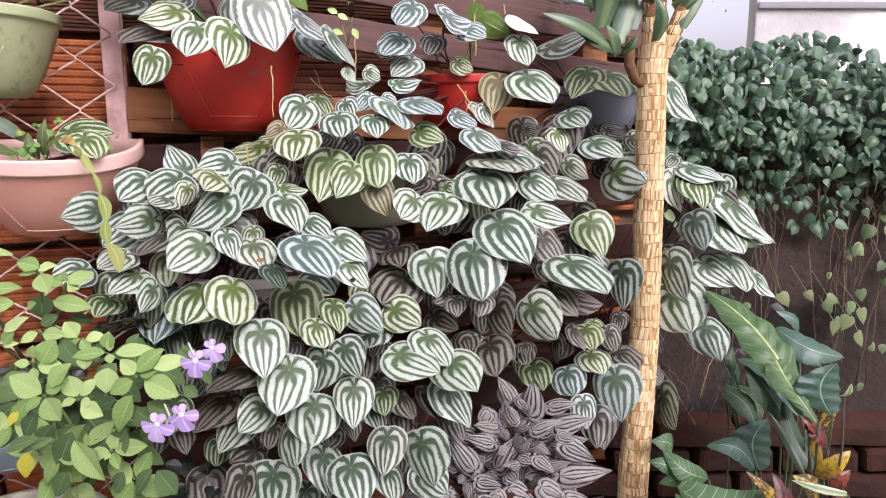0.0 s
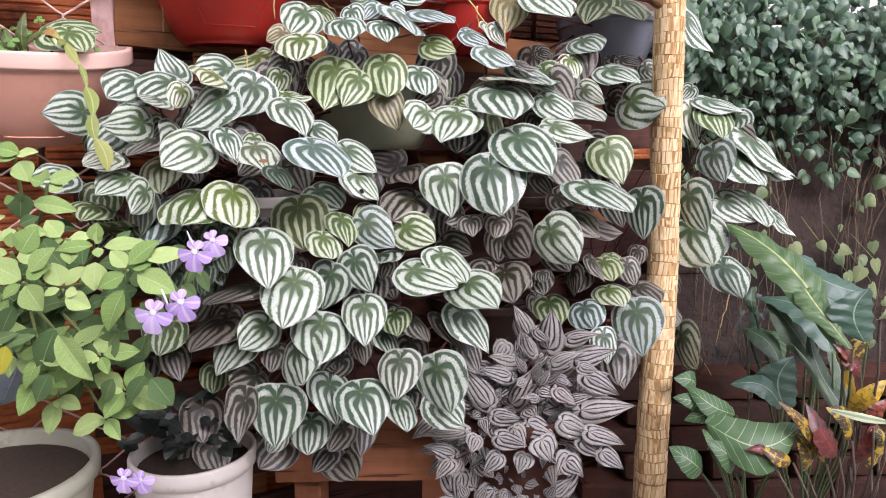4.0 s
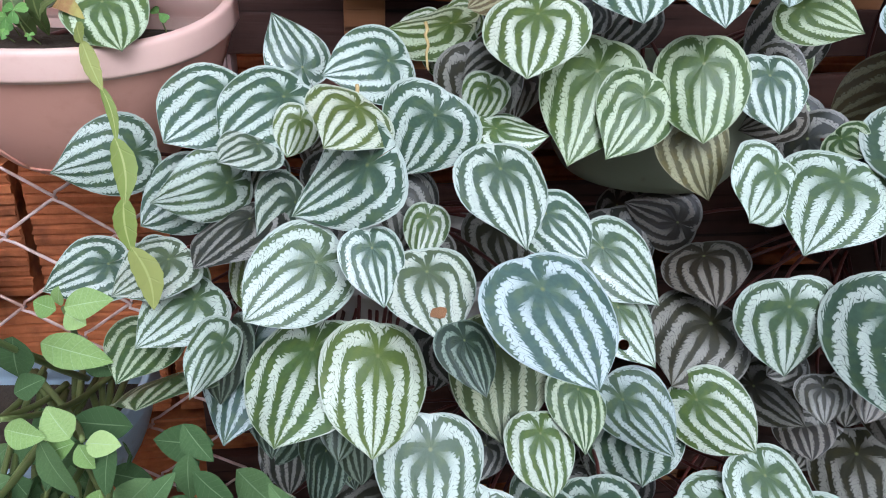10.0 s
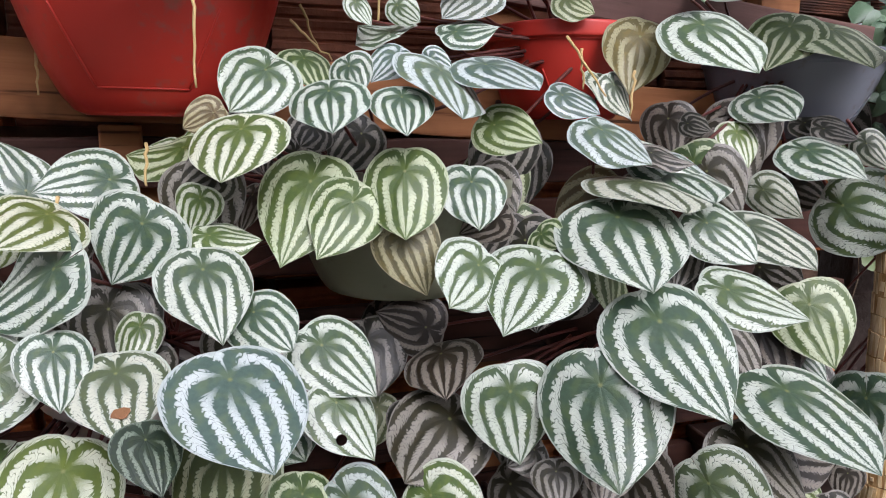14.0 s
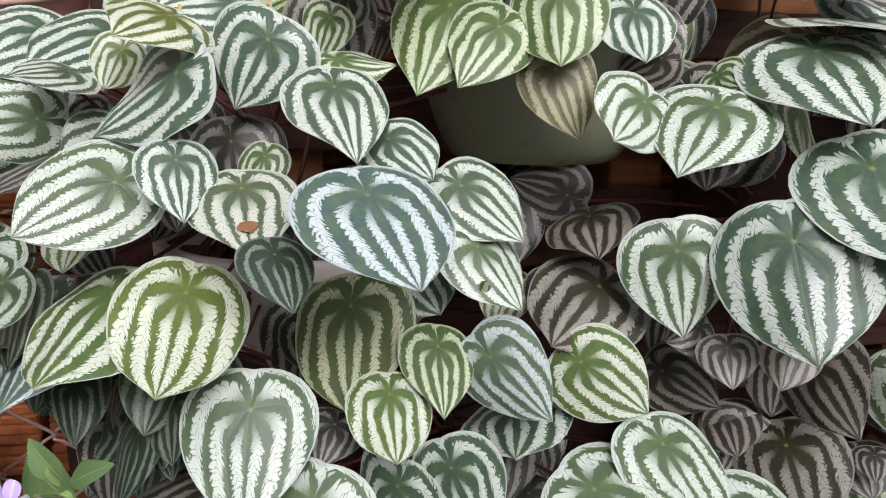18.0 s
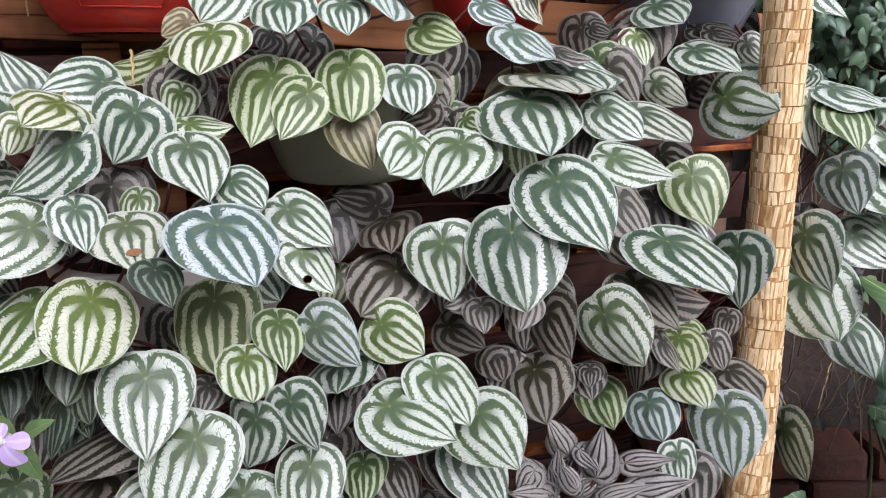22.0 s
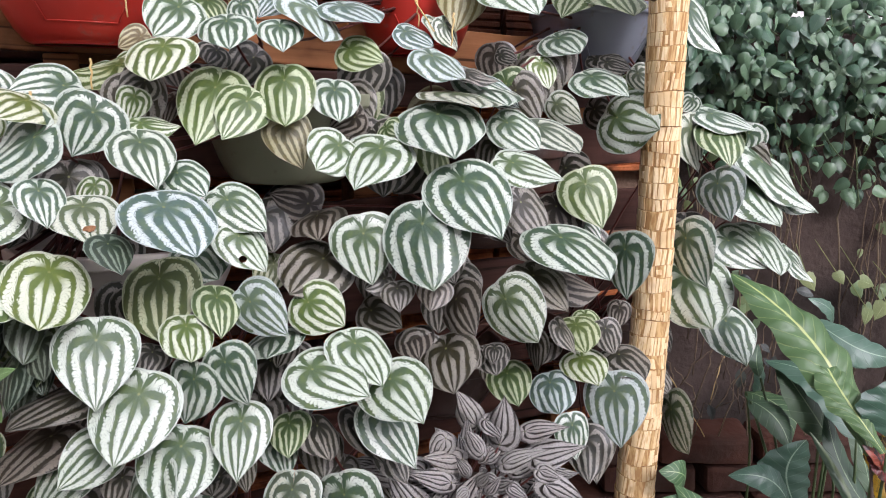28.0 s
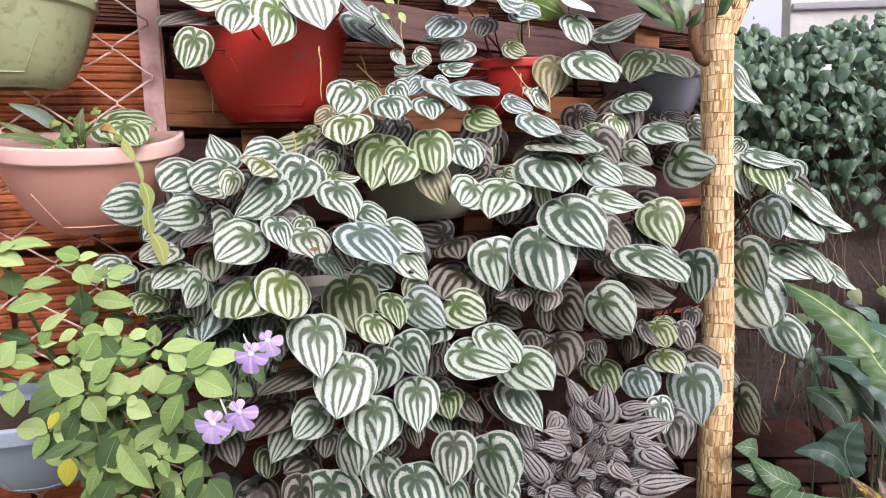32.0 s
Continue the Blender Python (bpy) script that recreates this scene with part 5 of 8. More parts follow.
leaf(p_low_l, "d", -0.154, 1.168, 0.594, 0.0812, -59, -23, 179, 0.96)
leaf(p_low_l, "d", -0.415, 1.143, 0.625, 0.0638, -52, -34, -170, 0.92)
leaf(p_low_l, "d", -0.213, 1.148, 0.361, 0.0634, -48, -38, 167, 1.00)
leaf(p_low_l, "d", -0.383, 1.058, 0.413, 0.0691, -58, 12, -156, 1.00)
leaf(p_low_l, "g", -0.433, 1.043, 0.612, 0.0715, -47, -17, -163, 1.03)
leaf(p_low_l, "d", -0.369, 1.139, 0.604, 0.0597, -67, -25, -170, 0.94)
p_low_r = plant("peperomia", "striped peperomia with smaller dark leaves in a low brown pot", (0.070, 1.480, 0.530))
leaf(p_low_r, "d", -0.015, 1.242, 0.700, 0.0767, -24, 53, -147, 0.95)
leaf(p_low_r, "d", 0.100, 1.241, 0.717, 0.0908, -47, 49, 160, 0.98)
leaf(p_low_r, "m", 0.165, 1.223, 0.723, 0.1000, -78, 46, 160, 1.00)
leaf(p_low_r, "d", 0.206, 1.252, 0.748, 0.1044, -30, 9, -151, 0.99)
leaf(p_low_r, "s", 0.343, 1.294, 0.559, 0.1136, -69, 14, 155, 1.01)
leaf(p_low_r, "d", 0.361, 1.342, 0.599, 0.0880, -15, 15, -160, 0.99)
leaf(p_low_r, "g", 0.290, 1.338, 0.647, 0.0783, -26, 8, -179, 1.00)
leaf(p_low_r, "y", 0.302, 1.335, 0.594, 0.0849, -19, 12, -172, 1.01)
leaf(p_low_r, "d", 0.258, 1.298, 0.657, 0.0625, -53, 6, -125, 1.00)
leaf(p_low_r, "s", 0.249, 1.311, 0.565, 0.0836, -31, 21, 175, 0.97)
leaf(p_low_r, "g", 0.188, 1.344, 0.566, 0.0873, -32, 18, -178, 0.95)
leaf(p_low_r, "d", 0.221, 1.293, 0.638, 0.0621, -82, 14, 118, 1.00)
leaf(p_low_r, "d", 0.087, 1.233, 0.649, 0.0998, -34, 22, 173, 1.00)
leaf(p_low_r, "d", -0.024, 1.148, 0.584, 0.0878, -43, -13, -118, 0.99)
leaf(p_low_r, "d", 0.243, 1.284, 0.737, 0.1106, -22, 27, -84, 1.01)
leaf(p_low_r, "d", 0.165, 1.362, 0.570, 0.0502, -75, 4, -171, 0.91)
leaf(p_low_r, "d", 0.017, 1.164, 0.543, 0.0733, -65, 7, -147, 0.91)
leaf(p_low_r, "d", 0.129, 1.249, 0.637, 0.0384, -39, 17, 171, 1.02)
leaf(p_low_r, "d", 0.154, 1.236, 0.648, 0.0315, -41, 8, 165, 1.23)
leaf(p_low_r, "d", 0.042, 1.258, 0.659, 0.0538, -39, 20, 179, 1.23)
leaf(p_low_r, "d", 0.151, 1.256, 0.635, 0.0486, -49, 17, 178, 1.23)
leaf(p_low_r, "d", 0.188, 1.298, 0.674, 0.0617, -71, 37, -178, 1.17)
leaf(p_low_r, "d", 0.058, 1.250, 0.651, 0.0625, -66, -20, 171, 1.23)
leaf(p_low_r, "d", -0.078, 1.169, 0.542, 0.0632, -68, 8, -176, 1.07)
leaf(p_low_r, "d", -0.079, 1.202, 0.445, 0.0649, -32, -1, -179, 1.04)
leaf(p_low_r, "d", -0.007, 1.227, 0.469, 0.0655, -45, 31, -170, 1.00)
leaf(p_low_r, "d", -0.051, 1.185, 0.501, 0.0574, -59, -16, 174, 1.05)
p_end = plant("peperomia", "striped peperomia at the end of the pallet behind the trunk", (0.380, 1.620, 0.570))
leaf(p_end, "m", 0.245, 1.270, 0.798, 0.1449, -20, 4, -152, 1.00)
leaf(p_end, "m", 0.359, 1.346, 0.765, 0.1029, -82, 13, 129, 1.05)
leaf(p_end, "m", 0.480, 1.420, 0.768, 0.1178, -80, 36, 125, 0.92)
leaf(p_end, "m", 0.495, 1.433, 0.698, 0.1442, -46, 29, 165, 0.97)
leaf(p_end, "m", 0.581, 1.462, 0.614, 0.1251, -39, 0, -174, 0.97)
leaf(p_end, "m", 0.580, 1.482, 0.752, 0.1040, -37, 34, -147, 0.98)
leaf(p_end, "m", 0.649, 1.513, 0.756, 0.1276, -34, -10, -168, 0.99)
leaf(p_end, "m", 0.471, 1.390, 0.483, 0.1095, -78, 53, 111, 0.92)
leaf(p_end, "m", 0.510, 1.515, 0.938, 0.1051, -80, 11, -148, 0.91)
leaf(p_end, "m", 0.634, 1.564, 0.930, 0.0721, -92, -9, 156, 1.08)
leaf(p_end, "m", 0.696, 1.555, 0.836, 0.1023, -40, 20, -134, 0.91)
leaf(p_end, "m", 0.709, 1.519, 0.718, 0.0866, -48, 11, -136, 0.91)
leaf(p_end, "d", 0.467, 1.475, 0.597, 0.0666, -60, 20, -157, 0.91)
leaf(p_end, "d", 0.462, 1.441, 0.520, 0.0494, -60, 31, -168, 0.91)
leaf(p_end, "d", 0.336, 1.339, 0.642, 0.0580, -73, 19, -177, 0.91)
leaf(p_end, "d", 0.325, 1.305, 0.480, 0.0990, -73, -6, -165, 0.91)
leaf(p_end, "m", 0.271, 1.246, 0.528, 0.0694, -70, 4, -168, 0.91)
leaf(p_end, "g", 0.310, 1.364, 0.654, 0.0546, -31, 7, 178, 0.91)
leaf(p_end, "d", 0.302, 1.279, 0.488, 0.0865, -66, 7, 167, 0.97)
leaf(p_end, "d", 0.367, 1.376, 0.663, 0.0473, -76, -4, 162, 0.94)
leaf(p_end, "d", 0.240, 1.322, 0.629, 0.0516, -67, -4, 167, 1.23)
leaf(p_end, "g", 0.581, 1.560, 0.936, 0.0815, -61, 52, 155, 0.96)
leaf(p_end, "d", 0.317, 1.398, 0.763, 0.0828, -78, 24, 167, 0.92)
leaf(p_end, "d", 0.629, 1.571, 0.902, 0.0812, -79, 60, 154, 0.95)
leaf(p_end, "d", 0.518, 1.518, 0.772, 0.0861, -75, 10, 159, 0.95)
p_pinkp = plant("peperomia", "striped peperomia seedling with two leaves in the pink pot", (-0.700, 1.180, 1.000))
leaf(p_pinkp, "g", -0.569, 1.103, 1.033, 0.0700, -41, 12, -139, 1.06)
leaf(p_pinkp, "g", -0.618, 1.156, 1.044, 0.0984, 1, 41, -92, 1.00)
p_capr = plant("rippled_peperomia", "grey rippled peperomia with pointed metallic leaves", (0.100, 1.250, 0.405))


def rippled_leaf(x, y, z, tx, ty, tz, wide):
    """One pointed, rippled blade from base to tip, with its dark stalk."""
    i = LEAF_NO[0]
    LEAF_NO[0] += 1
    rnd = random.Random(i)
    a, b = Vector((x, y, z)), Vector((tx, ty, tz))
    d = b - a
    size = d.length / 0.98
    a += d * 0.12
    y_axis = d.normalized()
    x_axis = y_axis.cross(Vector((rnd.uniform(-0.3, 0.3), -0.8, 0.55 + rnd.uniform(-0.2, 0.2)))).normalized()
    z_axis = x_axis.cross(y_axis)
    m = Matrix(((x_axis.x, y_axis.x, z_axis.x, a.x), (x_axis.y, y_axis.y, z_axis.y, a.y), (x_axis.z, y_axis.z, z_axis.z, a.z), (0, 0, 0, 1)))
    inv = p_capr.matrix_basis.inverted()
    child("leaf", blade_mesh("c", i % 5), p_capr, inv @ m @ Matrix.Diagonal((size * wide * 1.0, size, size, 1)))
    foot = p_capr.matrix_basis.translation + Vector((rnd.uniform(-0.03, 0.03), 0, 0))
    vs, fs, uv = tube([inv @ p for p in bend(foot, a - z_axis * 0.003, -0.02, 6)], 0.0016, 5)
    child("stalk", mesh_of("stalk", vs, fs, STALK, uv), p_capr)


rippled_leaf(0.163, 1.216, 0.505, 0.162, 1.192, 0.591, 0.84)
rippled_leaf(0.118, 1.201, 0.500, 0.058, 1.177, 0.518, 0.80)
rippled_leaf(0.191, 1.219, 0.531, 0.248, 1.195, 0.556, 0.68)
rippled_leaf(0.200, 1.209, 0.495, 0.271, 1.185, 0.528, 0.77)
rippled_leaf(0.161, 1.202, 0.489, 0.208, 1.178, 0.530, 0.62)
rippled_leaf(0.136, 1.230, 0.528, 0.103, 1.206, 0.595, 0.70)
rippled_leaf(0.140, 1.192, 0.508, 0.116, 1.168, 0.559, 0.62)
rippled_leaf(0.102, 1.183, 0.474, 0.047, 1.159, 0.503, 0.71)
rippled_leaf(0.094, 1.182, 0.418, 0.118, 1.158, 0.492, 0.77)
rippled_leaf(0.064, 1.174, 0.419, 0.017, 1.150, 0.495, 0.70)
rippled_leaf(0.117, 1.166, 0.426, 0.131, 1.142, 0.423, 1.70)
rippled_leaf(0.129, 1.175, 0.477, 0.140, 1.151, 0.504, 0.77)
rippled_leaf(0.121, 1.188, 0.481, 0.107, 1.164, 0.514, 0.61)
rippled_leaf(0.141, 1.172, 0.463, 0.153, 1.148, 0.492, 0.80)
rippled_leaf(0.138, 1.172, 0.455, 0.159, 1.148, 0.460, 1.19)
rippled_leaf(0.153, 1.183, 0.468, 0.173, 1.159, 0.492, 0.83)
rippled_leaf(0.118, 1.165, 0.477, 0.100, 1.141, 0.477, 0.86)
rippled_leaf(0.164, 1.161, 0.465, 0.202, 1.137, 0.446, 0.88)
rippled_leaf(0.211, 1.172, 0.485, 0.281, 1.148, 0.458, 0.74)
rippled_leaf(0.202, 1.170, 0.418, 0.305, 1.146, 0.440, 0.65)
rippled_leaf(0.172, 1.153, 0.410, 0.224, 1.129, 0.395, 1.03)
rippled_leaf(0.055, 1.144, 0.423, 0.106, 1.120, 0.427, 0.77)
rippled_leaf(0.113, 1.153, 0.408, 0.166, 1.129, 0.397, 0.98)
rippled_leaf(0.136, 1.121, 0.394, 0.156, 1.097, 0.365, 1.70)
rippled_leaf(0.044, 1.150, 0.416, 0.045, 1.126, 0.406, 1.21)
rippled_leaf(0.060, 1.126, 0.395, 0.113, 1.102, 0.389, 0.88)
rippled_leaf(0.033, 1.120, 0.399, 0.021, 1.096, 0.379, 1.34)
rippled_leaf(0.203, 1.141, 0.381, 0.254, 1.117, 0.360, 0.76)
rippled_leaf(0.212, 1.134, 0.399, 0.278, 1.110, 0.395, 0.73)
rippled_leaf(0.021, 1.134, 0.401, -0.056, 1.110, 0.406, 0.43)
rippled_leaf(0.004, 1.140, 0.353, -0.053, 1.116, 0.385, 0.66)
rippled_leaf(0.056, 1.149, 0.402, 0.084, 1.125, 0.381, 0.88)
rippled_leaf(0.092, 1.133, 0.410, 0.109, 1.109, 0.380, 1.09)
rippled_leaf(0.186, 1.177, 0.430, 0.224, 1.153, 0.455, 0.64)
rippled_leaf(0.073, 1.121, 0.366, 0.045, 1.097, 0.348, 1.16)
rippled_leaf(0.114, 1.124, 0.365, 0.098, 1.100, 0.340, 1.32)
rippled_leaf(0.175, 1.111, 0.360, 0.201, 1.087, 0.345, 1.46)
rippled_leaf(-0.007, 1.127, 0.355, -0.038, 1.103, 0.337, 1.11)
rippled_leaf(0.237, 1.129, 0.367, 0.277, 1.105, 0.346, 0.96)
rippled_leaf(0.091, 1.211, 0.531, 0.065, 1.187, 0.504, 1.16)
rippled_leaf(0.139, 1.221, 0.553, 0.164, 1.197, 0.534, 0.99)
rippled_leaf(0.209, 1.183, 0.496, 0.240, 1.159, 0.496, 0.97)
rippled_leaf(0.189, 1.116, 0.366, 0.163, 1.092, 0.343, 1.33)
rippled_leaf(0.141, 1.159, 0.447, 0.114, 1.135, 0.462, 0.67)
rippled_leaf(0.169, 1.170, 0.480, 0.188, 1.146, 0.478, 0.96)
# small dark blades in the depth of the tuft
RIP = random.Random(31)
for i in range(60):
    x, z = RIP.uniform(-0.03, 0.25), RIP.uniform(0.335, 0.50)
    a = math.atan2(z - 0.47, x - 0.13) + RIP.gauss(0, 0.5)
    l = RIP.uniform(0.035, 0.062)
    y = 1.185 + 0.30 * (z - 0.40) + RIP.uniform(0.0, 0.03)
    rippled_leaf(x, y, z, x + l * math.cos(a), y - 0.018, z + l * math.sin(a), RIP.uniform(0.6, 0.85))
# dark leaves added low in the trough by the cape primrose, as painted shade
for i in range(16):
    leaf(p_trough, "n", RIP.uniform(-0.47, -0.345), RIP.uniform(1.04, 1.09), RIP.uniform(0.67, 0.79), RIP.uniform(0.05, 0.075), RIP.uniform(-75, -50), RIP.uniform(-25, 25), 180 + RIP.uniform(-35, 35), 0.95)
p_lime = plant("philodendron", "lime-green heart-leaf plant in the sage pot", (-0.800, 1.160, 1.230))
leaf(p_lime, "l", -0.557, 1.190, 1.309, 0.1059, -41, 6, -134, 1.03)
leaf(p_lime, "l", -0.508, 1.212, 1.360, 0.1359, -50, 29, -87, 1.02)
leaf(p_lime, "l", -0.546, 1.123, 1.323, 0.0464, -122, 69, 170, 1.00)


# ---------------------------------------------------------------- dracaena
def bark_trunk(points, r0, r1, seed=1):
    """Leaf-scarred stem: rings of short upright plates, each a little proud of the core."""
    rnd = random.Random(seed)
    pts = [Vector(p) for p in points]
    total = sum((pts[i + 1] - pts[i]).length for i in range(len(pts) - 1))

    def at(s):
        s *= total
        for i in range(len(pts) - 1):
            l = (pts[i + 1] - pts[i]).length
            if s <= l or i == len(pts) - 2:
                return pts[i].lerp(pts[i + 1], s / l)
            s -= l
    vs, fs, uv = [], [], []

    def edge():
        """A ring's border: where it lies at each angle."""
        t1, t2, p1, p2 = rnd.uniform(0, 0.003), rnd.uniform(0, 0.0016), rnd.uniform(0, 6), rnd.uniform(0, 6)
        return lambda a: (t1 * math.cos(a - p1) + t2 * math.cos(3 * a - p2)) / total

    def slab(a0, a1, s0, s1, low, high, skew, out, pale):
        """A curved plate between two borders, its upper end a little proud."""
        nseg = max(2, int((a1 - a0) / 0.22))
        base = len(vs)
        for f, extra in ((0.0, 0.0), (0.5, 0.0004), (1.0, 0.0009)):
            for q in list(range(nseg + 1)) + [nseg, 0]:
                a = a0 + (a1 - a0) * q / nseg + skew * f
                lo, hi = s0 + low(a), s1 + high(a)
                p = at(min(1.0, max(0.0, lo + (hi - lo) * f)))
                deep = len(vs) - base - (nseg + 3) * round(f * 2) > nseg
                rad = out - 0.0026 if deep else out + extra
                vs.append(p + Vector((math.cos(a) * rad, math.sin(a) * rad, 0)))
                uv.append((pale, f))
        m = nseg + 3
        for j in range(2):
            for q in range(m):
                u, v = base + j * m + q, base + j * m + (q + 1) % m
                fs.append((u, v, v + m, u + m))
        fs.append(tuple(base + q for q in range(m))[::-1])
        fs.append(tuple(base + 2 * m + q for q in range(m)))

    s = 0.0
    low = edge()
    while s < 0.985:
        step = rnd.uniform(0.016, 0.031) / total
        gap = rnd.uniform(0.0003, 0.0010) / total
        high = edge()
        r = (r0 + (r1 - r0) * s) * rnd.uniform(0.992, 1.008)
        off = rnd.uniform(0, 6)
        cut = sorted(rnd.uniform(0, 6.2832) for _ in range(3))
        for k in range(3):
            a0, a1 = cut[k], cut[(k + 1) % 3] + (6.2832 if k == 2 else 0)
            if a1 - a0 > 0.1:
                slab(off + a0, off + a1 - 0.03, s, s + step - gap, low, high, 0.0, r, 0.0)
        a = off
        lean = rnd.uniform(-0.10, 0.10)
        while a < off + 6.1:
            w = rnd.uniform(0.09, 0.30)
            trim = step * rnd.uniform(0.0, 0.06)
            if rnd.random() < 0.10:
                trim = step * rnd.uniform(0.2, 0.45)
            if rnd.random() < 0.90:
                slab(a, min(a + w, off + 6.2), s + trim * rnd.random(), s + step - gap - trim, low, high, lean + rnd.uniform(-0.06, 0.06), r + rnd.uniform(0.0004, 0.0011), 1.0)
            a += w + rnd.choice((0.02, 0.035, 0.05, 0.09, 0.16))
        low = high
        s += step
    return vs, fs, uv


def leaf_frame(base, tip, face):
    y = Vector(tip) - Vector(base)
    length = y.length
    y.normalize()
    x = y.cross(Vector(face)).normalized()
    z = x.cross(y)
    return Matrix(((x.x, y.x, z.x, base[0]), (x.y, y.y, z.y, base[1]), (x.z, y.z, z.z, base[2]), (0, 0, 0, 1))), length


def strap_mesh(mat, length, width, arch, shape, seed, wavy=0.0, fold=0.12, nl=18, nw=6, quilt=0.0):
    """A long blade along +y, face +z, that arches and narrows to a point."""
    rnd = random.Random(seed)
    ph = rnd.uniform(0, 6)
    bow = rnd.uniform(-0.5, 0.5) * width
    vs, fs, uv = [], [], []
    for i in range(nl + 1):
        t = i / nl
        if shape == "strap":
            w = (0.5 + 0.5 * min(1.0, t / 0.45) ** 0.8) * max(0.0, 1 - t ** 3.4) ** 0.9
        elif shape == "oval":
            w = max(0.0, math.sin(math.pi * t ** 0.8)) ** 0.75 if t > 0.02 else 0.06
        else:
            w = (0.16 + 0.84 * min(1.0, (t / 0.42) ** 1.2)) * max(0.0, 1 - t ** 4.0) ** 0.8
        for j in range(nw + 1):
            a = -1 + 2 * j / nw
            x = a * w * width / 2 + bow * math.sin(math.pi * t)
            z = arch * 4 * t * (1 - t) - fold * width * (a * a) * w + wavy * width * w * abs(a) * math.sin(t * 30 + ph + (1.2 if a > 0 else 0))
            if quilt:
                z += quilt * width * w * math.sin(math.pi * abs(a)) * abs(math.sin((t - 0.10 * abs(a)) * 34 + (0.7 if a > 0 else 0)))
            vs.append((x, t * length, z))
            uv.append((0.5 + a / 2, t))
    for i in range(nl):
        for j in range(nw):
            k = i * (nw + 1) + j
            fs.append((k, k + 1, k + nw + 2, k + nw + 1))
    return mesh_of("blade", vs, fs, mat, uv)


STRAP_NO = [0]


def strap(owner, mat, base, tip, width, arch):
    STRAP_NO[0] += 1
    shape = {"DRAC": "strap"}.get("DRAC" if mat in (DRAC, STRIPE_WG) else "", "long" if mat == BIGLEAF else "oval")
    m, length = leaf_frame(base, tip, (0.1, -0.8, 0.6) if mat != DRAC else (0.0, -0.95, 0.3))
    wavy = {BIGLEAF: 0.06, BLUELEAF: 0.05, CROTON_Y: 0.05, CROTON_R: 0.06}.get(mat, 0.03)
    me = strap_mesh(mat, length, width, arch, shape, STRAP_NO[0], wavy, 0.1 if mat != DRAC else 0.07, 72 if mat == BIGLEAF else 18, 12 if mat == BIGLEAF else 6, 0.09 if mat == BIGLEAF else 0.0)
    child("leaf", me, owner, owner.matrix_basis.inverted() @ m)
    if mat != DRAC and base[2] > 0.06:
        foot = owner.matrix_basis.translation
        pts = bend(foot, base, 0.0, 6)
        pts = [p + Vector((0, 0.02 * math.sin(k), 0)) for k, p in enumerate(pts)]
        vs, fs, uv = tube([owner.matrix_basis.inverted() @ p for p in pts], [0.0032 - 0.0002 * k for k in range(7)], 6)
        child("stalk", mesh_of("stalk", vs, fs, WOODY if owner.name.startswith("croton") else STALK_D, uv), owner)


TRUNK_PATH = [(0.387, 1.295, 0.0), (0.391, 1.31, 0.25), (0.401, 1.335, 0.37), (0.415, 1.37, 0.493), (0.43, 1.41, 0.616), (0.434, 1.43, 0.746), (0.432, 1.44, 0.96), (0.428, 1.44, 1.134), (0.426, 1.437, 1.215)]
p_drac = plant("dracaena", "dracaena with a tan leaf-scarred trunk and strap leaves on top", (0.387, 1.295, 0.0))


def dracaena_trunk():
    o = Vector((0.387, 1.295, 0.0))
    pts = [Vector(p) - o for p in TRUNK_PATH]
    run = [0.0]
    for p, q in zip(pts, pts[1:]):
        run.append(run[-1] + (q - p).length)
    vs, fs, uv = tube(pts, [0.945 * (0.0305 - 0.0020 * r / run[-1]) for r in run], 20)
    core = child("trunk", mesh_of("trunk", vs, fs, TRUNK_IN, uv), p_drac)
    vs, fs, uv = bark_trunk(pts, 0.0305, 0.0285)
    child("bark", mesh_of("bark", vs, fs, BARK, uv, False), core, None, "tan bark plates between old leaf scars", "stuff")
    # two short heads
    for a, b, r in (((0, 0, 1.17), (-0.004, 0.0, 1.31), 0.0245), ((0.016, 0, 1.19), (0.062, 0.0, 1.30), 0.0165)):
        s = Vector((0.041, 0.143, 0))
        a, b = Vector(a) + s, Vector(b) + s
        vs, fs, uv = bark_trunk([a, b], r, r * 0.85, 7)
        vs2, fs2, _ = tube([a, b], r * 0.97, 14)
        h = child("head", mesh_of("head", vs2, fs2, TRUNK_IN), p_drac)
        child("bark", mesh_of("bark", vs, fs, BARK, uv, False), h, None, "", "stuff")
    vs, fs, uv = tube([Vector(p) - o for p in ((0.415, 1.435, 1.135), (0.388, 1.42, 1.145), (0.372, 1.41, 1.175), (0.370, 1.405, 1.23))], [0.010, 0.010, 0.011, 0.008], 10)
    child("side_stub", mesh_of("side_stub", vs, fs, TRUNK_IN, uv), p_drac)


dracaena_trunk()
strap(p_drac, DRAC, (0.297, 1.420, 1.282), (0.133, 1.340, 1.381), 0.036, 0.03)
strap(p_drac, DRAC, (0.311, 1.400, 1.245), (0.283, 1.380, 1.468), 0.062, 0.00)
strap(p_drac, DRAC, (0.326, 1.390, 1.205), (0.184, 1.330, 1.261), 0.030, 0.02)
strap(p_drac, DRAC, (0.349, 1.390, 1.198), (0.232, 1.360, 1.261), 0.030, 0.01)
strap(p_drac, DRAC, (0.423, 1.420, 1.300), (0.308, 1.360, 1.346), 0.034, 0.02)
strap(p_drac, DRAC, (0.421, 1.430, 1.326), (0.324, 1.400, 1.405), 0.036, 0.01)
strap(p_drac, DRAC, (0.430, 1.430, 1.313), (0.390, 1.400, 1.512), 0.070, 0.00)
strap(p_drac, DRAC, (0.437, 1.420, 1.303), (0.487, 1.380, 1.441), 0.036, 0.01)
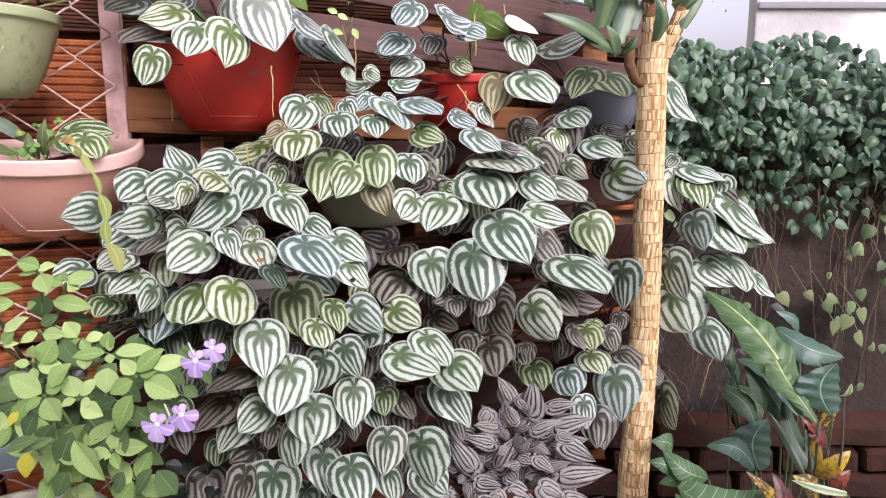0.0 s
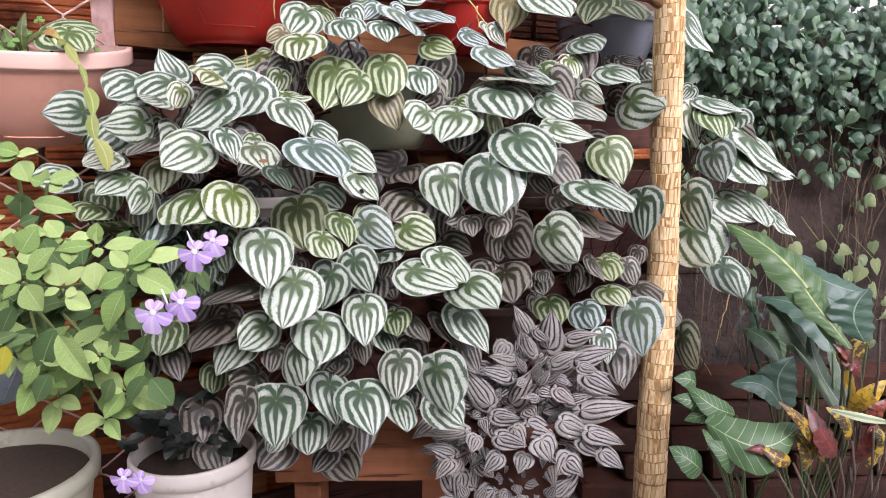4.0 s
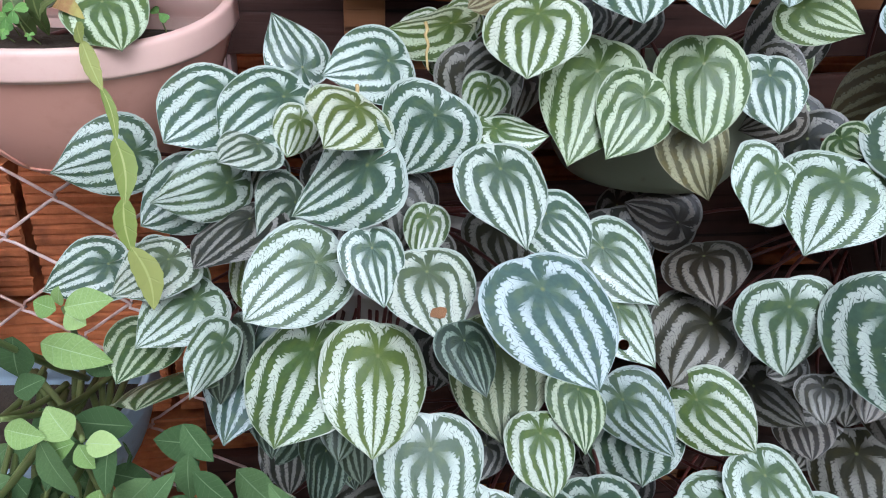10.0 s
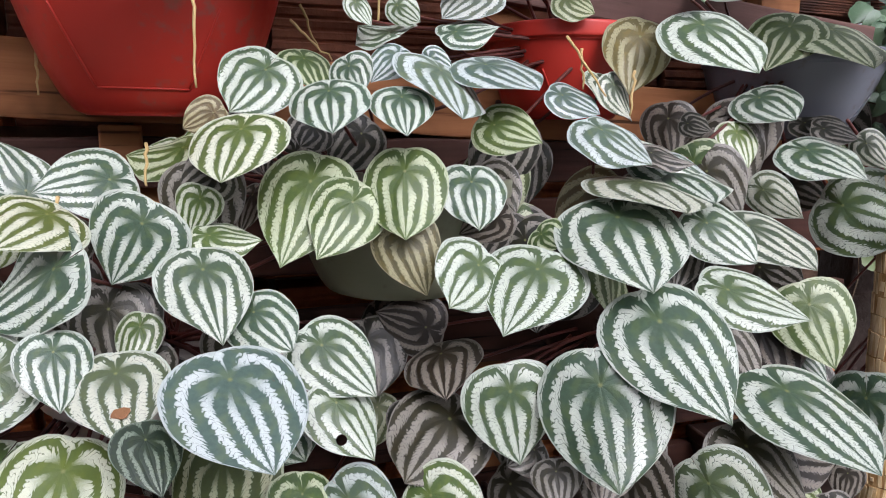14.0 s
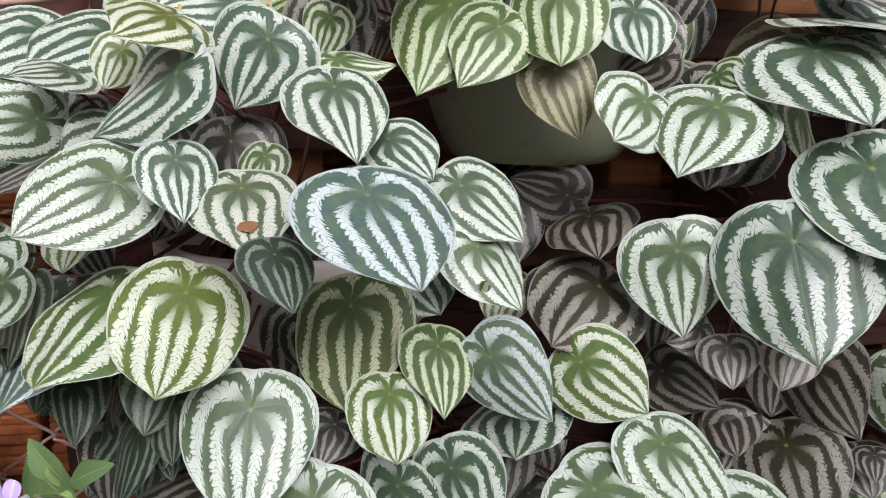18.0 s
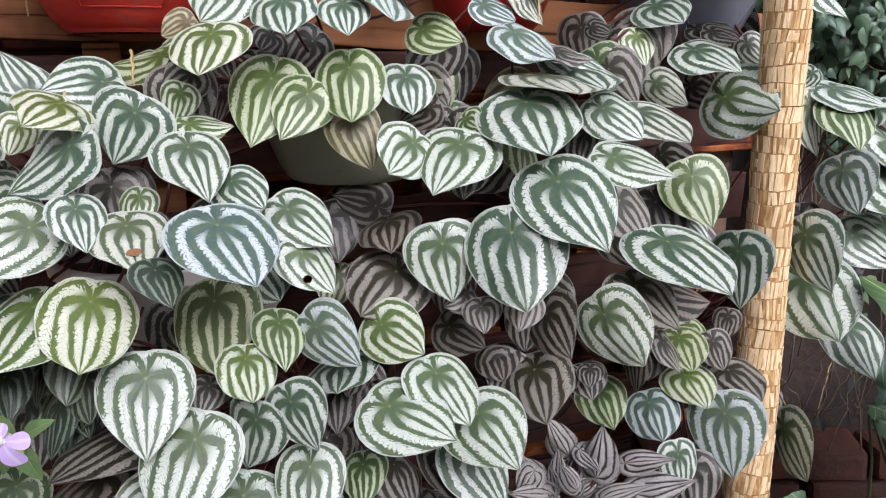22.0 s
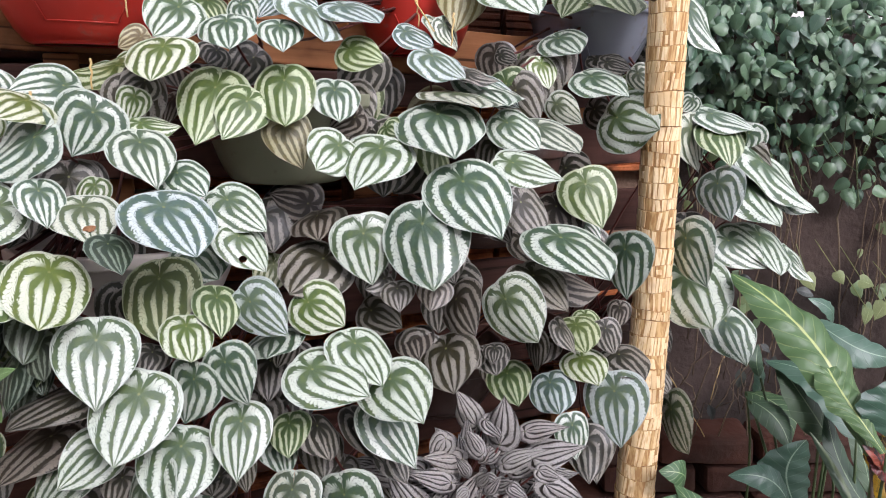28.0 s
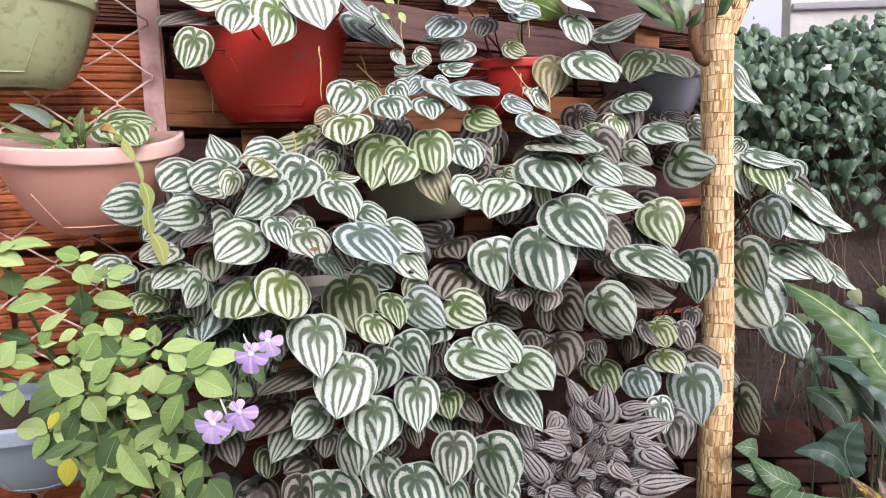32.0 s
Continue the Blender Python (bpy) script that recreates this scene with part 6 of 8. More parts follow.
strap(p_drac, DRAC, (0.467, 1.440, 1.295), (0.587, 1.420, 1.449), 0.040, 0.03)
strap(p_drac, DRAC, (0.476, 1.460, 1.307), (0.513, 1.480, 1.511), 0.045, 0.00)
strap(p_drac, DRAC, (0.462, 1.440, 1.290), (0.560, 1.420, 1.361), 0.028, 0.02)
strap(p_drac, DRAC, (0.468, 1.440, 1.273), (0.523, 1.430, 1.332), 0.020, 0.02)
strap(p_drac, DRAC, (0.344, 1.400, 1.216), (0.366, 1.440, 1.370), 0.050, 0.00)
strap(p_drac, DRAC, (0.372, 1.420, 1.245), (0.404, 1.500, 1.506), 0.060, 0.00)
strap(p_drac, DRAC, (0.347, 1.420, 1.236), (0.297, 1.480, 1.450), 0.045, 0.00)
strap(p_drac, DRAC, (0.410, 1.440, 1.284), (0.416, 1.500, 1.442), 0.055, 0.00)
strap(p_drac, DRAC, (0.351, 1.385, 1.198), (0.372, 1.360, 1.227), 0.018, 0.01)
strap(p_drac, DRAC, (0.341, 1.390, 1.190), (0.314, 1.370, 1.245), 0.024, 0.01)
strap(p_drac, DRAC, (0.415, 1.390, 1.217), (0.408, 1.370, 1.297), 0.030, 0.01)
strap(p_drac, DRAC, (0.476, 1.420, 1.248), (0.522, 1.460, 1.371), 0.034, 0.01)

p_bird = plant("long_leaf_plant", "green plant with long wavy leaves and pale midribs", (0.76, 1.36, 0.0))
strap(p_bird, BIGLEAF, (0.672, 1.185, 0.512), (0.551, 1.400, 0.715), 0.092, 0.03)
strap(p_bird, BIGLEAF, (0.678, 1.170, 0.525), (0.642, 1.300, 0.632), 0.062, 0.02)
strap(p_bird, BLUELEAF, (0.730, 1.450, 0.618), (0.857, 1.400, 0.568), 0.060, 0.02)
strap(p_bird, BLUELEAF, (0.796, 1.520, 0.550), (0.857, 1.480, 0.519), 0.034, 0.02)
strap(p_bird, BLUELEAF, (0.726, 1.300, 0.478), (0.636, 1.420, 0.558), 0.070, 0.02)
strap(p_bird, BLUELEAF, (0.709, 1.180, 0.534), (0.722, 1.200, 0.626), 0.085, 0.00)
strap(p_bird, DRAC, (0.695, 1.220, 0.389), (0.654, 1.300, 0.490), 0.018, 0.00)
strap(p_bird, DEEP, (0.745, 1.260, 0.369), (0.714, 1.360, 0.500), 0.043, 0.00)
strap(p_bird, DEEP, (0.728, 1.360, 0.440), (0.652, 1.420, 0.560), 0.066, 0.02)
strap(p_bird, DEEP, (0.606, 1.400, 0.496), (0.652, 1.340, 0.436), 0.050, 0.01)
strap(p_bird, DEEP, (0.645, 1.450, 0.516), (0.647, 1.470, 0.569), 0.026, 0.01)
strap(p_bird, DEEP, (0.752, 1.440, 0.579), (0.820, 1.420, 0.546), 0.034, 0.01)
strap(p_bird, DEEP, (0.769, 1.300, 0.379), (0.752, 1.360, 0.490), 0.036, 0.00)
strap(p_bird, BLUELEAF, (0.872, 1.620, 0.554), (0.803, 1.600, 0.615), 0.035, 0.02)
strap(p_bird, BLUELEAF, (0.664, 1.500, 0.440), (0.638, 1.460, 0.552), 0.030, 0.01)
p_dief = plant("arrowhead_plant", "dark green plant with white-veined leaves near the ground", (0.66, 1.42, 0.0))
strap(p_dief, VEINED, (0.438, 1.180, 0.391), (0.595, 1.160, 0.393), 0.092, 0.02)
strap(p_dief, VEINED, (0.509, 1.220, 0.387), (0.425, 1.240, 0.436), 0.046, 0.02)
strap(p_dief, VEINED, (0.477, 1.240, 0.383), (0.416, 1.220, 0.377), 0.032, 0.02)
strap(p_dief, VEINED, (0.455, 1.250, 0.393), (0.397, 1.230, 0.417), 0.036, 0.02)
strap(p_dief, BLUELEAF, (0.627, 1.280, 0.373), (0.534, 1.300, 0.415), 0.046, 0.02)
strap(p_dief, BLUELEAF, (0.648, 1.300, 0.361), (0.670, 1.330, 0.460), 0.088, 0.00)
strap(p_dief, VEINED, (0.640, 1.480, 0.475), (0.686, 1.400, 0.410), 0.060, 0.01)
strap(p_dief, VEINED, (0.463, 1.300, 0.397), (0.416, 1.280, 0.435), 0.045, 0.02)
strap(p_dief, VEINED, (0.448, 1.180, 0.342), (0.433, 1.180, 0.378), 0.030, 0.02)
strap(p_dief, VEINED, (0.485, 1.160, 0.311), (0.429, 1.150, 0.370), 0.045, 0.02)
strap(p_dief, VEINED, (0.428, 1.160, 0.307), (0.368, 1.160, 0.355), 0.050, 0.02)
p_croton = plant("croton", "croton with yellow, red and dark mottled leaves", (0.75, 1.24, 0.0))
strap(p_croton, CROTON_Y, (0.699, 1.190, 0.406), (0.746, 1.170, 0.469), 0.034, 0.02)
strap(p_croton, CROTON_D, (0.717, 1.220, 0.459), (0.742, 1.220, 0.534), 0.052, 0.01)
strap(p_croton, CROTON_Y, (0.714, 1.200, 0.416), (0.673, 1.210, 0.524), 0.022, 0.01)
strap(p_croton, CROTON_R, (0.708, 1.190, 0.489), (0.653, 1.180, 0.532), 0.026, 0.01)
strap(p_croton, CROTON_D, (0.639, 1.150, 0.327), (0.542, 1.140, 0.445), 0.030, 0.02)
strap(p_croton, CROTON_R, (0.660, 1.150, 0.340), (0.596, 1.150, 0.436), 0.046, 0.02)
strap(p_croton, CROTON_D, (0.687, 1.160, 0.364), (0.644, 1.170, 0.420), 0.040, 0.01)
strap(p_croton, CROTON_R, (0.715, 1.150, 0.393), (0.737, 1.150, 0.442), 0.028, 0.01)
strap(p_croton, CROTON_D, (0.731, 1.150, 0.338), (0.715, 1.150, 0.388), 0.032, 0.01)
strap(p_croton, CROTON_R, (0.669, 1.190, 0.519), (0.702, 1.170, 0.473), 0.032, 0.01)
strap(p_croton, CROTON_R, (0.701, 1.180, 0.305), (0.733, 1.170, 0.400), 0.030, 0.02)
strap(p_croton, CROTON_D, (0.563, 1.120, 0.345), (0.506, 1.120, 0.372), 0.027, 0.01)
strap(p_croton, CROTON_R, (0.526, 1.120, 0.349), (0.484, 1.120, 0.367), 0.018, 0.01)
strap(p_croton, CROTON_D, (0.756, 1.200, 0.289), (0.750, 1.200, 0.386), 0.045, 0.01)
strap(p_croton, CROTON_D, (0.611, 1.160, 0.307), (0.579, 1.150, 0.386), 0.040, 0.02)
strap(p_croton, STRIPE_WG, (0.703, 1.100, 0.423), (0.615, 1.120, 0.438), 0.016, 0.01)
strap(p_croton, STRIPE_WG, (0.714, 1.160, 0.580), (0.715, 1.140, 0.610), 0.02, 0.01)


# ---------------------------------------------------------------- downy-leaved violet with lilac flowers
def ovate(name, mat, seed, cup=0.25, rim=None):
    rim = rim or [(0.0, 0.0), (0.07, 0.05), (0.20, 0.18), (0.295, 0.38), (0.29, 0.54), (0.20, 0.76), (0.075, 0.93), (0.0, 1.0)]
    rnd = random.Random(seed)
    ph = rnd.uniform(0, 6)
    vs, fs, uv = [], [], []
    for i in range(13):
        t = i / 12
        w, y = catmull(rim, t)
        for j in range(9):
            a = -1 + j / 4
            x = w * a
            z = cup * abs(x) * 0.9 - cup * 0.9 * x * x - 0.22 * y * y + 0.02 * math.sin(9 * y + ph) * abs(a)
            vs.append((x, y, z))
            uv.append((0.5 + a / 2, y))
    for i in range(12):
        for j in range(8):
            k = i * 9 + j
            fs.append((k, k + 1, k + 10, k + 9))
    return mesh_of(name, vs, fs, mat, uv)


SV_LEAF = [ovate("blade", VIOLET_LEAF, k, 0.15 + 0.12 * k) for k in range(4)]
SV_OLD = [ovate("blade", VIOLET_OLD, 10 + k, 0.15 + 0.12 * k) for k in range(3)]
SV_RND = random.Random(21)


def small_leaf(owner, meshes, at, way, face, size, rnd):
    m, _ = leaf_frame(tuple(at), tuple(Vector(at) + Vector(way).normalized()), face)
    child("leaf", rnd.choice(meshes), owner, owner.matrix_basis.inverted() @ m @ Matrix.Diagonal((size, size, size, 1)))


def shoot(owner, x, y, z):
    """A leafy stem that ends in a whorl of young leaves at the given place."""
    rnd = SV_RND
    foot = owner.matrix_basis.translation + Vector((rnd.uniform(-0.05, 0.05), rnd.uniform(-0.03, 0.03), 0))
    tip = Vector((x, y, z))
    mid = foot.lerp(tip, 0.55) + Vector((0, -0.03, 0.05))
    pts = []
    for k in range(11):
        t = k / 10
        pts.append(foot * (1 - t) ** 2 + mid * (2 * t * (1 - t)) + tip * t * t)
    inv = owner.matrix_basis.inverted()
    vs, fs, uv = tube([inv @ p for p in pts], [0.0035 - 0.0002 * k for k in range(11)], 6)
    child("stem", mesh_of("stem", vs, fs, STALK_G, uv), owner)
    up = Vector((rnd.uniform(-0.25, 0.25), -0.72, 0.62))
    for k, s in ((4, 0.046), (6, 0.050), (8, 0.050)):
        d = (pts[k + 1] - pts[k - 1]).normalized()
        side = d.cross(up).normalized()
        turn = rnd.uniform(0, math.pi)
        for sgn in (-1, 1):
            w = side * sgn * math.cos(turn) + d.cross(side) * sgn * math.sin(turn) * 0.5 + d * 0.35 + Vector((0, -0.25, -0.35))
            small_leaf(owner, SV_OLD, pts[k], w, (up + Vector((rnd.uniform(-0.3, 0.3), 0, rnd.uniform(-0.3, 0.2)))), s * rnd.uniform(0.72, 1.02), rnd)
    n = up.normalized()
    e1 = n.orthogonal().normalized()
    e2 = n.cross(e1)
    a0 = rnd.uniform(0, 3)
    big = rnd.uniform(0.68, 1.0)
    for q, (turn, size, lift) in enumerate(((0, 0.052, 0.1), (180, 0.049, 0.1), (85, 0.038, 0.3), (268, 0.036, 0.3), (40, 0.020, 0.9), (220, 0.018, 0.9))):
        a = a0 + radians(turn + rnd.uniform(-14, 14))
        d = e1 * math.cos(a) + e2 * math.sin(a)
        small_leaf(owner, SV_LEAF, tip + d * 0.003, d + n * (lift - 0.15), n - d * (0.15 + lift * 0.5), size * big * rnd.uniform(0.9, 1.08), rnd)


p_sv = plant("cape_primrose", "downy light-green trailing plant with lilac flowers in a blue pot", (-0.69, 1.12, 0.655))
SV_YELLOW = [ovate("blade", VIOLET_YELLOW, 16, 0.2)]


def downy_stem(x, y, z):
    """Bare fleshy stem from the pot to a whorl."""
    foot = p_sv.matrix_basis.translation + Vector((SV_RND.uniform(-0.05, 0.05), SV_RND.uniform(-0.03, 0.03), 0))
    tip = Vector((x, y, z))
    mid = foot.lerp(tip, 0.6) + Vector((0, 0.02, -0.03))
    pts = [foot * (1 - t) ** 2 + mid * (2 * t * (1 - t)) + tip * t * t for t in (k / 10 for k in range(11))]
    inv = p_sv.matrix_basis.inverted()
    vs, fs, uv = tube([inv @ p for p in pts], [0.0036 - 0.00015 * k for k in range(11)], 7)
    child("stem", mesh_of("stem", vs, fs, STALK_G, uv), p_sv)


def downy_leaf(x, y, z, tx, ty, tz, wide, age):
    """One ovate blade from its base to its tip: f fresh, o old, y yellowed."""
    a, b = Vector((x, y, z)), Vector((tx, ty, tz))
    face = (SV_RND.uniform(-0.25, 0.25), -0.75, 0.6 + SV_RND.uniform(-0.2, 0.2))
    m, length = leaf_frame(tuple(a), tuple(b), face)
    me = SV_RND.choice({"f": SV_LEAF, "o": SV_OLD, "y": SV_YELLOW}[age])
    child("leaf", me, p_sv, p_sv.matrix_basis.inverted() @ m @ Matrix.Diagonal((length * wide * 0.92, length, length, 1)), "yellowed leaf" if age == "y" else "")


downy_stem(-0.665, 0.927, 0.870)
downy_stem(-0.556, 0.917, 0.858)
downy_stem(-0.566, 1.003, 0.821)
downy_stem(-0.571, 0.934, 0.768)
downy_stem(-0.629, 0.939, 0.745)
downy_stem(-0.517, 0.946, 0.753)
downy_stem(-0.530, 0.847, 0.752)
downy_stem(-0.449, 0.882, 0.750)
downy_stem(-0.638, 0.862, 0.737)
downy_stem(-0.492, 0.799, 0.726)
downy_stem(-0.458, 0.814, 0.715)
downy_stem(-0.405, 0.860, 0.728)
downy_leaf(-0.662, 0.924, 0.872, -0.689, 0.920, 0.892, 1.53, "f")
downy_leaf(-0.662, 0.925, 0.874, -0.640, 0.924, 0.884, 1.47, "f")
downy_leaf(-0.651, 0.927, 0.876, -0.599, 0.930, 0.885, 0.76, "f")
downy_leaf(-0.660, 0.923, 0.866, -0.627, 0.919, 0.859, 1.36, "f")
downy_leaf(-0.662, 0.923, 0.869, -0.675, 0.913, 0.862, 1.82, "f")
downy_leaf(-0.662, 0.948, 0.844, -0.658, 0.939, 0.811, 1.83, "o")
downy_leaf(-0.672, 0.918, 0.856, -0.709, 0.903, 0.841, 1.17, "f")
downy_leaf(-0.549, 0.915, 0.863, -0.577, 0.908, 0.874, 1.33, "f")
downy_leaf(-0.552, 0.914, 0.860, -0.528, 0.913, 0.869, 1.16, "f")
downy_leaf(-0.553, 0.913, 0.857, -0.573, 0.904, 0.857, 1.00, "f")
downy_leaf(-0.549, 0.913, 0.854, -0.536, 0.902, 0.832, 1.90, "f")
downy_leaf(-0.568, 0.998, 0.822, -0.583, 0.992, 0.829, 1.90, "f")
downy_leaf(-0.562, 1.000, 0.824, -0.526, 1.002, 0.837, 1.14, "f")
downy_leaf(-0.562, 0.999, 0.820, -0.543, 0.994, 0.816, 1.74, "f")
downy_leaf(-0.566, 1.000, 0.825, -0.565, 0.998, 0.841, 1.72, "f")
downy_leaf(-0.581, 0.989, 0.796, -0.525, 0.989, 0.790, 0.87, "f")
downy_leaf(-0.573, 1.014, 0.766, -0.540, 1.016, 0.759, 0.99, "o")
downy_leaf(-0.603, 0.936, 0.808, -0.660, 0.921, 0.803, 0.89, "f")
downy_leaf(-0.639, 0.936, 0.825, -0.596, 0.938, 0.834, 0.87, "f")
downy_leaf(-0.665, 0.927, 0.804, -0.709, 0.904, 0.768, 0.99, "f")
downy_leaf(-0.584, 0.971, 0.812, -0.585, 0.962, 0.778, 1.71, "o")
downy_leaf(-0.570, 0.929, 0.766, -0.592, 0.918, 0.758, 1.27, "f")
downy_leaf(-0.564, 0.930, 0.764, -0.534, 0.927, 0.765, 1.29, "f")
downy_leaf(-0.584, 0.960, 0.769, -0.564, 0.966, 0.782, 1.53, "o")
downy_leaf(-0.587, 0.937, 0.801, -0.574, 0.934, 0.809, 1.65, "f")
downy_leaf(-0.653, 0.962, 0.745, -0.699, 0.960, 0.759, 0.85, "o")
downy_leaf(-0.625, 0.940, 0.764, -0.597, 0.944, 0.787, 1.05, "f")
downy_leaf(-0.625, 0.936, 0.747, -0.612, 0.937, 0.769, 1.33, "f")
downy_leaf(-0.625, 0.935, 0.745, -0.605, 0.933, 0.751, 0.99, "f")
downy_leaf(-0.646, 0.961, 0.735, -0.682, 0.957, 0.737, 0.98, "o")
downy_leaf(-0.649, 0.959, 0.732, -0.670, 0.953, 0.719, 1.41, "o")
downy_leaf(-0.523, 0.942, 0.756, -0.538, 0.940, 0.779, 1.74, "f")
downy_leaf(-0.520, 0.942, 0.753, -0.544, 0.930, 0.745, 1.31, "f")
downy_leaf(-0.517, 0.942, 0.752, -0.503, 0.934, 0.740, 1.57, "f")
downy_leaf(-0.512, 0.943, 0.754, -0.485, 0.942, 0.760, 1.21, "f")
downy_leaf(-0.528, 0.845, 0.758, -0.528, 0.843, 0.775, 1.90, "f")
downy_leaf(-0.518, 0.844, 0.751, -0.503, 0.848, 0.782, 1.73, "f")
downy_leaf(-0.532, 0.842, 0.751, -0.547, 0.835, 0.756, 1.36, "f")
downy_leaf(-0.522, 0.842, 0.747, -0.494, 0.842, 0.753, 1.45, "f")
downy_leaf(-0.528, 0.841, 0.746, -0.521, 0.832, 0.732, 1.40, "f")
downy_leaf(-0.552, 0.865, 0.729, -0.591, 0.857, 0.720, 0.82, "o")
downy_leaf(-0.449, 0.881, 0.759, -0.449, 0.881, 0.782, 1.90, "f")
downy_leaf(-0.447, 0.880, 0.756, -0.445, 0.879, 0.773, 1.41, "f")
downy_leaf(-0.452, 0.879, 0.754, -0.493, 0.868, 0.756, 0.85, "f")
downy_leaf(-0.440, 0.880, 0.753, -0.392, 0.883, 0.762, 0.74, "f")
downy_leaf(-0.447, 0.879, 0.752, -0.443, 0.871, 0.743, 1.90, "f")
downy_leaf(-0.477, 0.875, 0.752, -0.476, 0.865, 0.736, 1.90, "f")
downy_leaf(-0.448, 0.874, 0.735, -0.448, 0.860, 0.705, 1.73, "f")
downy_leaf(-0.439, 0.911, 0.748, -0.425, 0.918, 0.769, 1.00, "o")
downy_leaf(-0.632, 0.860, 0.740, -0.615, 0.864, 0.771, 1.81, "f")
downy_leaf(-0.620, 0.863, 0.747, -0.585, 0.861, 0.745, 0.99, "f")
downy_leaf(-0.637, 0.858, 0.738, -0.653, 0.852, 0.746, 1.08, "f")
downy_leaf(-0.633, 0.858, 0.735, -0.644, 0.843, 0.709, 1.88, "f")
downy_leaf(-0.641, 0.856, 0.733, -0.674, 0.841, 0.718, 0.75, "f")
downy_leaf(-0.608, 0.857, 0.717, -0.625, 0.849, 0.719, 1.09, "f")
downy_leaf(-0.607, 0.858, 0.720, -0.589, 0.858, 0.734, 1.22, "f")
downy_leaf(-0.608, 0.856, 0.715, -0.612, 0.841, 0.686, 1.81, "f")
downy_leaf(-0.492, 0.796, 0.730, -0.529, 0.791, 0.753, 1.27, "f")
downy_leaf(-0.487, 0.797, 0.732, -0.463, 0.799, 0.748, 1.52, "f")
downy_leaf(-0.483, 0.799, 0.738, -0.463, 0.804, 0.766, 1.36, "f")
downy_leaf(-0.492, 0.795, 0.725, -0.508, 0.783, 0.714, 1.20, "f")
downy_leaf(-0.487, 0.795, 0.724, -0.470, 0.784, 0.699, 1.82, "f")
downy_leaf(-0.517, 0.787, 0.710, -0.527, 0.776, 0.697, 1.31, "y")
downy_leaf(-0.514, 0.815, 0.696, -0.530, 0.805, 0.666, 1.20, "o")
downy_leaf(-0.508, 0.808, 0.667, -0.556, 0.798, 0.654, 0.58, "o")
downy_leaf(-0.490, 0.810, 0.664, -0.537, 0.800, 0.653, 0.54, "o")
downy_leaf(-0.503, 0.776, 0.662, -0.507, 0.762, 0.636, 1.62, "y")
downy_leaf(-0.458, 0.811, 0.720, -0.466, 0.811, 0.746, 1.75, "f")
downy_leaf(-0.454, 0.812, 0.721, -0.435, 0.814, 0.742, 1.19, "f")
downy_leaf(-0.459, 0.810, 0.716, -0.474, 0.801, 0.713, 1.35, "f")
downy_leaf(-0.453, 0.810, 0.714, -0.440, 0.806, 0.713, 1.85, "f")
downy_leaf(-0.452, 0.809, 0.709, -0.426, 0.803, 0.698, 1.46, "f")
downy_leaf(-0.476, 0.825, 0.666, -0.496, 0.810, 0.620, 1.08, "o")
downy_leaf(-0.458, 0.797, 0.668, -0.424, 0.782, 0.619, 0.87, "f")
downy_leaf(-0.480, 0.812, 0.618, -0.496, 0.801, 0.588, 1.24, "o")
downy_leaf(-0.405, 0.857, 0.732, -0.420, 0.854, 0.753, 1.45, "f")
downy_leaf(-0.402, 0.858, 0.735, -0.373, 0.864, 0.766, 1.15, "f")
downy_leaf(-0.398, 0.857, 0.730, -0.375, 0.857, 0.741, 1.32, "f")
downy_leaf(-0.386, 0.862, 0.741, -0.337, 0.865, 0.752, 0.91, "f")
downy_leaf(-0.406, 0.854, 0.724, -0.434, 0.841, 0.713, 1.27, "f")
downy_leaf(-0.392, 0.856, 0.724, -0.349, 0.851, 0.706, 1.28, "f")
downy_leaf(-0.406, 0.849, 0.706, -0.426, 0.829, 0.665, 1.19, "f")
downy_leaf(-0.424, 0.864, 0.653, -0.451, 0.848, 0.609, 1.22, "o")
downy_leaf(-0.439, 0.872, 0.691, -0.464, 0.867, 0.683, 1.36, "o")
downy_leaf(-0.415, 0.871, 0.676, -0.390, 0.870, 0.656, 1.67, "o")
downy_leaf(-0.347, 0.898, 0.739, -0.364, 0.900, 0.753, 1.08, "o")
downy_leaf(-0.353, 0.888, 0.704, -0.336, 0.886, 0.688, 1.44, "o")
downy_leaf(-0.390, 0.854, 0.600, -0.415, 0.842, 0.569, 1.00, "o")
downy_leaf(-0.384, 0.854, 0.597, -0.358, 0.849, 0.564, 1.29, "o")
downy_leaf(-0.426, 0.848, 0.598, -0.439, 0.840, 0.572, 1.52, "o")
downy_leaf(-0.400, 0.876, 0.685, -0.367, 0.875, 0.664, 1.10, "o")
downy_leaf(-0.463, 0.856, 0.642, -0.453, 0.848, 0.610, 1.49, "o")
shoot(p_sv, -0.473, 0.850, 0.632)
shoot(p_sv, -0.496, 0.830, 0.635)
shoot(p_sv, -0.423, 0.870, 0.576)
shoot(p_sv, -0.448, 0.870, 0.541)
shoot(p_sv, -0.505, 0.870, 0.568)
shoot(p_sv, -0.505, 0.840, 0.608)
shoot(p_sv, -0.548, 0.860, 0.627)
shoot(p_sv, -0.440, 0.850, 0.627)
shoot(p_sv, -0.589, 0.880, 0.651)
downy_leaf(-0.357, 0.955, 0.718, -0.378, 0.952, 0.740, 0.95, "o")
downy_leaf(-0.353, 0.955, 0.717, -0.326, 0.948, 0.737, 0.80, "o")
downy_leaf(-0.354, 0.953, 0.713, -0.338, 0.945, 0.683, 0.85, "o")
downy_leaf(-0.357, 0.953, 0.713, -0.371, 0.943, 0.690, 0.95, "o")
downy_leaf(-0.357, 0.953, 0.716, -0.360, 0.945, 0.729, 1.00, "f")
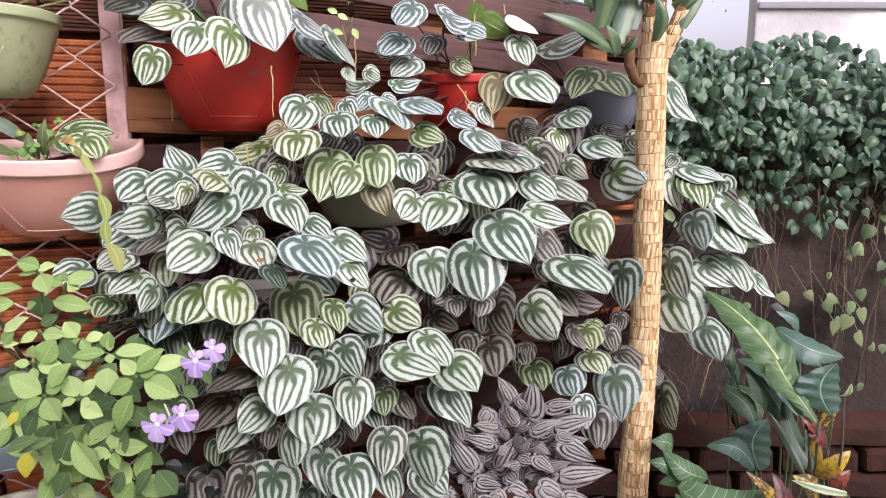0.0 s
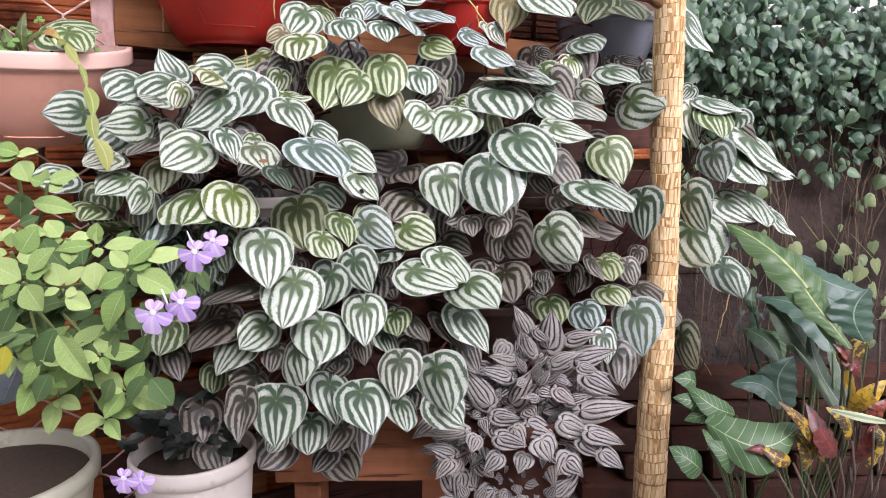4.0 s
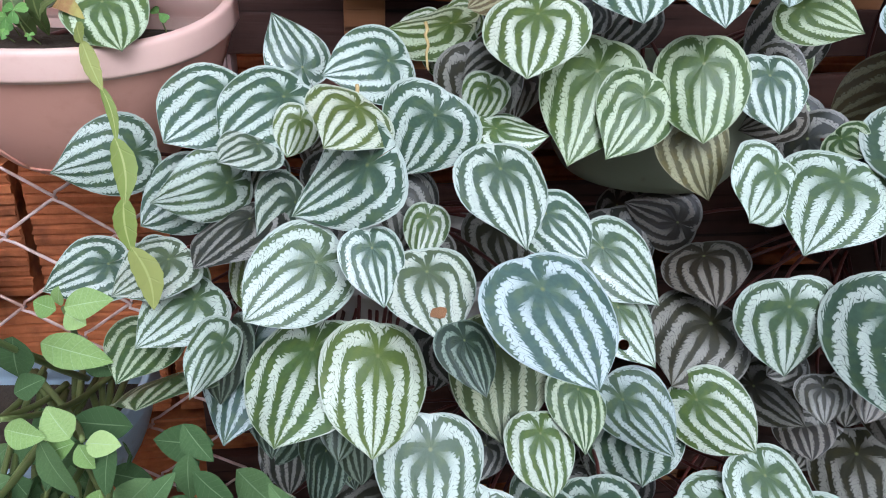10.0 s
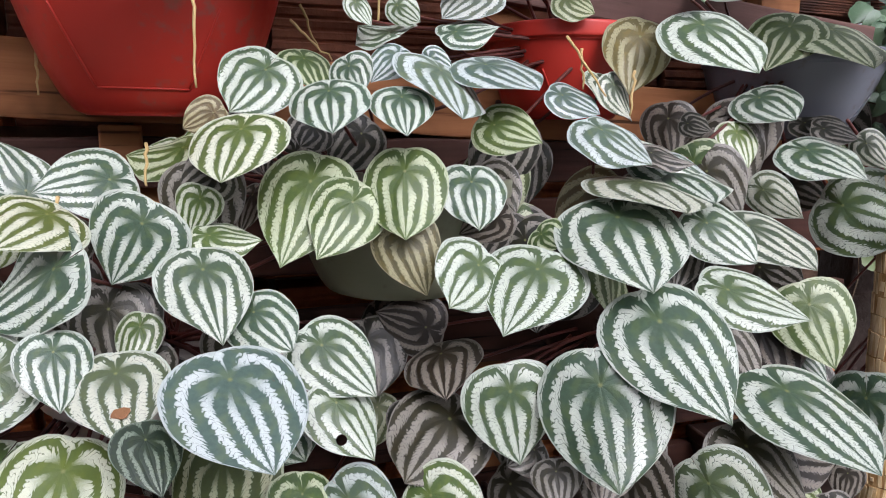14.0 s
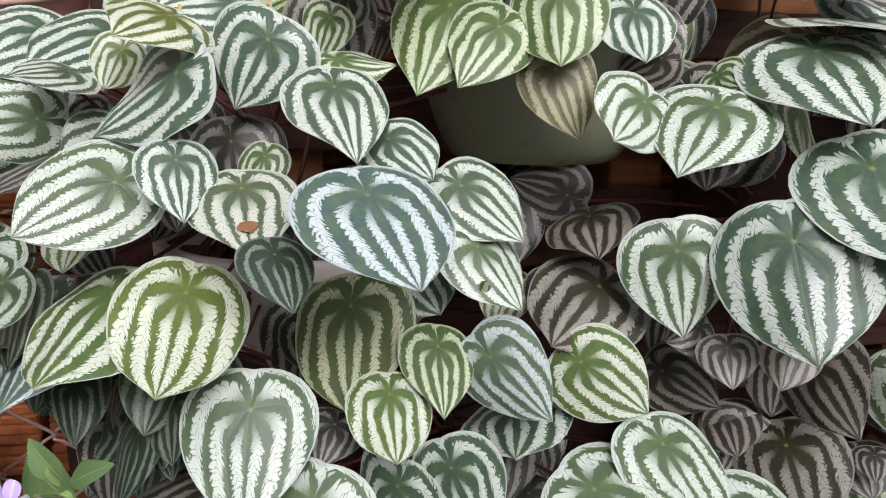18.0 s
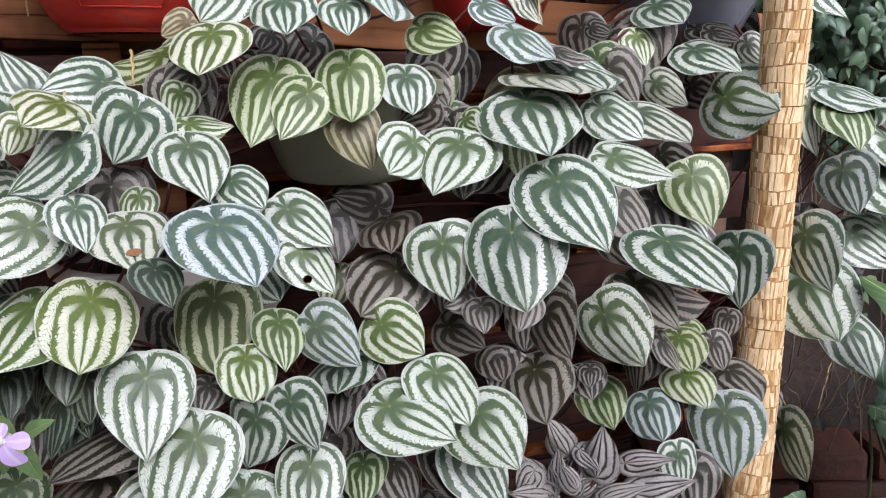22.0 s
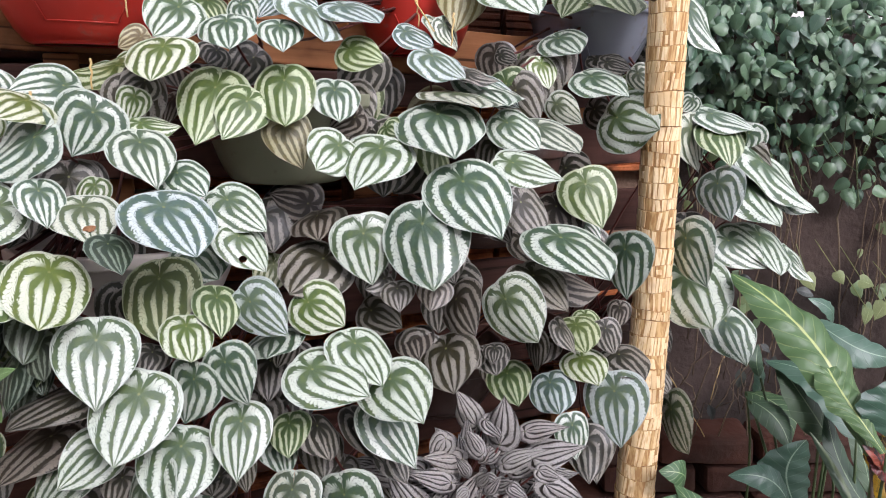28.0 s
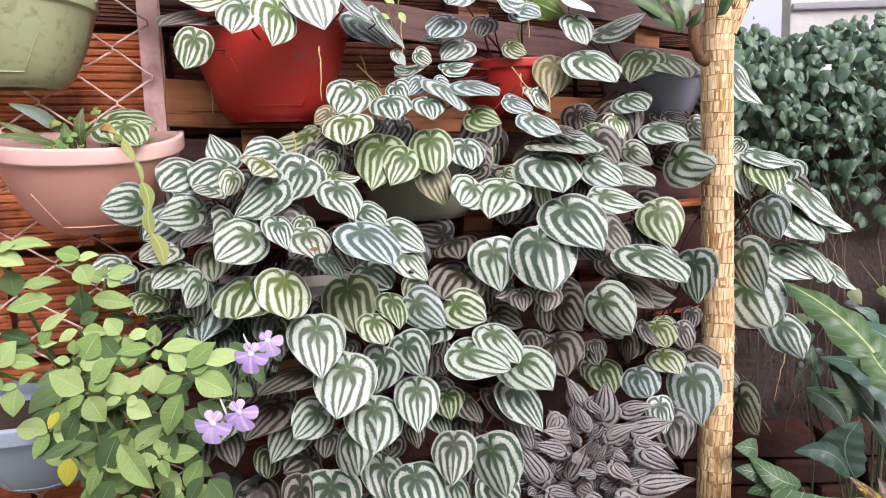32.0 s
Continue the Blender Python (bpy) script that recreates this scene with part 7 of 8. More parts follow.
downy_leaf(-0.354, 0.953, 0.714, -0.347, 0.942, 0.708, 1.10, "f")
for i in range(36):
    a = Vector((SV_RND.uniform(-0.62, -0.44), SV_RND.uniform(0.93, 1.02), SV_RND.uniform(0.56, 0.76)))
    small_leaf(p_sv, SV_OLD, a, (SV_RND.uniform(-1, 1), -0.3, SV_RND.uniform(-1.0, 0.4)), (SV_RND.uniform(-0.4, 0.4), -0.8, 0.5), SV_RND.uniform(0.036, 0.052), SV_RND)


def flower(owner, at, face, size, roll):
    """Five lilac petals, the lower three larger, round a white throat."""
    base = Vector(at)
    m, _ = leaf_frame(tuple(base), tuple(base + Vector((math.sin(roll), 0, math.cos(roll)))), face)
    inv = owner.matrix_basis.inverted()
    f = child("flower", mesh_of("throat", *tube([(0, 0, -0.30), (0, 0, -0.06), (0, 0.0, 0.03), (0, 0, 0.045)], [0.05, 0.08, 0.115, 0.07], 14)[:2], THROAT), owner,
              inv @ m @ Matrix.Diagonal((size, size, size, 1)), "lilac flower with a white throat")
    for a, s, w in ((28, 0.44, 0.85), (-28, 0.44, 0.85), (112, 0.64, 0.95), (-112, 0.64, 0.95), (180, 0.78, 1.0)):
        child("petal", PETALS[int(abs(a)) % 2], f, pose(0, 0, 0.02, 0, 0, a) @ Matrix.Diagonal((s * w * 0.98, s, s, 1)))


PETALS = [ovate("petal", PETAL, 30 + k, 0.15, [(0.0, 0.06), (0.09, 0.14), (0.26, 0.36), (0.40, 0.62), (0.41, 0.82), (0.28, 0.96), (0.1, 1.0), (0.0, 1.0)]) for k in range(2)]


def flower_stalk(owner, a, b):
    inv = owner.matrix_basis.inverted()
    vs, fs, uv = tube([inv @ p for p in bend(a, b, 0.004, 8)], 0.0009, 5)
    child("flower_stalk", mesh_of("flower_stalk", vs, fs, STALK_G, uv), owner)


for fx, fy, fz, fr, fs_ in ((-0.325, 0.859, 0.750, 0.1, 0.033), (-0.309, 0.877, 0.761, -0.35, 0.028), (-0.346, 0.779, 0.697, 0.15, 0.033), (-0.317, 0.782, 0.708, -0.3, 0.031), (-0.440, 0.885, 0.452, 0.1, 0.030), (-0.424, 0.895, 0.444, -0.3, 0.028)):
    flower(p_sv, (fx, fy, fz), (0.25 * fr, -0.93, 0.25), fs_, fr)
    flower_stalk(p_sv, (fx - 0.05, fy + 0.09, fz - 0.07), (fx, fy + 0.012, fz - 0.002))
# buds on thin pale stalks
for bx, by, bz in ((-0.332, 0.858, 0.775), (-0.337, 0.783, 0.722)):
    vs, fs, uv = tube([Vector((bx, by, bz)) - p_sv.matrix_basis.translation + Vector((0.002 * k, 0, -0.006 * k)) for k in range(4)], [0.0006, 0.0011, 0.0013, 0.0008], 8)
    child("bud", mesh_of("bud", vs, fs, THROAT, uv), p_sv)

# ---------------------------------------------------------------- flat-stemmed cactus in the pink pot
p_cactus = plant("epiphyllum", "yellow-green flat-stemmed cactus hanging from the pink pot", (-0.60, 1.13, 1.005))
CACT = [(-0.575, 1.08, 1.02), (-0.552, 1.055, 1.012), (-0.530, 1.04, 0.985), (-0.517, 1.03, 0.952), (-0.503, 1.012, 0.915), (-0.497, 1.004, 0.882), (-0.483, 0.998, 0.842)]
for i in range(len(CACT) - 1):
    m, length = leaf_frame(CACT[i], CACT[i + 1], (0.25, -0.95, 0.2))
    w = (0.012, 0.013, 0.008, 0.018, 0.017, 0.021)[i]
    me = strap_mesh(CACTUS, length * 1.12, w, 0.0, "oval", 60 + i, 0.05, 0.05, 12, 4)
    child("stem_segment", me, p_cactus, p_cactus.matrix_basis.inverted() @ m)
def pad(mat, a, b, w, words=""):
    m, length = leaf_frame(a, b, (0.2, -0.8, 0.5))
    child("stem_segment", strap_mesh(mat, length, w, 0.01, "oval", 77, 0.08, 0.05, 14, 4), p_cactus, p_cactus.matrix_basis.inverted() @ m, words)


pad(CACTUS_D, (-0.649, 1.130, 1.000), (-0.644, 1.130, 1.066), 0.017)
pad(CACTUS_D, (-0.660, 1.128, 1.000), (-0.676, 1.130, 1.044), 0.018)
pad(CACTUS_D, (-0.645, 1.125, 1.006), (-0.598, 1.098, 1.036), 0.009)
pad(CACTUS_D, (-0.680, 1.100, 1.008), (-0.739, 1.068, 1.044), 0.014)
pad(CACTUS, (-0.733, 1.068, 1.044), (-0.810, 1.035, 1.028), 0.013)
pad(CACTUS, (-0.727, 1.060, 1.045), (-0.790, 1.020, 1.016), 0.013)
pad(CACTUS_D, (-0.662, 1.080, 1.010), (-0.722, 1.030, 1.022), 0.015)
pad(CACTUS, (-0.716, 1.030, 1.022), (-0.782, 0.995, 1.006), 0.017)
pad(WITHERED, (-0.606, 1.098, 1.030), (-0.574, 1.088, 1.021), 0.015, "withered yellow-brown stem tip")
pad(CACTUS, (-0.678, 1.128, 1.043), (-0.692, 1.118, 1.034), 0.012)


# ---------------------------------------------------------------- clover between the cactus stems
p_clover = plant("clover", "small green clover growing in the pink pot", (-0.66, 1.13, 1.0))


def clover(x, y, z, size, turn, n=3):
    """A clover leaf of heart-shaped leaflets on a thread-like stalk."""
    inv = p_clover.matrix_basis.inverted()
    m = inv @ pose(x, y, z, 52, 6, 8)
    for k in range(n):
        child("leaflet", CLOVER, p_clover, m @ pose(0, 0, 0, -6, 0, turn + 360.0 * k / n) @ pose(0, size * 0.42, 0, 0, 0, 180) @ Matrix.Diagonal((size, size * 0.95, size, 1)))
    vs, fs, uv = tube([inv @ p for p in bend((x, y + 0.01, 0.998), (x, y, z), 0.0, 5)], 0.0007, 5)
    child("stalk", mesh_of("stalk", vs, fs, STALK_G, uv), p_clover)


CLOVER = heart_blade("leaflet", CLOVER_M, 0.3, 0.0, 0.05, 91, [(0.0, -0.40), (0.12, -0.46), (0.28, -0.42), (0.39, -0.28), (0.40, -0.10), (0.31, 0.10), (0.18, 0.26), (0.07, 0.38), (0.0, 0.44)], 5, 8)
clover(-0.668, 1.165, 1.041, 0.0145, 20, 4)
clover(-0.676, 1.118, 1.015, 0.0150, 10, 4)
clover(-0.690, 1.205, 1.044, 0.0130, 50)
clover(-0.678, 1.200, 1.040, 0.0110, 0)
clover(-0.655, 1.105, 1.022, 0.0130, 70)
clover(-0.649, 1.175, 1.064, 0.0100, 15)
clover(-0.708, 1.215, 1.056, 0.0120, 90, 2)
clover(-0.655, 1.090, 1.006, 0.0060, 30, 4)
clover(-0.630, 1.090, 1.006, 0.0050, 80)
clover(-0.700, 1.130, 1.012, 0.0140, 40)
clover(-0.562, 1.160, 1.020, 0.0110, 60, 2)
leaf(p_pinkp, "y", -0.644, 1.140, 1.033, 0.0260, -52, 10, 100, 1.0)
m, length = leaf_frame((-0.678, 1.130, 1.028), (-0.740, 1.100, 1.072), (0.5, -0.6, 0.5))
child("leaf", strap_mesh(STRIPED["s"], length, 0.024, 0.006, "oval", 5), p_cactus, p_cactus.matrix_basis.inverted() @ m)


# ---------------------------------------------------------------- dark small-leaved plant in the white pot
p_dark = plant("dark_leaved_plant", "small plant with very dark leaves in the off-white pot", (-0.42, 1.07, 0.41))
DARK_LEAF = [ovate("blade", DARKLEAF, 40 + k, 0.3) for k in range(3)]
drnd = random.Random(9)
for i in range(80):
    a = drnd.uniform(0, 2 * math.pi)
    r = drnd.uniform(0.01, 0.075)
    at = Vector((-0.42 + r * math.cos(a), 1.06 + r * math.sin(a) * 0.8, 0.415 + drnd.uniform(0.0, 0.085) * (1.2 - r / 0.09)))
    small_leaf(p_dark, DARK_LEAF, at, (math.cos(a), math.sin(a) - 0.5, drnd.uniform(-0.3, 0.9)), (0.2, -0.7, 0.7), drnd.uniform(0.02, 0.036), drnd)


# ---------------------------------------------------------------- small rosettes of the rippled plant
crnd = random.Random(31)
for cx, cy, cz, n, s0 in ((0.125, 1.195, 0.485, 20, 0.05), (0.06, 1.17, 0.425, 18, 0.048), (0.02, 1.17, 0.36, 18, 0.05), (0.16, 1.17, 0.38, 20, 0.052), (0.10, 1.15, 0.31, 18, 0.052), (0.20, 1.19, 0.42, 12, 0.05), (0.15, 1.14, 0.26, 18, 0.055), (0.03, 1.13, 0.26, 18, 0.055)):
    for i in range(n):
        f = i / n
        a = i * 2.4 + crnd.uniform(-0.2, 0.2)
        out = 0.2 + 0.8 * f
        n0 = Vector((0.1, -0.86, 0.5)).normalized()
        e1 = n0.orthogonal().normalized()
        e2 = n0.cross(e1)
        d = e1 * math.cos(a) + e2 * math.sin(a)
        at = Vector((cx, cy, cz)) + d * (0.008 + 0.042 * f) - n0 * 0.035 * f
        way = d * out + n0 * (1.05 - out)
        face = n0 * out - d * (1.0 - out) * 0.8
        size = s0 * (0.38 + 0.82 * f) * crnd.uniform(0.85, 1.15)
        m, _ = leaf_frame(tuple(at), tuple(at + way), face)
        child("leaf", blade_mesh("c", i % 5), p_capr, p_capr.matrix_basis.inverted() @ m @ Matrix.Diagonal((size, size, size, 1)))
    vs, fs, uv = tube([p_capr.matrix_basis.inverted() @ p for p in bend((0.10, 1.25, 0.39), (cx, cy + 0.02, cz - 0.01), 0.02, 6)], 0.004, 6)
    child("stem", mesh_of("stem", vs, fs, STALK, uv), p_capr)


# ---------------------------------------------------------------- flower spikes and aerial roots
p_spikes = plant("aerial_roots", "thin yellowish flower spikes and dry roots among the pots", (0.1, 1.45, 1.1))


def root(a, b):
    inv = p_spikes.matrix_basis.inverted()
    rnd = random.Random(int(1000 * (a[0] + 5)))
    vs, fs, uv = tube([inv @ p for p in bend(a, b, 0.0, 8, 0.0016, rnd)], [0.0016 - 0.00008 * k for k in range(9)], 6)
    child("spike", mesh_of("spike", vs, fs, ROOT, uv), p_spikes)


root((-0.289, 1.190, 1.154), (-0.289, 1.190, 1.069))
root((0.028, 1.360, 1.133), (0.068, 1.340, 1.073))
root((0.064, 1.400, 1.191), (0.062, 1.460, 1.322))
root((0.095, 1.340, 1.098), (0.091, 1.330, 1.054))
root((0.044, 1.360, 1.121), (0.046, 1.350, 1.080))
root((0.129, 1.500, 1.286), (0.127, 1.500, 1.306))
root((-0.251, 1.330, 1.143), (-0.211, 1.340, 1.105))
root((-0.247, 1.350, 1.161), (-0.231, 1.360, 1.121))
root((-0.174, 1.400, 1.150), (-0.176, 1.420, 1.242))
root((-0.321, 1.400, 1.399), (-0.344, 1.350, 1.339))
root((-0.328, 1.380, 1.393), (-0.227, 1.450, 1.430))
root((-0.341, 1.200, 1.022), (-0.332, 1.180, 0.987))
root((-0.371, 1.120, 0.983), (-0.367, 1.100, 0.967))
root((-0.503, 1.300, 1.111), (-0.505, 1.300, 1.064))
root((0.504, 1.600, 0.518), (0.626, 1.580, 0.322))
root((0.709, 1.700, 0.515), (0.643, 1.620, 0.393))


# ---------------------------------------------------------------- seedling between the pots
def seedling():
    t = thing("seedling", "thin yellow-green seedling growing out of the pallet", "plant", (-0.19, 1.40, 1.19))
    inv = t.matrix_basis.inverted()
    for a, b in (((-0.19, 1.40, 1.19), (-0.175, 1.38, 1.262)), ((-0.188, 1.395, 1.205), (-0.214, 1.38, 1.235)), ((-0.188, 1.395, 1.21), (-0.203, 1.38, 1.268))):
        vs, fs, uv = tube([inv @ p for p in bend(a, b, 0.004, 6)], 0.0011, 5)
        child("stem", mesh_of("stem", vs, fs, STALK_G, uv), t)
    for at, way in (((-0.203, 1.378, 1.266), (0.9, -0.1, -0.35)), ((-0.203, 1.378, 1.268), (-0.8, -0.1, 0.4)), ((-0.175, 1.378, 1.24), (0.5, -0.2, -0.8)), ((-0.214, 1.378, 1.236), (0.9, -0.2, -0.2))):
        small_leaf(t, SV_LEAF, at, way, (0.1, -0.9, 0.4), 0.022, random.Random(3))


seedling()


# ---------------------------------------------------------------- dead twigs on the bed beside the trunk
def twigs():
    t = thing("dead_twigs", "tangle of dry brown twigs and dark dead leaves on the bed", "twigs", (0.62, 1.60, 0.34))
    rnd = random.Random(44)
    for i in range(34):
        a = Vector((rnd.uniform(-0.13, 0.2), rnd.uniform(-0.05, 0.14), rnd.uniform(-0.02, 0.05)))
        b = a + Vector((rnd.uniform(-0.09, 0.09), rnd.uniform(-0.05, 0.05), rnd.uniform(0.03, 0.24)))
        vs, fs, uv = tube(bend(a, b, rnd.uniform(-0.02, 0.03), 7, 0.006, rnd), [0.0016 - 0.00012 * k for k in range(8)], 5)
        child("twig", mesh_of("twig", vs, fs, RUNNER if i % 3 else WOODY, uv), t)
        if i % 2:
            m, _ = leaf_frame(tuple(b), tuple(b + Vector((rnd.uniform(-1, 1), -0.4, rnd.uniform(-1, 0.3))).normalized()), (0.1, -0.8, 0.5))
            s = rnd.uniform(0.02, 0.045)
            child("dead_leaf", DARK_LEAF[i % 3], t, m @ Matrix.Diagonal((s, s, s, 1)))


twigs()


# ---------------------------------------------------------------- creeper on the far wall
def creeper():
    t = plant("creeper", "dense dark-green creeper of small heart-shaped leaves over the wall", (0.95, 1.93, 1.15))
    inv = t.matrix_basis.inverted()
    rnd = random.Random(12)
    meshes = [heart_blade("blade", HEDGE, 0.25 + 0.12 * k, 0.08 + 0.1 * k, 0.05, 70 + k, HEART if k % 2 else CREEPER, 5, 8) for k in range(4)]
    far = []
    n = 0
    for i in range(2500):
        x = 0.56 + 0.80 * rnd.random() ** 0.95
        f = rnd.random()
        low = 0.845 - 0.06 * math.exp(-((x - 0.99) / 0.13) ** 2) + 0.03 * math.sin(x * 23.0) + 0.3 * max(0.0, x - 1.12)
        top = 1.285 + 0.02 * math.sin(x * 13 + 1) - 0.9 * max(0.0, x - 1.02) ** 1.5
        z = low + (top - low) * f ** 0.8
        if f < 0.22 and rnd.random() < 0.55:
            continue
        # sprays of leaves stand out from the mass, with hollows between
        lump = 0.5 + 0.5 * math.sin(x * 31 + 3 * math.sin(z * 17)) * math.sin(z * 37 + 2 * math.sin(x * 13))
        depth = rnd.random() ** 0.9
        if depth < 0.4 and lump < 0.22:
            continue
        y = 1.905 - 0.15 * math.sin(math.pi * (0.14 + 0.76 * f)) * (1 - 0.85 * depth) * (0.72 + 0.42 * lump) - 0.012 + (0.16 * rnd.random() if f > 0.8 else 0.0)
        size = rnd.choice((rnd.uniform(0.019, 0.030), rnd.uniform(0.025, 0.037), rnd.uniform(0.032, 0.046)))
        m = pose(x, y, z, rnd.gauss(72, 18), rnd.gauss(0, 14), rnd.gauss(-6, 26)) @ pose(0, 0, 0, 0, 0, 180 + rnd.gauss(0, 36))
        m = m @ Matrix.Diagonal((size * rnd.uniform(0.82, 1.02), size, size, 1))
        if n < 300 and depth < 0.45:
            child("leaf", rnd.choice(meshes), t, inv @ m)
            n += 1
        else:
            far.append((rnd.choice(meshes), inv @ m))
    # thin green shoots that cross the mass
    for i in range(34):
        x, z = rnd.uniform(0.62, 1.2), rnd.uniform(0.86, 1.22)
        a, l = rnd.uniform(-1.9, 0.5), rnd.uniform(0.05, 0.13)
        q = Vector((x, 1.79 + 0.05 * rnd.random(), z))
        vs, fs, uv = tube([inv @ p for p in bend(q, q + Vector((l * math.cos(a), rnd.uniform(-0.02, 0.02), l * math.sin(a))), -0.01, 6)], 0.0013, 5)
        child("shoot", mesh_of("shoot", vs, fs, STALK_D, uv), t)
    loose = []
    # hanging strands down the wall with a few leaves each
    for i in range(60):
        x = rnd.uniform(0.64, 1.6)
        z0, z1 = rnd.uniform(0.86, 0.98), rnd.uniform(0.30, 0.75)
        lean = rnd.uniform(-0.012, 0.012)
        pts = [Vector((x + lean * k + 0.012 * math.sin(k * 0.9 + i) + rnd.uniform(-0.004, 0.004), 1.905 - 0.012 * (1 + math.sin(k * 1.3 + i)), z0 + (z1 - z0) * k / 9)) for k in range(10)]
        vs, fs, uv = tube([inv @ p for p in pts], rnd.uniform(0.001, 0.0021), 5)
        child("runner", mesh_of("runner", vs, fs, RUNNER, uv), t)
        for k in range(rnd.randint(0, 3)):
            p = rnd.choice(pts)
            size = rnd.uniform(0.022, 0.046)
            loose.append((rnd.choice(meshes), inv @ pose(p.x + rnd.uniform(-0.03, 0.03), p.y - 0.012, p.z, rnd.uniform(60, 100), rnd.uniform(-20, 20), rnd.uniform(-40, 40)) @ pose(0, 0, 0, 0, 0, 180 + rnd.uniform(-40, 40)) @ Matrix.Diagonal((size, size, size, 1))))
    pale = heart_blade("blade", PALE_LEAF, 0.3, 0.12, 0.06, 81, CREEPER, 5, 8)
    for x, z, size, turn in ((0.916, 0.605, 0.046, 20), (1.044, 0.597, 0.044, 70), (1.101, 0.540, 0.050, -10), (1.138, 0.562, 0.048, 15), (1.135, 0.495, 0.050, 30), (1.069, 0.525, 0.042, -25), (0.985, 0.612, 0.034, 40)):
        child("leaf", pale, t, inv @ pose(x, 1.80, z, 78, rnd.uniform(-15, 15), rnd.uniform(-25, 25)) @ pose(0, 0, 0, 0, 0, 180 + turn) @ Matrix.Diagonal((size, size, size, 1)), "pale yellow-green leaf")
        vs, fs, uv = tube([inv @ p for p in bend((x, 1.80, z), (x + rnd.uniform(-0.02, 0.02), 1.89, z + 0.06), 0.0, 4)], 0.001, 5)
        child("stalk", mesh_of("stalk", vs, fs, STALK_G, uv), t)
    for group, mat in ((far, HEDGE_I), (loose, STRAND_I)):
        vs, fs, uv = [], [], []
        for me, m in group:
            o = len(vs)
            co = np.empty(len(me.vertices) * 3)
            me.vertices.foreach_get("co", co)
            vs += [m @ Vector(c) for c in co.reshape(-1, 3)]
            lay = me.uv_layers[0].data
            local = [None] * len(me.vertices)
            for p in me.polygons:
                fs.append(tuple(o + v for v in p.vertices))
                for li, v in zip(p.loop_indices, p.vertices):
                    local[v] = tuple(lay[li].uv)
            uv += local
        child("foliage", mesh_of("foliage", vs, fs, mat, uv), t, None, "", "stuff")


creeper()


# ---------------------------------------------------------------- tree, shade net and cable beyond the pallet
def tree():
    t = thing("tree", "leafy green tree beyond the wall", "tree", (0.2, 4.6, 0.0))
    rnd = random.Random(17)
    vs, fs, uv = tube([(0, 0, 0), (0.05, 0, 0.9), (-0.04, 0.05, 1.8), (0.02, 0, 2.6)], [0.14, 0.12, 0.10, 0.06], 12)
    child("trunk", mesh_of("trunk", vs, fs, WOODY, uv), t)
    tips = []
    for i in range(9):
        a = i * 2.4
        b = Vector((1.5 * math.cos(a) * rnd.uniform(0.6, 1.1), 0.8 * math.sin(a), rnd.uniform(2.0, 3.6)))
        pts = bend((0, 0, 1.3 + 0.1 * i), b, 0.15, 7, 0.05, rnd)
        vs, fs, uv = tube(pts, [0.045 - 0.005 * k for k in range(8)], 7)
        child("limb", mesh_of("limb", vs, fs, WOODY, uv), t)
        tips += pts[3:]
    vs, fs, uv = [], [], []
    for i in range(14000):
        c = rnd.choice(tips) + Vector((rnd.gauss(0, 0.5), rnd.gauss(0, 0.3), rnd.gauss(0, 0.3)))
        s = rnd.uniform(0.018, 0.04)
        m = Matrix.Translation(c) @ Euler((rnd.uniform(0, 6), rnd.uniform(0, 6), rnd.uniform(0, 6))).to_matrix().to_4x4()
        o = len(vs)
        for x, y, z in ((0, 0, 0), (0.35, 0.5, 0.08), (0, 0.55, 0), (-0.35, 0.5, 0.08), (0, 1.1, -0.05)):
            vs.append(m @ Vector((x * s, y * s * 1.3, z * s)))
            uv.append((0.5 + x, y))
        fs += [(o, o + 1, o + 2), (o, o + 2, o + 3), (o + 1, o + 4, o + 2), (o + 2, o + 4, o + 3)]
    child("crown", mesh_of("crown", vs, fs, TREE_I, uv), t, None, "", "stuff")


tree()


def shade_net():
    vs, fs = [], []
    n, m = 44, 10
    for i in range(n + 1):
        for j in range(m + 1):
            u, f = -0.3 + 1.28 * i / n, j / m
            top = 0.42 * (1 - 0.95 * i / n)
            z = 1.424 - 0.0945 * u + top * f + 0.012 * math.sin(9 * f + i * 0.5) + 0.01 * math.sin(i * 0.9)
            vs.append(on_wall(u, 0.03 + 0.35 * f + 0.02 * math.sin(7 * f + i * 0.3), z))
    for i in range(n):
        for j in range(m):
            k = i * (m + 1) + j
            fs.append((k, k + 1, k + m + 2, k + m + 1))
    t = new("shade_net", mesh_of("shade_net", vs, fs, NET))
    vs, fs, uv = tube([on_wall(-0.3 + 0.05 * k, 0.012 + 0.006 * math.sin(k * 2.1), 1.424 - 0.0945 * (-0.3 + 0.05 * k) + 0.004 * math.sin(k * 1.3)) for k in range(27)], [0.006 + 0.003 * math.sin(k * 1.7) for k in range(27)], 7)
    child("hem", mesh_of("hem", vs, fs, DARKLEAF, uv), t, None, "bunched black hem of the net")
    tagged(t, "black see-through shade net sagging over the pallet", "net")


shade_net()


def cable():
    vs, fs, uv = tube([(0.80 + 0.10 * k, 1.99 + 0.004 * k, 1.20 + 0.012 * math.sin(k * 0.7) - 0.02 * math.sin(math.pi * k / 14)) for k in range(15)], 0.011, 8)
    t = new("branch", mesh_of("branch", vs, fs, WOODY, uv))
    tagged(t, "bare grey vine stem lying along the wall top", "branch")


cable()


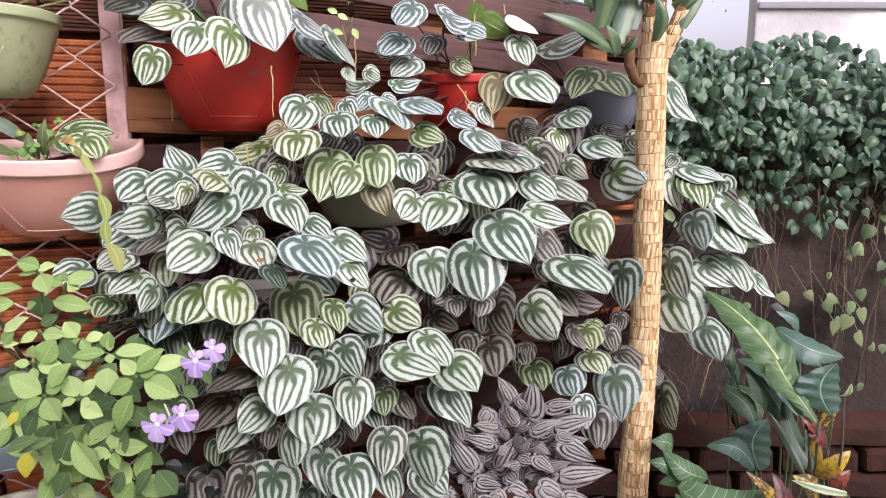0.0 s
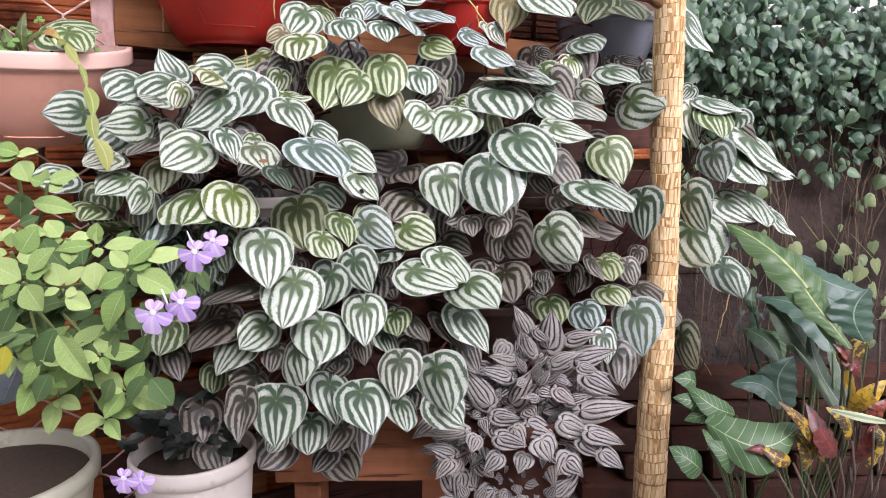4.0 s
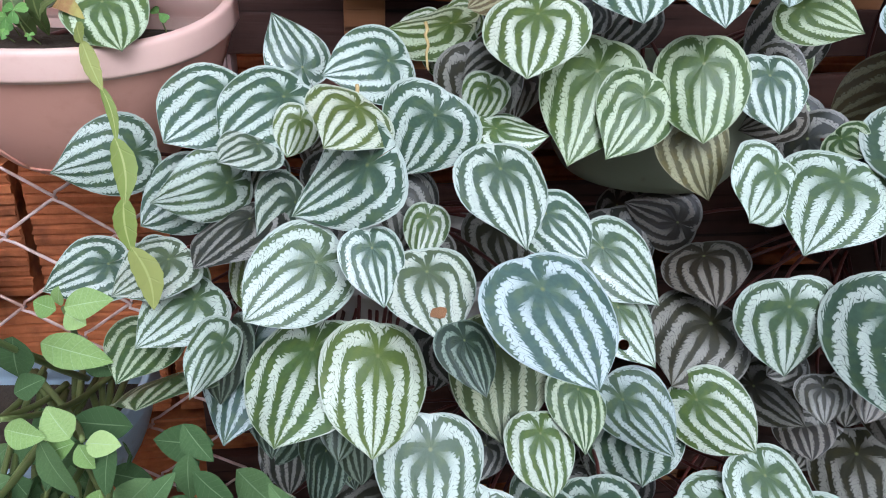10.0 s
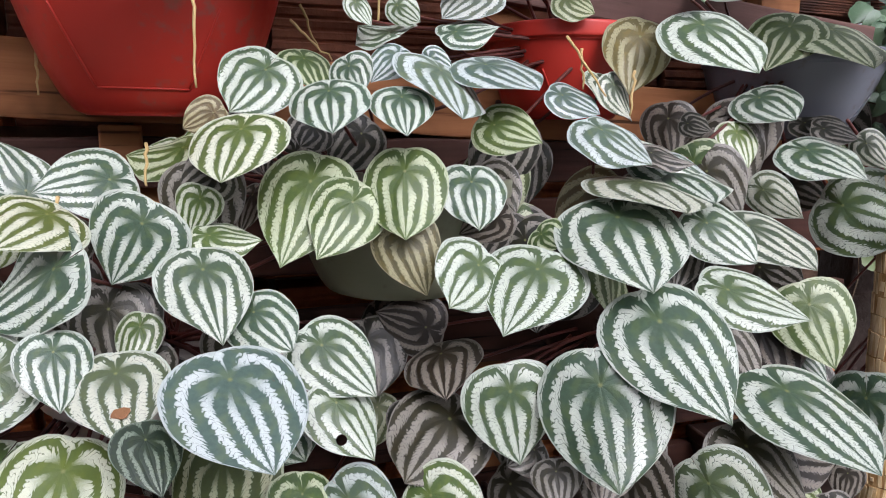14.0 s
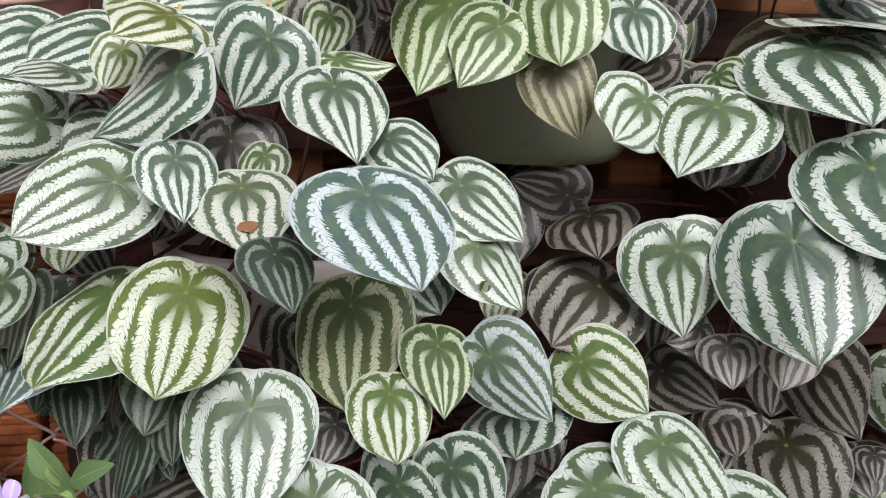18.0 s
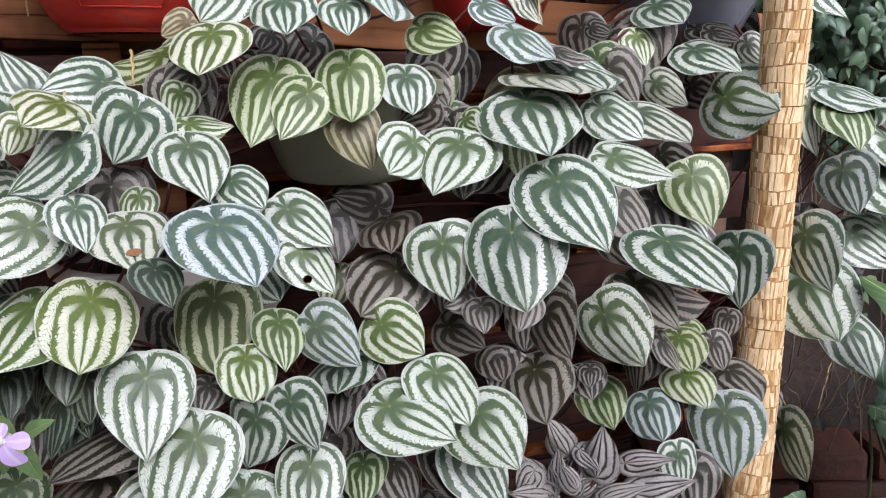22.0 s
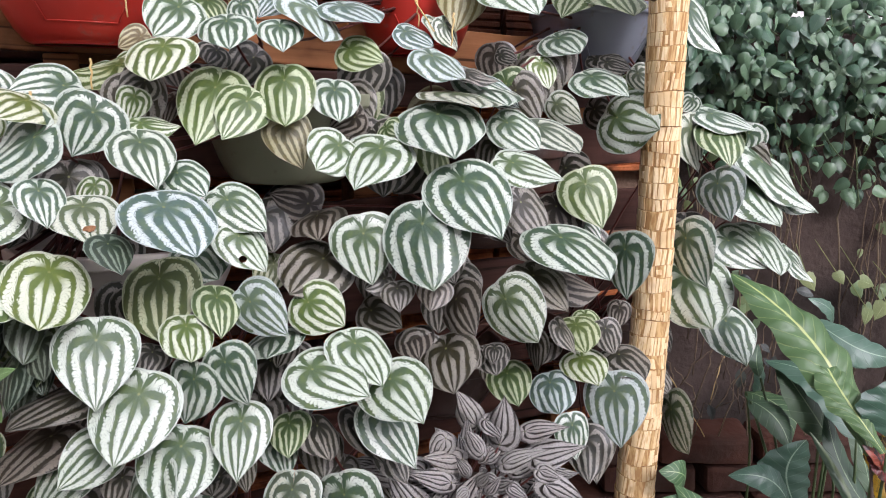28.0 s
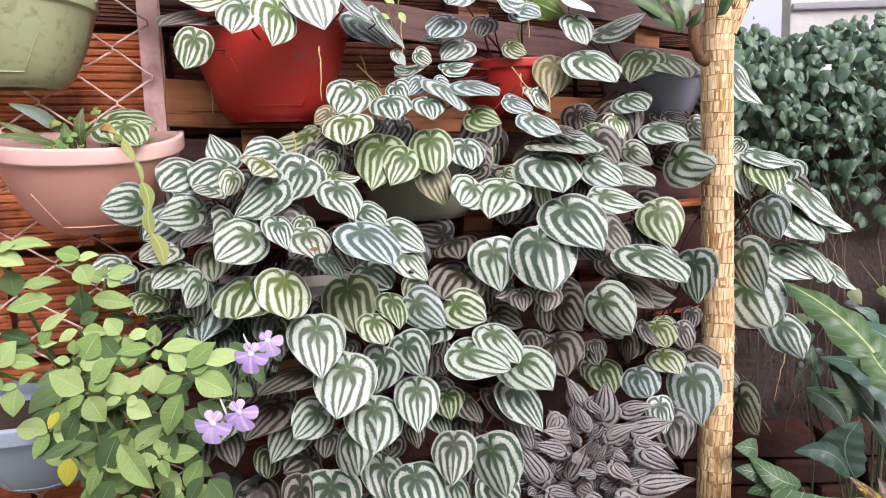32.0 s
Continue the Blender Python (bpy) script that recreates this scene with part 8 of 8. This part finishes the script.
# ---------------------------------------------------------------- bricks of the back wall
def bricks():
    wall = bpy.data.objects["wall_north"]
    h, w = 0.19, 0.288
    prof = []
    k = 13
    for i in range(k):
        z0, z1 = -h / 2 + h * i / k, -h / 2 + h * (i + 1) / k
        prof += [(z0 + 0.001, 0.003), (z0 + 0.0035, 0.0), (z1 - 0.0035, 0.0), (z1 - 0.001, 0.003)]
    # old holds the same bricks in the darker, shade-coloured material
    meshes, old = [], []
    for s in range(4):
        rnd = random.Random(s)
        vs, fs = [], []
        cols = 7
        for c in range(cols):
            x = -w / 2 + w * c / (cols - 1)
            for z, d in prof:
                vs.append((x + (rnd.uniform(-0.002, 0.002) if c in (0, cols - 1) else 0), d + rnd.uniform(-0.0009, 0.0009), z + rnd.uniform(-0.0005, 0.0005)))
        n = len(prof)
        for c in range(cols - 1):
            for i in range(n - 1):
                a = c * n + i
                fs.append((a, a + n, a + n + 1, a + 1))
        o = len(vs)
        vs += [(-w / 2, 0.06, -h / 2), (w / 2, 0.06, -h / 2), (w / 2, 0.06, h / 2), (-w / 2, 0.06, h / 2)]
        e = (cols - 1) * n
        fs += [(0, o, o + 1, e), (n - 1, e + n - 1, o + 2, o + 3), tuple(range(n)) + (o + 3, o), tuple(range(e + n - 1, e - 1, -1)) + (o + 1, o + 2)]
        meshes.append(mesh_of("brick", vs, fs, BRICK, None, False))
        old.append(mesh_of("brick", vs, fs, BRICK_SHADED, None, False))
    rnd = random.Random(2)
    for r in range(8):
        for c in range(13):
            u = -2.5 + c * 0.302 + (0.15 if r % 2 else 0.0)
            if r == 7 and u > -0.12 or u > 1.15:
                continue
            low = 0.5 if u < 0.75 else 0.3
            cut = pose(0, 0, -0.095 * (1 - low)) @ Matrix.Diagonal((1, 1, low, 1)) if r == 6 and u > -0.12 else Matrix()
            # upper rows, and one lower behind the pallet, take the painted shade
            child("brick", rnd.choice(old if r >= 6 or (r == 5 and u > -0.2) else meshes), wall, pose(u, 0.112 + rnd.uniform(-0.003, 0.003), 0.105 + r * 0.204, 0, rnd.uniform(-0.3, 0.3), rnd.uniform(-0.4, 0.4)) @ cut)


bricks()
